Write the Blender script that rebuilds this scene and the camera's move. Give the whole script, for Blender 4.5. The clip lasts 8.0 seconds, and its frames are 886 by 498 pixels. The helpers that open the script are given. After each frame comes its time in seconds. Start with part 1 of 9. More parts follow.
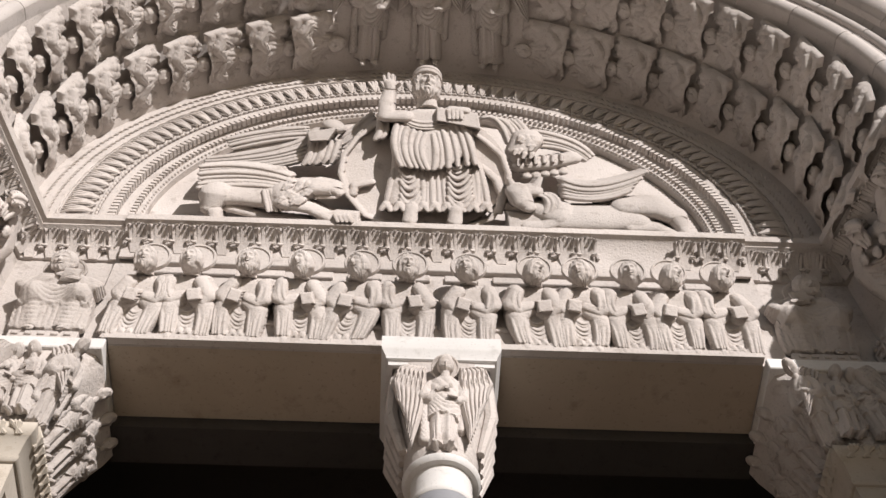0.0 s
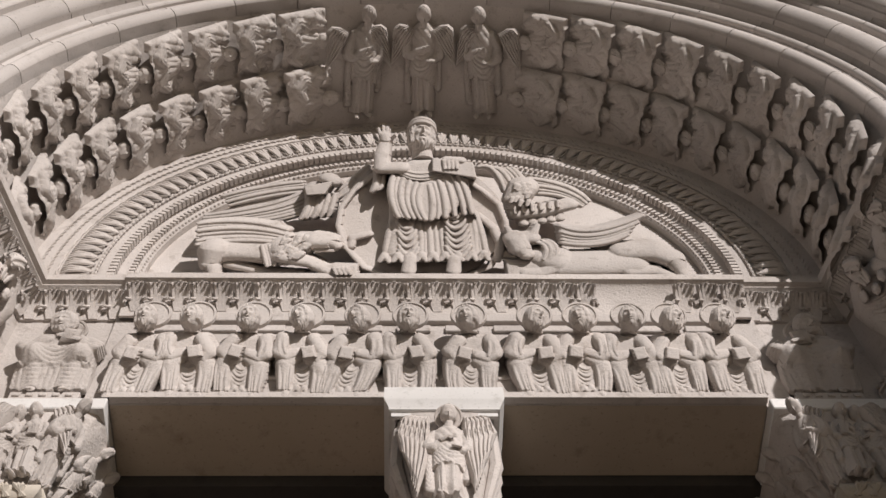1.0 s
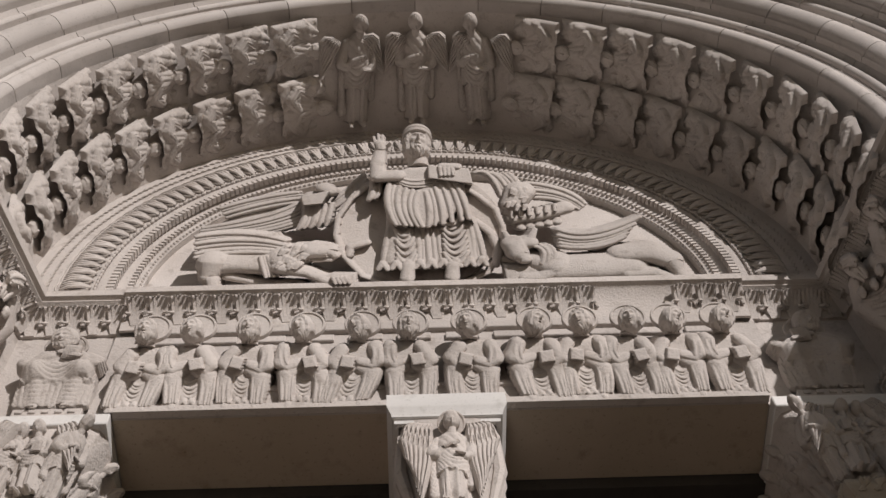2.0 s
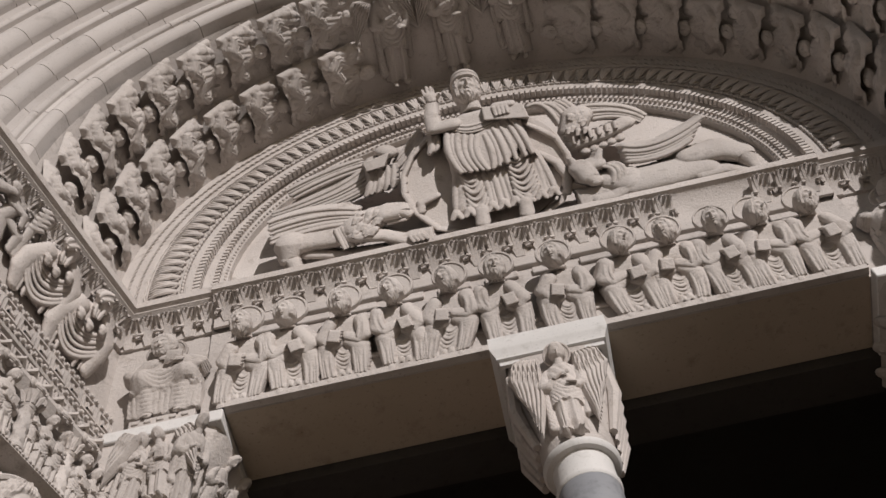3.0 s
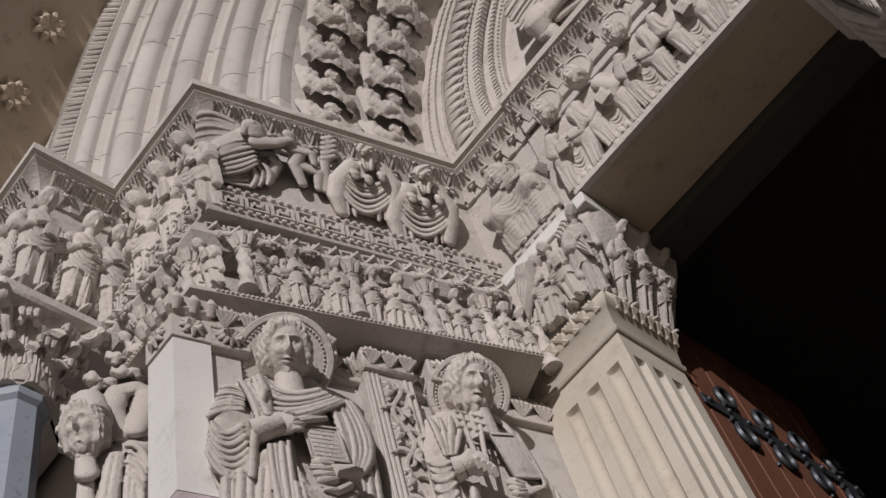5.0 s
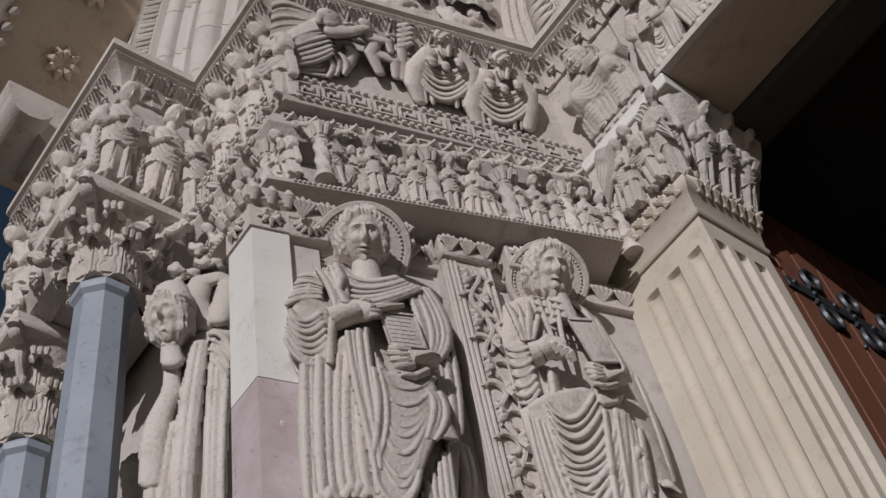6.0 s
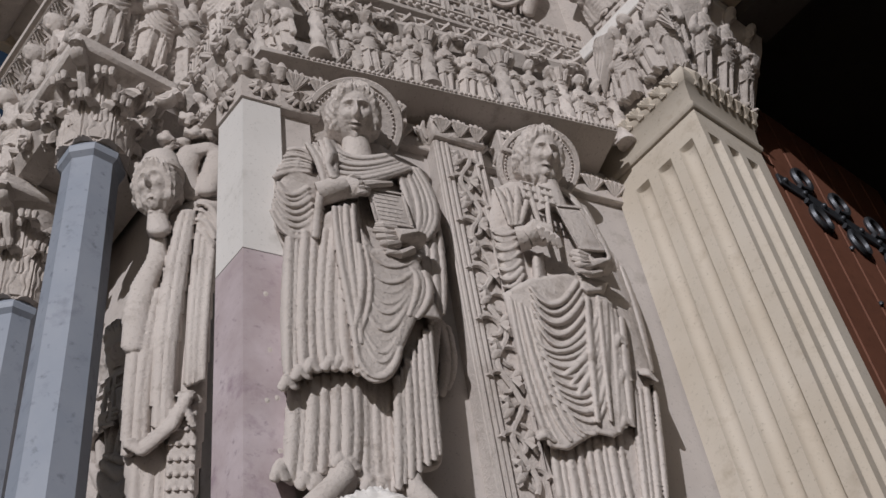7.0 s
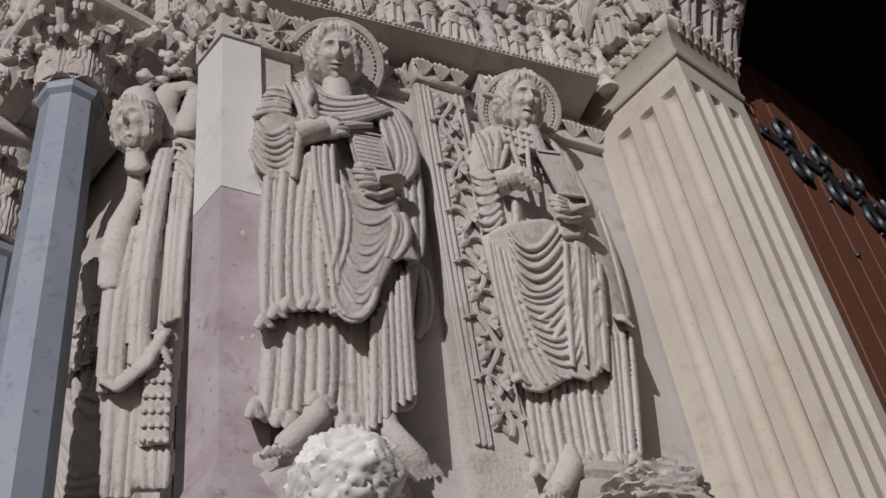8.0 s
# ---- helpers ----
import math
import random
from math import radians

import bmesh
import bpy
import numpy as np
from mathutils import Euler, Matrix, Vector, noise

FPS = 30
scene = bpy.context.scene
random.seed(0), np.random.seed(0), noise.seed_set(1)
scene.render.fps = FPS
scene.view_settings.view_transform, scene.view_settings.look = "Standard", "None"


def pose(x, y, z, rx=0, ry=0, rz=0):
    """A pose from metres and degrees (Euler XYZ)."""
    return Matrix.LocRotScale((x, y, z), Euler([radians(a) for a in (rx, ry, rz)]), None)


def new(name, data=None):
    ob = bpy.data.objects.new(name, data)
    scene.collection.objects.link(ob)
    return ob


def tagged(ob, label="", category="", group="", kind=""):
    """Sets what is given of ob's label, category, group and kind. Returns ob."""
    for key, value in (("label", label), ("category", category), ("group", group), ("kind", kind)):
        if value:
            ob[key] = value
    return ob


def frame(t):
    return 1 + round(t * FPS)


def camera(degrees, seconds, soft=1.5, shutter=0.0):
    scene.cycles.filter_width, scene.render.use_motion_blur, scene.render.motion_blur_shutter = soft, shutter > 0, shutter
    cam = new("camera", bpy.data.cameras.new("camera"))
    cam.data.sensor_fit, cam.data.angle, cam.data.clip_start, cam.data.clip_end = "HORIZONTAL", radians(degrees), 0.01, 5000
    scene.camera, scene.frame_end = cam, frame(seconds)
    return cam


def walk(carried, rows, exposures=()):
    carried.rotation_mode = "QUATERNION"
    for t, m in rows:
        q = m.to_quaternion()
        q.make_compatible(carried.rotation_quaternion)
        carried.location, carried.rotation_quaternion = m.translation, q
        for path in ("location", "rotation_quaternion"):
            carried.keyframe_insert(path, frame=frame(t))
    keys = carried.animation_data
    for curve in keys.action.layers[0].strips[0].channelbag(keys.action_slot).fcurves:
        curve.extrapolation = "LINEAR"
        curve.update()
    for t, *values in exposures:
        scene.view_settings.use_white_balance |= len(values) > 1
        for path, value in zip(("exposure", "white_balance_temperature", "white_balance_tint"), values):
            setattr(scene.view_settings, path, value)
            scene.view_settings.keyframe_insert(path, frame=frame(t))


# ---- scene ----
# The camera: held in the hand, standing almost still below the portal and turning.
cam = camera(38.5, 8.0)
PATH = [
    (0, pose(-0.176, -3.469, 1.600, 150.67, 0.56, -2.46)),
    (0.5, pose(-0.171, -3.479, 1.596, 152.00, 0.92, -2.07)),
    (1, pose(-0.178, -3.468, 1.588, 152.99, 1.42, -0.99)),
    (2.5, pose(-0.201, -3.476, 1.578, 153.40, 2.95, 2.86)),
    (3, pose(-0.248, -3.437, 1.578, 151.83, 4.72, 11.48)),
    (3.5, pose(-0.253, -3.361, 1.628, 150.44, 6.44, 23.21)),
    (4, pose(-0.283, -3.357, 1.629, 149.32, 8.49, 32.78)),
    (4.5, pose(-0.304, -3.304, 1.646, 148.56, 10.54, 42.92)),
    (5, pose(-0.320, -3.254, 1.663, 147.52, 11.09, 50.48)),
    (5.2, pose(-0.327, -3.232, 1.663, 146.87, 11.07, 52.96)),
    (6.3, pose(-0.286, -3.178, 1.659, 141.58, 7.64, 53.46)),
    (6.5, pose(-0.293, -3.170, 1.657, 140.48, 7.49, 52.92)),
    (7, pose(-0.305, -3.154, 1.648, 137.77, 6.71, 51.52)),
    (7.5, pose(-0.314, -3.145, 1.639, 136.01, 6.55, 51.05)),
    (8, pose(-0.315, -3.132, 1.631, 135.38, 6.64, 50.27)),
]
walk(cam, PATH, exposures=[(0, 0.12, 6600, 10), (0.4, -0.07, 6620, 10), (1.0, -0.24, 6620, 10), (2.5, -0.59, 6620, 10), (3.5, -0.55, 6480, 10), (5, -0.71, 6450, 10), (6.5, -0.80, 6250, 10), (8, -0.83, 6250, 10)])

# Light: a low sun from the front and the right, and the open sky.
SUN_EL, SUN_AZ = radians(20), radians(30)
to_sun = Vector((math.sin(SUN_AZ) * math.cos(SUN_EL), -math.cos(SUN_AZ) * math.cos(SUN_EL), math.sin(SUN_EL)))
world = bpy.data.worlds.new("sky")
scene.world = world
world.use_nodes = True
wn = world.node_tree.nodes
sky = wn.new("ShaderNodeTexSky")
sky.sky_type, sky.sun_disc = "NISHITA", False
sky.sun_elevation, sky.sun_rotation = SUN_EL, math.atan2(to_sun.x, to_sun.y)
wn["Background"].inputs["Strength"].default_value = 0.037
world.node_tree.links.new(sky.outputs[0], wn["Background"].inputs["Color"])
sun = new("sun", bpy.data.lights.new("sun", "SUN"))
sun.data.energy, sun.data.angle, sun.data.color = 5.0, radians(0.53), (1.0, 0.955, 0.945)
sun.rotation_euler = to_sun.to_track_quat("Z", "Y").to_euler()


# ---- materials ----
def stone(name, base, dark, light, grain=60.0, bump=0.62, rough=0.85, blotch=1.6, vein=None):
    """Weathered stone: broad blotches, fine grain, grey grime and a little relief."""
    m = bpy.data.materials.new(name)
    m.use_nodes = True
    n, l = m.node_tree.nodes, m.node_tree.links
    b = n["Principled BSDF"]
    b.inputs["Roughness"].default_value = rough
    b.inputs["Specular IOR Level"].default_value = 0.25
    geo = n.new("ShaderNodeNewGeometry")
    info = n.new("ShaderNodeObjectInfo")

    def noise_tex(scale, detail, rgh=0.6):
        t = n.new("ShaderNodeTexNoise")
        t.inputs["Scale"].default_value, t.inputs["Detail"].default_value, t.inputs["Roughness"].default_value = scale, detail, rgh
        l.new(geo.outputs["Position"], t.inputs["Vector"])
        return t

    def mixed(fac, a, c):
        x = n.new("ShaderNodeMix")
        x.data_type = "RGBA"
        for s, v in ((0, fac), (6, a), (7, c)):
            if hasattr(v, "is_linked"):
                l.new(v, x.inputs[s])
            else:
                x.inputs[s].default_value = v if s == 0 else (*v, 1)
        return x.outputs[2]

    def ramp(src, lo, hi):
        r = n.new("ShaderNodeMapRange")
        r.inputs[1].default_value, r.inputs[2].default_value = lo, hi
        l.new(src, r.inputs[0])
        return r.outputs[0]

    big, mid, fine = noise_tex(blotch, 5), noise_tex(9.0, 6, 0.65), noise_tex(grain, 4)
    col = mixed(ramp(big.outputs[0], 0.38, 0.66), base, light)
    col = mixed(ramp(mid.outputs[0], 0.56, 0.78), col, dark)
    col = mixed(ramp(fine.outputs[0], 0.60, 0.85), col, tuple(0.6 * c for c in dark))
    if vein:
        w = n.new("ShaderNodeTexWave")
        w.inputs["Scale"].default_value, w.inputs["Distortion"].default_value, w.inputs["Detail"].default_value = 0.7, 14.0, 4.0
        l.new(geo.outputs["Position"], w.inputs["Vector"])
        col = mixed(ramp(w.outputs[1], 0.9, 1.0), col, vein)
    tone = n.new("ShaderNodeHueSaturation")
    val = n.new("ShaderNodeMapRange")
    val.inputs[3].default_value, val.inputs[4].default_value = 0.9, 1.1
    l.new(info.outputs["Random"], val.inputs[0])
    l.new(val.outputs[0], tone.inputs["Value"])
    l.new(col, tone.inputs["Color"])
    l.new(tone.outputs[0], b.inputs["Base Color"])
    add = n.new("ShaderNodeMath")
    add.operation = "MULTIPLY_ADD"
    add.inputs[1].default_value = 0.5
    l.new(fine.outputs[0], add.inputs[0])
    low = n.new("ShaderNodeMath")
    low.operation = "MULTIPLY"
    low.inputs[1].default_value = 0.45
    l.new(mid.outputs[0], low.inputs[0])
    l.new(low.outputs[0], add.inputs[2])
    bp = n.new("ShaderNodeBump")
    bp.inputs["Strength"].default_value, bp.inputs["Distance"].default_value = bump, 0.012
    l.new(add.outputs[0], bp.inputs["Height"])
    l.new(bp.outputs[0], b.inputs["Normal"])
    return m


def plain(name, colour, rough=0.8, metal=0.0, grain=40.0):
    m = stone(name, colour, tuple(0.7 * c for c in colour), tuple(min(1, 1.2 * c) for c in colour), grain, 0.25, rough)
    m.node_tree.nodes["Principled BSDF"].inputs["Metallic"].default_value = metal
    return m


LIME = stone("carved_limestone", (0.47, 0.425, 0.395), (0.28, 0.24, 0.21), (0.55, 0.505, 0.475), 70, 0.8)
SMOOTH = stone("dressed_limestone", (0.47, 0.43, 0.405), (0.35, 0.315, 0.29), (0.53, 0.49, 0.465), 80, 0.18)
CREAM = stone("cream_limestone", (0.45, 0.40, 0.335), (0.37, 0.32, 0.26), (0.495, 0.45, 0.39), 70, 0.15)
WHITE = stone("white_marble", (0.66, 0.64, 0.62), (0.5, 0.48, 0.45), (0.72, 0.70, 0.68), 90, 0.12, 0.6)
PINK = stone("pink_breccia", (0.36, 0.30, 0.31), (0.24, 0.18, 0.21), (0.46, 0.40, 0.42), 30, 0.2, 0.6, 5.0)
GREY = stone("blue_grey_marble", (0.235, 0.265, 0.32), (0.17, 0.185, 0.225), (0.28, 0.305, 0.355), 25, 0.08, 0.5, 2.5)
SHAFT = stone("grey_marble", (0.235, 0.24, 0.255), (0.15, 0.155, 0.165), (0.30, 0.305, 0.32), 25, 0.08, 0.4, 3.0)
SOFFIT = stone("brown_stone", (0.46, 0.385, 0.30), (0.33, 0.26, 0.19), (0.51, 0.43, 0.345), 50, 0.15)
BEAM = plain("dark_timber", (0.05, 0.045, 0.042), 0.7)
# near-black: the unlit nave's shade is put into this colour
NAVE_SHADE = plain("nave_shade_black", (0.03, 0.027, 0.025), 0.9)
WOOD = plain("red_brown_wood", (0.13, 0.055, 0.035), 0.6)
IRON = plain("dark_iron", (0.07, 0.075, 0.085), 0.45, 0.6)
PAVE = stone("paving_stone", (0.23, 0.19, 0.145), (0.165, 0.135, 0.10), (0.275, 0.23, 0.175), 30, 0.3)


# ---- mesh helpers ----
class Acc:
    """Gathers vertices and faces of one mesh."""

    def __init__(self):
        self.v, self.f = [], []

    def add(self, v, f, m=None):
        v = np.asarray(v, float).reshape(-1, 3)
        if m is not None:
            a = np.array(m)
            v = v @ a[:3, :3].T + a[:3, 3]
        k = len(self.v)
        self.v.extend(map(tuple, v))
        self.f.extend(tuple(i + k for i in q) for q in f)
        return self

    def grid(self, g, loop=True, caps=True, m=None):
        """A surface through rows of points; loop: each row is a closed ring."""
        g = np.asarray(g, float)
        r, c = g.shape[:2]
        f = []
        for i in range(r - 1):
            for j in range(c if loop else c - 1):
                k = (j + 1) % c
                f.append((i * c + j, i * c + k, (i + 1) * c + k, (i + 1) * c + j))
        if caps and loop:
            f.append(tuple(reversed(range(c))))
            f.append(tuple(range((r - 1) * c, r * c)))
        return self.add(g, f, m)

    def ball(self, c, r, nu=14, nv=9, m=None):
        u, w = np.linspace(0, 2 * np.pi, nu, endpoint=False), np.linspace(0.06, np.pi - 0.06, nv)
        r = np.broadcast_to(r, 3)
        g = np.stack([c[0] + r[0] * np.outer(np.sin(w), np.cos(u)), c[1] + r[1] * np.outer(np.sin(w), np.sin(u)), c[2] - r[2] * np.outer(np.cos(w), np.ones(nu))], -1)
        return self.grid(g, m=m)

    def tube(self, pts, rad, n=10, flat=1.0, m=None, twist=None):
        """A tapered, bent limb through pts."""
        pts = np.asarray(pts, float)
        rad = np.broadcast_to(rad, len(pts))
        t = np.gradient(pts, axis=0)
        t /= np.linalg.norm(t, axis=1)[:, None] + 1e-9
        up = np.array((0, -1.0, 0)) if twist is None else np.asarray(twist, float)
        a = np.linspace(0, 2 * np.pi, n, endpoint=False)
        g = []
        for p, d, r in zip(pts, t, rad):
            s = np.cross(d, up)
            s = s / np.linalg.norm(s) if np.linalg.norm(s) > 1e-3 else np.array((1.0, 0, 0))
            w = np.cross(s, d)
            g.append(p + r * (np.outer(np.cos(a), s) + flat * np.outer(np.sin(a), w)))
        return self.grid(g, m=m)

    def box(self, x0, x1, y0, y1, z0, z1, b=0.0, m=None):
        """A box with its edges cut at b."""
        q = []
        for z, e in ((z0, b), (z0 + b, 0), (z1 - b, 0), (z1, b)):
            q.append([(x0 + b, y0 + e, z), (x1 - b, y0 + e, z), (x1 - e, y0 + b, z), (x1 - e, y1 - b, z), (x1 - b, y1 - e, z), (x0 + b, y1 - e, z), (x0 + e, y1 - b, z), (x0 + e, y0 + b, z)])
        return self.grid(q, m=m)

    def mesh(self, name, smooth=40):
        me = bpy.data.meshes.new(name)
        me.from_pydata(self.v, [], self.f)
        me.validate()
        if smooth:
            me.shade_smooth()
            me.set_sharp_from_angle(angle=radians(smooth))
        me.update()
        return me


def obj(name, acc, mat, parent=None, m=None, smooth=40, label="", category="", group="", kind=""):
    me = acc.mesh(name, smooth) if isinstance(acc, Acc) else acc
    if mat and not me.materials:
        me.materials.append(mat)
    ob = new(name, me)
    ob.parent = parent
    if m is not None:
        ob.matrix_basis = m
    return tagged(ob, label, category, group, kind)


def empty(name, at=(0, 0, 0), label="", category="", group="", kind="", m=None):
    ob = new(name)
    ob.matrix_basis = m if m is not None else Matrix.Translation(at)
    return tagged(ob, label, category, group, kind)


def mirror_x(acc):
    o = Acc()
    return o.add(np.array(acc.v) * (-1, 1, 1), [tuple(reversed(q)) for q in acc.f])


def offset_path(pts, d):
    """Shifts an open plan line by d to its right, with mitred corners."""
    p = [np.array(q, float) for q in pts]
    n = []
    for a, b in zip(p, p[1:]):
        t = (b - a) / np.linalg.norm(b - a)
        n.append(np.array((t[1], -t[0])))
    out = [p[0] + d * n[0]]
    for i in range(1, len(p) - 1):
        s = n[i - 1] + n[i]
        out.append(p[i] + d * s * 2 / (s @ s))
    return out + [p[-1] + d * n[-1]]


def run(acc, path, profile):
    """A moulding: profile of (outward, z) from bottom to top, along a plan line, closed at the back."""
    g = [[(*q, z) for q in offset_path(path, o)] for o, z in profile]
    g = np.array(g)
    acc.grid(g, loop=False)
    for k in (0, -1):
        e = [tuple(q) for q in g[:, k]]
        acc.add(e, [tuple(range(len(e)))])


def arch_sweep(acc, profile, a0=0.0, a1=math.pi, n=96, closed=True):
    """Sweeps a profile of (radius, y) round the arch's centre."""
    a = np.linspace(a0, a1, n)
    g = [[(CX + r * math.cos(t), y, CZ + r * math.sin(t)) for r, y in profile] for t in a]
    acc.grid(g, loop=closed, caps=closed)


# ---- the plan ----
CX, CZ = -0.05, 8.12            # the arch's centre
LINT, CORN = 6.74, 7.87         # underside of the lintel, top of the cornice
SPLAY = Matrix.Rotation(radians(75), 4, "Z")
# edge of the main cornice, from the far column to the middle of the door
EDGE = [(-4.6, -2.03), (-3.32, -2.03), (-3.31, -1.56), (-2.56, -1.56), (-2.16, -0.10), (-1.70, -0.10)]
OVER = 0.15                      # how far the cornice stands out over the wall below
LEFT = [tuple(q) for q in offset_path(EDGE, -OVER)]
# wall line below the main frieze, a little more splayed than the cornice
LOW = [tuple(q) for q in offset_path([(-4.6, -2.04), (-3.34, -2.04), (-3.32, -1.585), (-2.635, -1.585), (-2.125, -0.08)], -0.14)]


def both(name, make, mat, label, category="wall", kind="structure", smooth=40):
    """Builds a piece for the left side and mirrors it for the right."""
    a = Acc()
    make(a)
    l = obj(name + "_west", a, mat, smooth=smooth, label=label, category=category, kind=kind)
    r = obj(name + "_east", mirror_x(a), mat, smooth=smooth, label=label, category=category, kind=kind)
    return l, r


def jamb(u, out, z):
    """A point on the left jamb: u metres from the inner corner outwards, out metres in front of the wall line."""
    p = np.array(LEFT[4]) + u * np.array((-0.2635, -0.9647)) + out * np.array((0.9659, -0.2588))
    return (p[0], p[1], z)


def place(u, out, z, scale=1.0, side=-1):
    """The pose of a figure that faces out from a jamb."""
    x, y, z = jamb(u, out, z)
    m = Matrix.Translation((x, y, z)) @ SPLAY @ Matrix.Scale(scale, 4)
    if side > 0:
        m = Matrix.Translation((-x, y, z)) @ Matrix.Rotation(radians(-75), 4, "Z") @ Matrix.Scale(scale, 4)
    return m


# ---- structure ----
obj("ground", Acc().add([(-400, -400, 0), (400, -400, 0), (400, 400, 0), (-400, 400, 0)], [(0, 1, 2, 3)]), PAVE, kind="structure", label="pale worn stone paving of the church square", category="ground", smooth=0)

# upper friezes: backing wall, main cornice, ledge of masks, thin ledge
def upper(a):
    run(a, LOW[2:], [(-0.5, 6.0), (-0.04, 6.0), (-0.04, 6.42), (0.0, 6.44), (0.0, 6.69), (-0.5, 6.69)])
    run(a, LOW[:3], [(-0.5, 6.44), (0.0, 6.44), (0.0, 6.69), (-0.5, 6.69)])
    run(a, LEFT, [(-0.5, 6.69), (0.0, 6.69), (0.0, CORN - 0.02), (-0.5, CORN - 0.02)])
both("wall_frieze", upper, LIME, "carved limestone frieze wall of the portal")

def cornice(a):
    run(a, LEFT, [(0.0, 7.60), (0.015, 7.60), (0.02, 7.625), (0.03, 7.66), (0.055, 7.72), (0.1, 7.775), (0.125, 7.79), (0.125, 7.80), (0.15, 7.81), (0.15, CORN), (-0.5, CORN)])
cor_l, cor_r = both("cornice", cornice, LIME, "acanthus-carved limestone main cornice", "cornice")

def ledge(a):
    run(a, LOW, [(-0.04, 6.42), (0.06, 6.44), (0.10, 6.50), (0.09, 6.56), (0.05, 6.58), (0.05, 6.66), (0.0, 6.67)])
led_l, led_r = both("mask_ledge", ledge, LIME, "limestone string course carved with masks and meander", "ledge")

def frieze_bench(a):
    run(a, LEFT[2:5], [(0.0, 6.685), (0.065, 6.69), (0.07, 6.70), (0.07, 6.93), (0.05, 6.965), (0.0, 6.975)])
bench_l, bench_r = both("frieze_bench", frieze_bench, LIME, "limestone band with meander and square studs beneath the frieze", "ledge")

def thin(a):
    run(a, LOW[2:], [(-0.3, 5.93), (0.1, 5.955), (0.14, 5.97), (0.14, 5.995), (0.11, 6.01), (-0.04, 6.03)])
both("thin_ledge", thin, LIME, "thin beaded limestone ledge above the statues", "ledge")

# lintel with the long cornice over it
a = Acc()
a.box(-1.60, 1.60, 0.0, 0.43, LINT, 7.60, 0.004)
obj("lintel", a, LIME, label="carved limestone lintel over the double doorway", category="lintel", kind="structure")
a = Acc()
a.add([(-1.598, 0.01, LINT - 0.003), (1.598, 0.01, LINT - 0.003), (1.598, 0.43, LINT - 0.003), (-1.598, 0.43, LINT - 0.003)], [(3, 2, 1, 0)])
obj("lintel_underside", a, SOFFIT, kind="structure", label="smooth brown underside of the stone lintel", category="lintel", smooth=0)
both("wall_lintel_end", lambda a: a.box(-1.74, -1.598, 0.02, 0.43, 6.745, 7.62), LIME, "limestone block beside the lintel end", smooth=0)
a = Acc()
run(a, [(-1.72, 0.0), (1.72, 0.0)], [(0.0, 7.56), (0.015, 7.56), (0.02, 7.60), (0.03, 7.66), (0.05, 7.72), (0.08, 7.775), (0.095, 7.79), (0.12, 7.80), (0.12, CORN - 0.012), (-0.5, CORN - 0.012)])
mid_cornice = obj("cornice_middle", a, LIME, label="acanthus-carved cornice above the lintel, broken on one side", category="cornice", kind="structure")
a = Acc()
run(a, [(-1.60, 0.0), (1.60, 0.0)], [(0.0, LINT), (0.035, LINT + 0.004), (0.035, LINT + 0.05), (0.0, LINT + 0.06)])
obj("lintel_fillet", a, LIME, kind="structure", label="plain fillet along the foot of the lintel", category="trim")
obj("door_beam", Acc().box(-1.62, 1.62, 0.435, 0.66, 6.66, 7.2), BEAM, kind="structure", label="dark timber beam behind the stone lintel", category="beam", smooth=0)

# interior: nave behind the doors; near-black colour stands in for its deep shade
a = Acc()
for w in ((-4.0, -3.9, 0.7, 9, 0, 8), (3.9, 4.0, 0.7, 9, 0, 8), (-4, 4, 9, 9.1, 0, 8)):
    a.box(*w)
obj("wall_nave", a, NAVE_SHADE, kind="structure", label="masonry of the nave interior, its shade put into a near-black colour", category="wall", smooth=0)
obj("ceiling", Acc().box(-4, 4, 0.662, 9, 7.2, 7.3), NAVE_SHADE, kind="structure", label="unseen ceiling inside the church, near-black in place of shade", category="ceiling", smooth=0)
both("wall_inner", lambda a: a.box(-3.9, -1.95, 0.54, 0.9, 0, 7.2), NAVE_SHADE, "inner wall beside the doorway, near-black in place of shade", smooth=0)

# tympanum, rings, soffit and orders of the arch
a = Acc()
ang = np.linspace(0, math.pi, 64)
pts = [(CX + 2.45 * math.cos(t), CZ + 2.45 * math.sin(t)) for t in ang]
pts = [(2.4, CORN - 0.05)] + pts + [(-2.5, CORN - 0.05)]
k = len(pts)
a.add([(x, 0.10, z) for x, z in pts] + [(x, 0.5, z) for x, z in pts], [tuple(range(k)), tuple(reversed(range(k, 2 * k)))] + [(i, (i + 1) % k, k + (i + 1) % k, k + i) for i in range(k)])
obj("tympanum", a, LIME, kind="structure", label="pale limestone tympanum slab behind the relief figures", category="tympanum", smooth=0)
E0, E1 = -0.16, math.pi + 0.16
a = Acc()
arch_sweep(a, [(2.36, 0.3), (1.66, 0.3), (1.66, 0.06), (1.675, 0.045), (1.74, 0.04), (1.75, 0.055), (1.80, 0.05), (1.835, 0.02), (1.845, -0.005), (1.88, -0.01), (1.885, 0.0), (1.90, 0.0), (2.30, -0.03), (2.36, -0.03)], E0, E1, 120)
ring = obj("archivolt_ring", a, LIME, kind="structure", label="limestone archivolt ring with leaf and dentil bands", category="arch")
a = Acc()
arch_sweep(a, [(2.9, 0.1), (2.30, 0.1), (2.30, -0.03), (2.53, -0.86), (2.9, -0.86)], E0, E1, 120)
vault = obj("archivolt_soffit", a, LIME, kind="structure", label="deep arch soffit behind the rows of angels", category="arch")
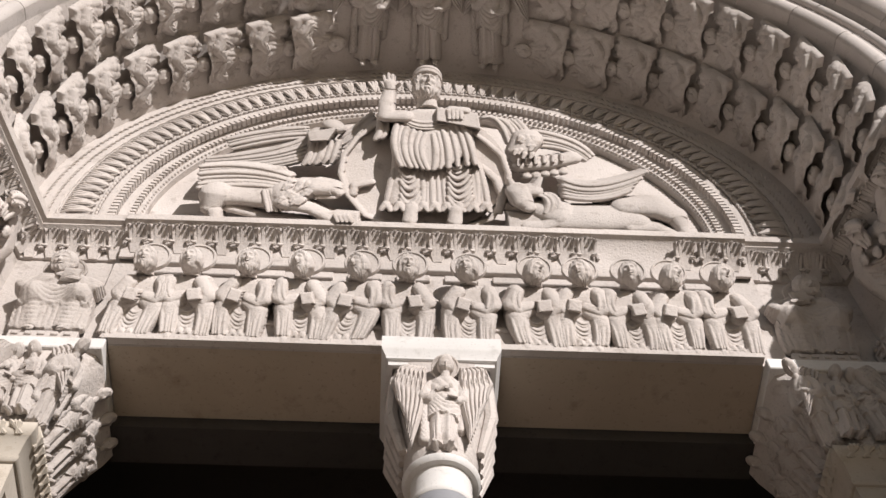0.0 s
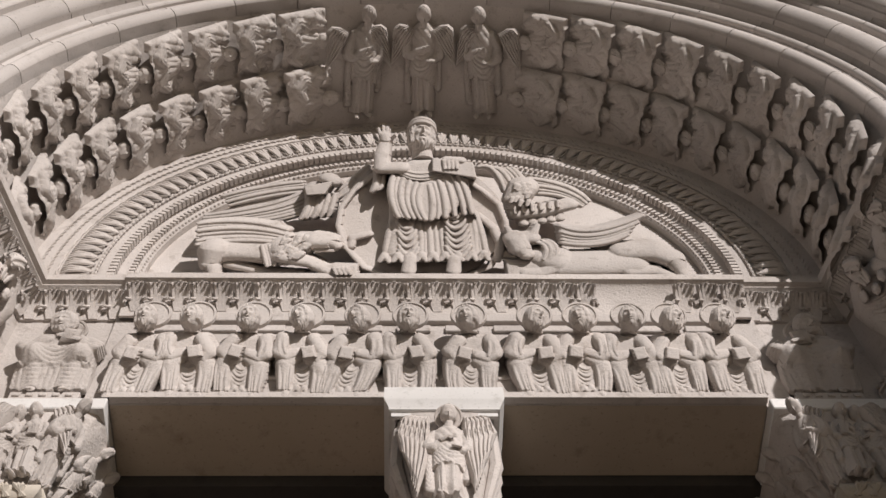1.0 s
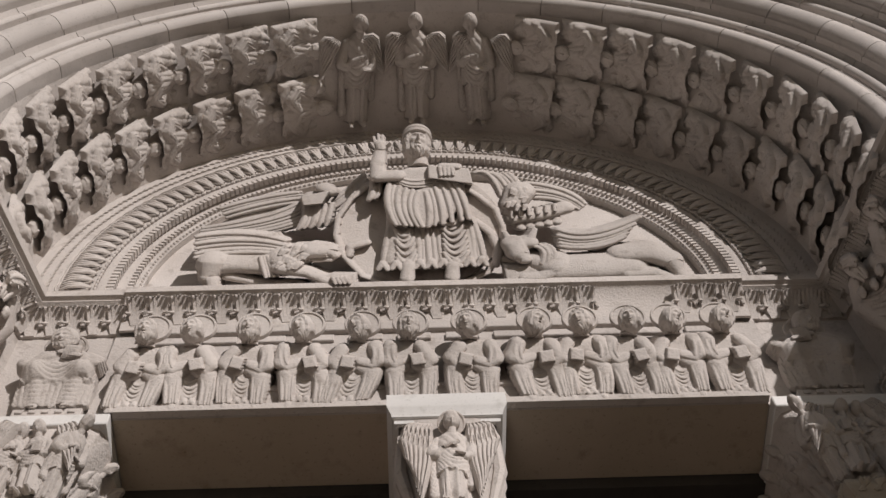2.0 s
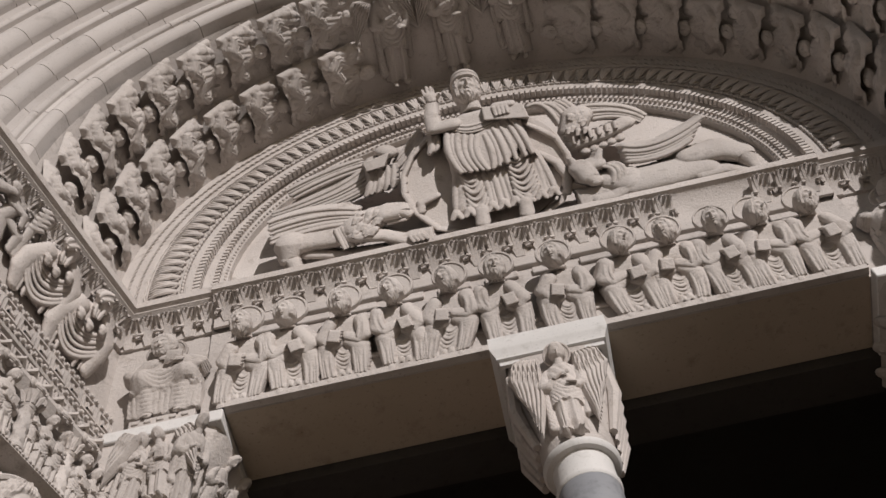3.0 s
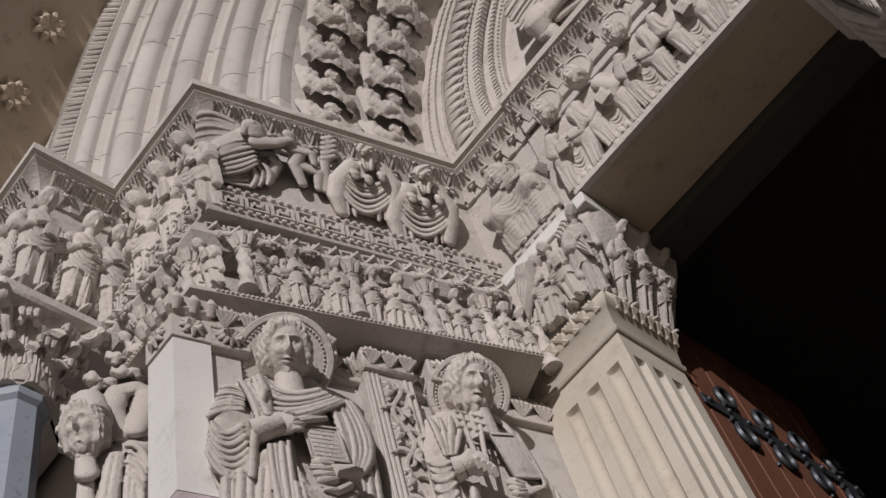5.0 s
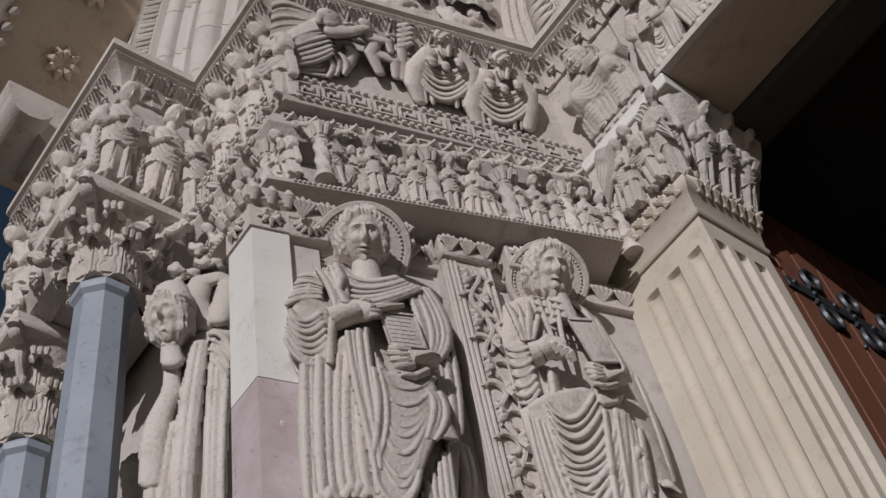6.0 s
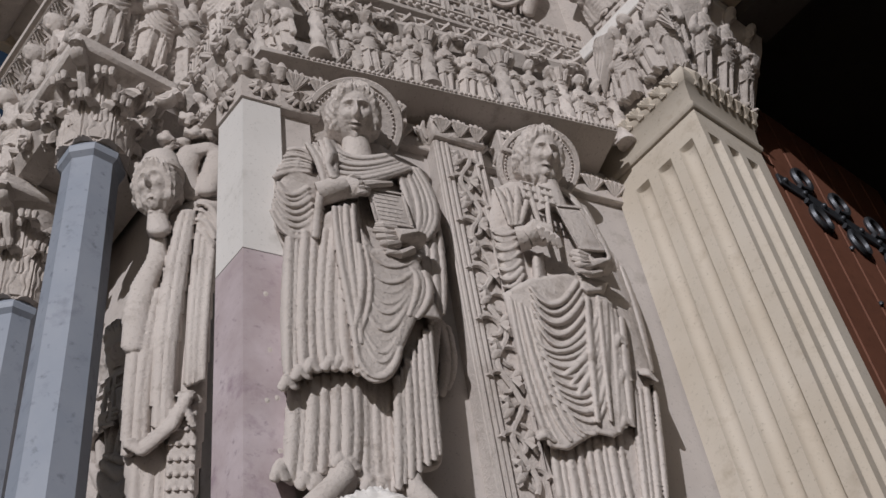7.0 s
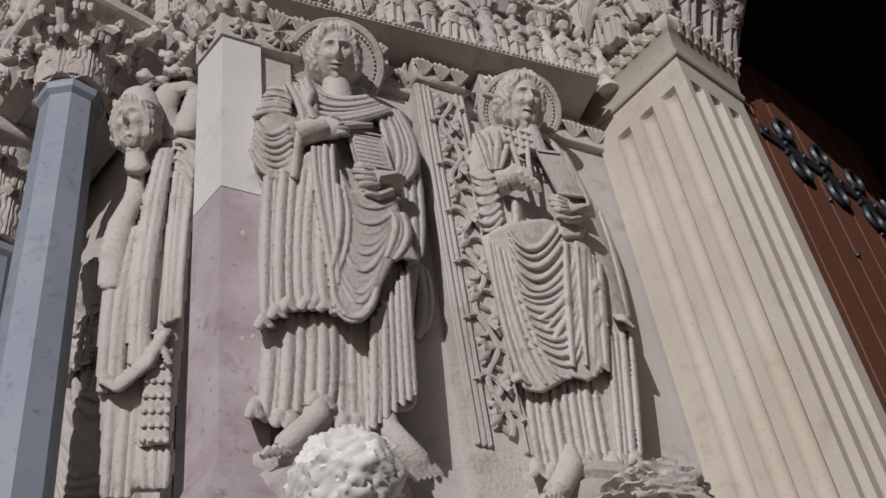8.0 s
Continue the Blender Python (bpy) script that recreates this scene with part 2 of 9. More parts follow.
# rolled outer orders: jointed stones over a plain core
def roll(r, y, s, k=9):
    return [(r + s * math.cos(t), y + s * math.sin(t)) for t in np.linspace(math.pi * 0.95, math.pi * 1.75, k)]


ROLLS = [(2.59, -0.92, 0.06, 2.53, 2.66), (2.70, -0.97, 0.035, 2.66, 2.75), (2.86, -1.05, 0.10, 2.75, 2.97), (3.01, -1.13, 0.035, 2.97, 3.06), (3.17, -1.21, 0.105, 3.06, 3.29), (3.33, -1.29, 0.035, 3.29, 3.38), (3.49, -1.37, 0.10, 3.38, 3.60), (3.64, -1.44, 0.035, 3.60, 3.69), (3.77, -1.51, 0.07, 3.69, 3.85)]
a = Acc()
arch_sweep(a, [(4.5, 0.2), (2.6, -0.4), (2.58, -0.85), (3.84, -1.44), (3.86, -1.60), (4.08, -1.62), (4.5, -1.62)], E0 + 0.09, E1 - 0.09, 120)
orders = obj("archivolt_orders", a, SMOOTH, kind="structure", label="plain rolled archivolt mouldings of jointed limestone", category="arch", smooth=50)
# gable wall above the arch
t = np.linspace(0.0, math.pi, 61)
g = [[(CX + 4.2 * math.cos(q), -1.61, CZ + 4.2 * math.sin(q)) for q in t], [(CX + 4.75 * math.cos(q) / max(abs(math.cos(q)) * 0.8 + abs(math.sin(q)) * 0.78, 0.8), -1.61, CZ + 4.75 * math.sin(q) / max(abs(math.cos(q)) * 0.8 + abs(math.sin(q)) * 0.78, 0.8)) for q in t]]
g += [[(x, -0.9, z) for x, y, z in g[1]]]
a = Acc()
a.grid(g, loop=False)
obj("wall_gable", a, SMOOTH, kind="structure", label="dressed limestone gable wall round the arch", category="wall")

# statue walls between the pier and the fluted pilaster
def statue_wall(a):
    p, q = jamb(-0.12, -0.075, 0), jamb(1.60, -0.075, 0)
    r, s = jamb(1.60, -0.8, 0), jamb(-0.12, -0.8, 0)
    a.grid([[(*c[:2], z) for c in (p, q, r, s)] for z in (0.0, 6.0)])
both("wall_statue", statue_wall, SMOOTH, "smooth limestone niche wall behind the statues", smooth=0)

def outer_pier(a):
    p = [jamb(1.40, -0.07, 0), jamb(1.58, -0.07, 0)]
    a.grid([[(p[0][0], p[0][1], z), (p[1][0], p[1][1], z), (-2.86, p[1][1] + 0.03, z), (-2.86, -0.9, z)] for z in (0.0, 5.94)])
    a.box(-3.4, -2.855, -1.36, -0.9, 0, 5.94)
both("wall_pier", outer_pier, SMOOTH, "limestone core of the outer pier", smooth=0)
def flank(a):
    a.box(-4.7, -3.39, -1.36, -0.6, 0, 7.85)
both("wall_flank", flank, SMOOTH, "plain limestone wall flanking the portal", smooth=0)


# ---- carved figures ----
def ridge(x):
    """Soft cloth folds: broad rounded tops and narrow dark valleys."""
    return 2.0 * np.abs(np.sin(x)) ** 0.5 - 1.0


def head(a, c, r, beard=0.0, hair=1.0, yaw=0.0, tilt=0.0, n=(40, 34), cap=0.0, m=None):
    """A head looking along -y, with nose, brow, lidded eyes, mouth, hair and beard."""
    q = np.linspace(-1, 1, n[0], endpoint=False)
    az, po = np.pi * (0.5 * q + 0.5 * q ** 3), np.linspace(0.05, np.pi - 0.05, n[1])
    po, az = np.meshgrid(po, az, indexing="ij")
    x, y, z = np.sin(az) * np.sin(po), -np.cos(az) * np.sin(po), -np.cos(po)
    w = np.clip(-y * 1.6, 0, 1)
    g = lambda fx, fz, sx, sz: np.exp(-(fx / sx) ** 2 - (fz / sz) ** 2) * w
    ax = np.abs(x)
    d = 0.22 * g(x, z + 0.14, 0.085, 0.13) + 0.13 * g(x, z - 0.02, 0.07, 0.17) + 0.05 * g(ax - 0.11, z + 0.19, 0.06, 0.06) + 0.06 * g(ax - 0.26, z - 0.24 + 0.25 * (ax - 0.26) ** 2, 0.22, 0.05)
    d += -0.16 * g(ax - 0.28, z - 0.08, 0.16, 0.10) + 0.13 * g(ax - 0.28, z - 0.07, 0.10, 0.055) + 0.045 * g(ax - 0.28, z - 0.13, 0.14, 0.022) + 0.03 * g(ax - 0.28, z - 0.0, 0.12, 0.02)
    d += 0.07 * g(x, z + 0.39, 0.17, 0.035) - 0.09 * g(x, z + 0.445, 0.2, 0.022) + 0.07 * g(x, z + 0.505, 0.14, 0.04) - 0.04 * g(x, z + 0.58, 0.16, 0.03) + 0.11 * g(x, z + 0.74, 0.2, 0.12) + 0.05 * g(ax - 0.38, z + 0.18, 0.16, 0.14)
    oval = np.sqrt((x / 0.70) ** 2 + ((z + 0.14) / 0.74) ** 2) + 3 * (y > 0.05)
    d = 1.3 * d
    hl = np.clip((oval - 1) * 9, 0, 1) * np.clip((z + 0.62) * 6, 0, 1)
    curl = np.sin(17 * az + 2.2 * np.sin(9 * z)) * np.sin(15 * z + 2.0 * np.sin(6 * az))
    d += hair * hl * (0.13 + 0.045 * curl + 0.018 * np.sin(34 * az + 3 * z))
    b = np.clip((-z - 0.36) * 6, 0, 1) * np.clip((1.7 - np.abs(az)) * 2, 0, 1) * (1 - 0.8 * g(x, z + 0.45, 0.2, 0.06))
    d += beard * b * (0.11 + 0.045 * np.sin(15 * az + 1.2 * np.sin(11 * z)) * np.sin(13 * z + 2 * az))
    k = 1 + d
    z2 = z * k - beard * 0.16 * b
    jaw = 1 - 0.16 * np.clip(-z - 0.2, 0, 1)
    p = np.stack([0.80 * r * x * k * jaw, 0.95 * r * y * k, 1.14 * r * z2], -1)
    t = np.array(Matrix.Translation(c) @ Matrix.Rotation(yaw, 4, "Z") @ Matrix.Rotation(tilt, 4, "X"))
    p = p @ t[:3, :3].T + t[:3, 3]
    a.grid(p, m=m)
    if cap:
        q = np.array([(0.84 * r * math.cos(s), 0.98 * r * math.sin(s), 0) for s in np.linspace(0, 2 * np.pi, 20, endpoint=False)])
        rows = [q + (0, 0, 0.42 * r), q * 1.1 + (0, 0, 0.45 * r), q * 1.12 + (0, 0, 0.75 * r), q * 0.9 + (0, 0, 0.95 * r), q * 0.5 + (0, 0, 1.15 * r), q * 0.1 + (0, 0, 1.2 * r)]
        rows = [v @ t[:3, :3].T + t[:3, 3] for v in rows]
        a.grid(rows, m=m)


def hand(a, p, d, s, up=(0, 0, 1), m=None):
    """A palm with four fingers and a thumb at p, pointing along d."""
    d, up = np.array(d, float), np.array(up, float)
    d /= np.linalg.norm(d)
    e = np.cross(d, up)
    e /= np.linalg.norm(e)
    p = np.array(p, float)
    a.tube([p - d * s * 0.3, p, p + d * s * 0.5, p + d * s * 0.6], [0.26 * s, 0.36 * s, 0.38 * s, 0.3 * s], 8, 0.55, m, up)
    for k in range(4):
        o = e * s * 0.22 * (k - 1.5)
        a.tube([p + o + d * s * 0.5, p + o * 1.05 + d * s * 0.85, p + o * 1.1 + d * s * (1.15 - 0.06 * abs(k - 1.5))], [0.115 * s, 0.10 * s, 0.07 * s], 6, 1, m, up)
    a.tube([p + e * s * 0.3, p + e * s * 0.52 + d * s * 0.3, p + e * s * 0.5 + d * s * 0.55], [0.12 * s, 0.1 * s, 0.07 * s], 6, 1, m, up)


def halo(a, c, r, t=0.02, rings=True, m=None):
    """A thick round plate with a raised rim, its face towards -y."""
    s = np.linspace(0, 2 * np.pi, 48, endpoint=False)
    prof = [(0.02, -0.5 * t), (0.84, -0.5 * t), (0.87, -1.0 * t), (0.97, -1.0 * t), (1.0, -0.5 * t), (1.0, 0.6 * t), (0.02, 0.6 * t)]
    a.grid([[(c[0] + r * k * math.cos(q), c[1] + y, c[2] + r * k * math.sin(q)) for q in s] for k, y in prof], m=m)


def robe(a, rows, nt=72, folds=11, amp=0.05, u_amp=0.03, u_freq=26.0, seed=0, hem=0.03, top=0.0, m=None):
    """A draped body: rows of (z, centre x, centre y, half width, half depth, share of vertical folds)."""
    rng = random.Random(seed)
    R = np.array(rows, float)
    nz = max(40, int(len(R) * (9 if nt < 60 else 20)))
    t = np.linspace(0, 1, nz)
    tk = np.linspace(0, 1, len(R))
    z, cx, cy, hw, hd, vf = (np.interp(t, tk, R[:, i]) for i in range(6))
    k = np.ones(5) / 5
    sm = lambda q: np.convolve(np.pad(q, 2, "edge"), k, "valid")
    cx, cy, hw, hd = sm(cx), sm(cy), sm(hw), sm(hd)
    th = np.linspace(0, 2 * np.pi, nt, endpoint=False)
    T, Z = np.meshgrid(th, z)
    col = lambda q: q[:, None]
    ph = [rng.uniform(0, 6) for _ in range(6)]
    xn, yn = np.cos(T), np.sin(T)
    front = np.clip(-yn + 0.35, 0, 1)
    h = Z[-1, 0] - Z[0, 0]
    zz = (Z - Z[0, 0]) / h
    v = ridge(folds * 0.5 * T + 0.5 * np.sin(3.1 * zz + ph[0]) + 0.35 * np.sin(2 * T + ph[1]))
    u = ridge(u_freq * (zz - 0.16 * (xn + 0.25 * math.sin(ph[2])) ** 2) + 0.8 * np.sin(2.0 * xn + ph[3]))
    wob = np.sin(5 * T + 9 * zz + ph[4]) * 0.35
    d = front * (amp * col(vf) * (v + 0.4 * wob) + u_amp * (1 - col(vf)) * u)
    x = col(cx) + col(hw) * xn * (1 + d)
    y = col(cy) + col(hd) * yn * (1 + 1.4 * d)
    zr = Z + hem * h * np.exp(-zz * 24) * np.sin(folds * T + ph[5])
    a.grid(np.stack([x, y, zr], -1), m=m)


def sleeve(a, pts, rad, folds=5, m=None, n=16):
    """A cloth sleeve with ring folds round a bent arm."""
    pts = np.asarray(pts, float)
    s = np.linspace(0, 1, len(pts))
    t = np.linspace(0, 1, max(22, 4 * folds))
    q = np.stack([np.interp(t, s, pts[:, i]) for i in range(3)], 1)
    k = np.ones(5) / 5
    q = np.stack([np.convolve(np.pad(q[:, i], 2, "edge"), k, "valid") for i in range(3)], 1)
    r = np.interp(t, s, rad) * (1 + 0.055 * ridge(folds * math.pi * t + 0.6))
    a.tube(q, r, n, 1.0, m)


def wing(a, root, tip, width, layers=3, thick=0.02, side=1.0, m=None, feathers=7, lift=0.0):
    """A broad wing from root to tip: long feathers side by side, with a layer of short ones over them."""
    root, tip = np.array(root, float), np.array(tip, float)
    d = tip - root
    L = np.linalg.norm(d)
    d /= L
    e = np.cross(d, (0, -1.0, 0)) * side
    e /= np.linalg.norm(e)
    out = np.array((0, -1.0, 0))
    ns, nt = (40, feathers * 6 + 1) if L > 0.4 else (22, feathers * 4 + 1)
    S, T = np.meshgrid(np.linspace(0, 1, ns), np.linspace(0, 1, nt), indexing="ij")
    reach = 0.55 + 0.45 * (1 - T) ** 0.6 - 0.04 * np.abs(np.sin(feathers * np.pi * T)) + 0.04
    wf = np.interp(S, [0, 0.15, 0.4, 0.75, 1.0], [0.45, 0.85, 1.0, 0.75, 0.35])
    gro = np.abs(np.sin(feathers * np.pi * T)) ** 0.5
    edge = np.clip(np.minimum(T, 1 - T) * 9, 0, 1) * np.clip((1 - S) * 9, 0, 1) * np.clip(S * 12, 0.2, 1)
    h = thick * (0.45 + 0.75 * gro) * edge
    cov = 1 / (1 + np.exp((S - 0.36 - 0.05 * np.cos(2 * np.pi * feathers * T)) * 60))
    h = h + thick * cov * (0.7 + 0.35 * np.cos(14 * np.pi * S + 2 * np.pi * feathers * 0.5 * T) * np.cos(np.pi * feathers * T)) * edge
    h = h + 1.2 * thick * np.exp(-(T / 0.10) ** 2) * edge
    bow = 0.10 * L * np.sin(np.pi * S * 0.9) * side
    P = root + (S * reach * L)[..., None] * d + (T * wf * width + 0)[..., None] * e + h[..., None] * out
    P = P - (0.12 * np.sin(np.pi * S) * width)[..., None] * e
    P[..., 2] += lift * L * S ** 2
    B = P.copy() + (np.clip(h, 0, None) + 0.6 * thick)[..., None] * -out
    k = ns * nt
    f = []
    for i in range(ns - 1):
        for j in range(nt - 1):
            q = (i * nt + j, i * nt + j + 1, (i + 1) * nt + j + 1, (i + 1) * nt + j)
            f.append(q)
            f.append(tuple(k + v for v in reversed(q)))
    rim = [(i, 0) for i in range(ns)] + [(ns - 1, j) for j in range(1, nt)] + [(i, nt - 1) for i in range(ns - 2, -1, -1)] + [(0, j) for j in range(nt - 2, 0, -1)]
    rim = [i * nt + j for i, j in rim]
    for p, q in zip(rim, rim[1:] + rim[:1]):
        f.append((q, p, k + p, k + q))
    a.add(np.concatenate([P.reshape(-1, 3), B.reshape(-1, 3)]), f, m)


def flatter(a, k=0.6, lean=0.0):
    """Presses a figure towards its back wall and leans it forward towards its top."""
    v = np.array(a.v)
    v[:, 1] = v[:, 1] * k - lean * v[:, 2]
    a.v = [tuple(p) for p in v]
    return a


def book(a, c, w, h, t, rot=0.0, tip=0.0, m=None):
    q = Matrix.Translation(c) @ Matrix.Rotation(rot, 4, "Y") @ Matrix.Rotation(tip, 4, "X")
    q = m @ q if m is not None else q
    a.box(-w / 2, w / 2, -t / 2, t / 2, -h / 2, h / 2, min(w, h, t) * 0.08, q)
    a.box(-w * 0.40, w * 0.40, -t * 0.62, -t * 0.4, -h * 0.42, h * 0.42, t * 0.05, q)
    for k in range(5):
        a.box(-w * (0.3 - 0.07 * (k % 3)), w * (0.3 - 0.1 * (k % 2)), -t * 0.66, -t * 0.6, h * (0.29 - 0.14 * k), h * (0.315 - 0.14 * k), 0, q)


class Relief:
    """A carved surface over x and z that rises towards -y; shapes are laid over one another, the highest wins."""

    def __init__(self, x0, x1, z0, z1, step):
        self.xs, self.zs = np.arange(x0, x1 + step, step), np.arange(z0, z1 + step, step)
        self.X, self.Z = np.meshgrid(self.xs, self.zs)
        self.H = np.zeros_like(self.X)
        self.whole = False  # set where X and Z are bent, so that strokes look at the whole grid

    def put(self, h, mask):
        self.H = np.where(mask, np.maximum(self.H, h), self.H)

    def cloth(self, zs, left, right, depth, fold, base=0.0, low=None, power=2.4):
        """A draped body between two outlines, with folds given as a height."""
        l, r = np.interp(self.Z, zs, left), np.interp(self.Z, zs, right)
        q = np.clip(np.abs((self.X - (l + r) / 2) / ((r - l) / 2)), 0, 1)
        lo = zs[0] if low is None else low
        mask = (self.X > l) & (self.X < r) & (self.Z > lo) & (self.Z < zs[-1])
        d = np.interp(self.Z, zs, np.broadcast_to(depth, len(zs)))
        self.put(base + d * (1 - q ** power) ** 0.5 + fold * np.clip((1 - q) * 6, 0, 1), mask)

    def limb(self, pts, rad, base, k=0.8, fold=None):
        """A chain of rounded stretches; base: the height along it; fold(t, d): relief along and across."""
        pts, rad = np.array(pts, float), np.array(rad, float)
        field = base if np.ndim(base) == 2 else 0.0
        base = np.broadcast_to(0.0 if np.ndim(base) == 2 else base, len(pts))
        n = len(pts) - 1
        best, T, RR, BB = np.full(self.X.shape, 9.0), None, np.ones_like(self.X), np.zeros_like(self.X)
        T = np.zeros_like(self.X)
        for i in range(n):
            d = pts[i + 1] - pts[i]
            t = np.clip(((self.X - pts[i, 0]) * d[0] + (self.Z - pts[i, 1]) * d[1]) / (d @ d + 1e-9), 0, 1)
            r = rad[i] + t * (rad[i + 1] - rad[i])
            q = np.hypot(self.X - pts[i, 0] - t * d[0], self.Z - pts[i, 1] - t * d[1]) / r
            m = q < best
            best = np.where(m, q, best)
            T, RR, BB = np.where(m, (i + t) / n, T), np.where(m, r, RR), np.where(m, base[i] + t * (base[i + 1] - base[i]), BB)
        q = np.clip(best, 0, 1)
        h = field + BB + k * RR * np.sqrt(1 - q ** 2)
        if fold is not None:
            h = h + fold(T, q, RR) * np.clip((1 - q) * 5, 0, 1)
        self.put(h, best < 1)

    def sheet(self, poly, base, fold=0.0, bulge=0.02, edge=0.04, wave=0.0, freq=30.0):
        """A piece of cloth inside an outline; its rim is rounded, its lower edge may be ruffled."""
        X, Z = self.X, self.Z + wave * np.sin(freq * self.X + 1.3 * np.sin(0.37 * freq * self.X))
        inside, dist = np.zeros(X.shape, bool), np.full(X.shape, 9.0)
        for (xa, za), (xb, zb) in zip(poly, poly[1:] + poly[:1]):
            hit_ = ((za > Z) != (zb > Z)) & (X < (xb - xa) * (Z - za) / (zb - za + 1e-12) + xa)
            inside ^= hit_
            t = np.clip(((X - xa) * (xb - xa) + (Z - za) * (zb - za)) / ((xb - xa) ** 2 + (zb - za) ** 2 + 1e-12), 0, 1)
            dist = np.minimum(dist, np.hypot(X - xa - t * (xb - xa), Z - za - t * (zb - za)))
        q = np.clip(dist / edge, 0, 1)
        self.put(base + bulge * np.sqrt(1 - (1 - q) ** 2) + fold * np.clip(dist / 0.03, 0, 1), inside)

    def folds(self, first, last, n, r, base, k=1.0):
        """Rounded folds of cloth, evenly spread from the first line to the last, a little uneven and thinner at their ends."""
        first, last = np.array(first, float), np.array(last, float)
        base = np.broadcast_to(base, self.X.shape)
        t = np.linspace(0, 1, 13)

        def bent(p):
            s = np.linspace(0, 1, len(p))
            w = [np.polynomial.polynomial.polyfit(s, p[:, i], min(3, len(p) - 1)) for i in (0, 1)]
            return np.stack([np.polynomial.polynomial.polyval(t, c) for c in w], 1)

        p, q = bent(first), bent(last)
        for i in range(n):
            f = (i + 0.16 * math.sin(5.1 * i + 40 * r)) / max(1, n - 1)
            c = p + (q - p) * min(max(f, 0.0), 1.0)
            rad = 1.3 * r * (1 + 0.22 * math.sin(3.7 * i + 1)) * (0.45 + 0.55 * np.sin(np.pi * (0.08 + 0.84 * t)) ** 0.6)
            x0, x1 = np.searchsorted(self.xs, (c[:, 0].min() - 3 * r, c[:, 0].max() + 3 * r))
            z0, z1 = np.searchsorted(self.zs, (c[:, 1].min() - 3 * r, c[:, 1].max() + 3 * r))
            w = (slice(None), slice(None)) if self.whole else (slice(z0, z1), slice(x0, x1))
            X, Z = self.X[w], self.Z[w]
            best, R = np.full(X.shape, 9.0), np.full(X.shape, r)
            for j in range(len(c) - 1):
                d = c[j + 1] - c[j]
                u = np.clip(((X - c[j, 0]) * d[0] + (Z - c[j, 1]) * d[1]) / (d @ d + 1e-9), 0, 1)
                rr = rad[j] + u * (rad[j + 1] - rad[j])
                e = np.hypot(X - c[j, 0] - u * d[0], Z - c[j, 1] - u * d[1]) / rr
                R, best = np.where(e < best, rr, R), np.minimum(best, e)
            h = base[w] + 0.85 * k * R * np.clip(1 - best ** 2, 0, 1)
            self.H[w] = np.where(best < 1, np.maximum(self.H[w], h), self.H[w])

    def into(self, a, s=1.0):
        H = self.H
        on_ = H > 0
        use = on_[:-1, :-1] | on_[1:, :-1] | on_[:-1, 1:] | on_[1:, 1:]
        need = np.zeros_like(on_)
        for dz in (0, 1):
            for dx in (0, 1):
                need[dz : dz + use.shape[0], dx : dx + use.shape[1]] |= use
        idx = np.full(H.shape, -1)
        idx[need] = np.arange(need.sum())
        v = np.stack([self.X[need] * s, -H[need] * s, self.Z[need] * s], 1)
        r, c = np.nonzero(use)
        f = np.stack([idx[r, c], idx[r, c + 1], idx[r + 1, c + 1], idx[r + 1, c]], 1)
        a.add(v, f.tolist())


def glory_plate(a, c, r, tilt, yaw=0.0):
    """A halo with a raised rim and a ring of beads, behind the head at c."""
    m = Matrix.Translation(c) @ Matrix.Rotation(yaw, 4, "Z") @ Matrix.Rotation(tilt, 4, "X")
    halo(a, (0, 0, 0), r, 0.018, m=np.array(m))
    for q in np.linspace(0, 2 * np.pi, 56, endpoint=False):
        a.ball(m @ Vector((0.80 * r * math.cos(q), -0.012, 0.80 * r * math.sin(q))), r * 0.03, 6, 5)


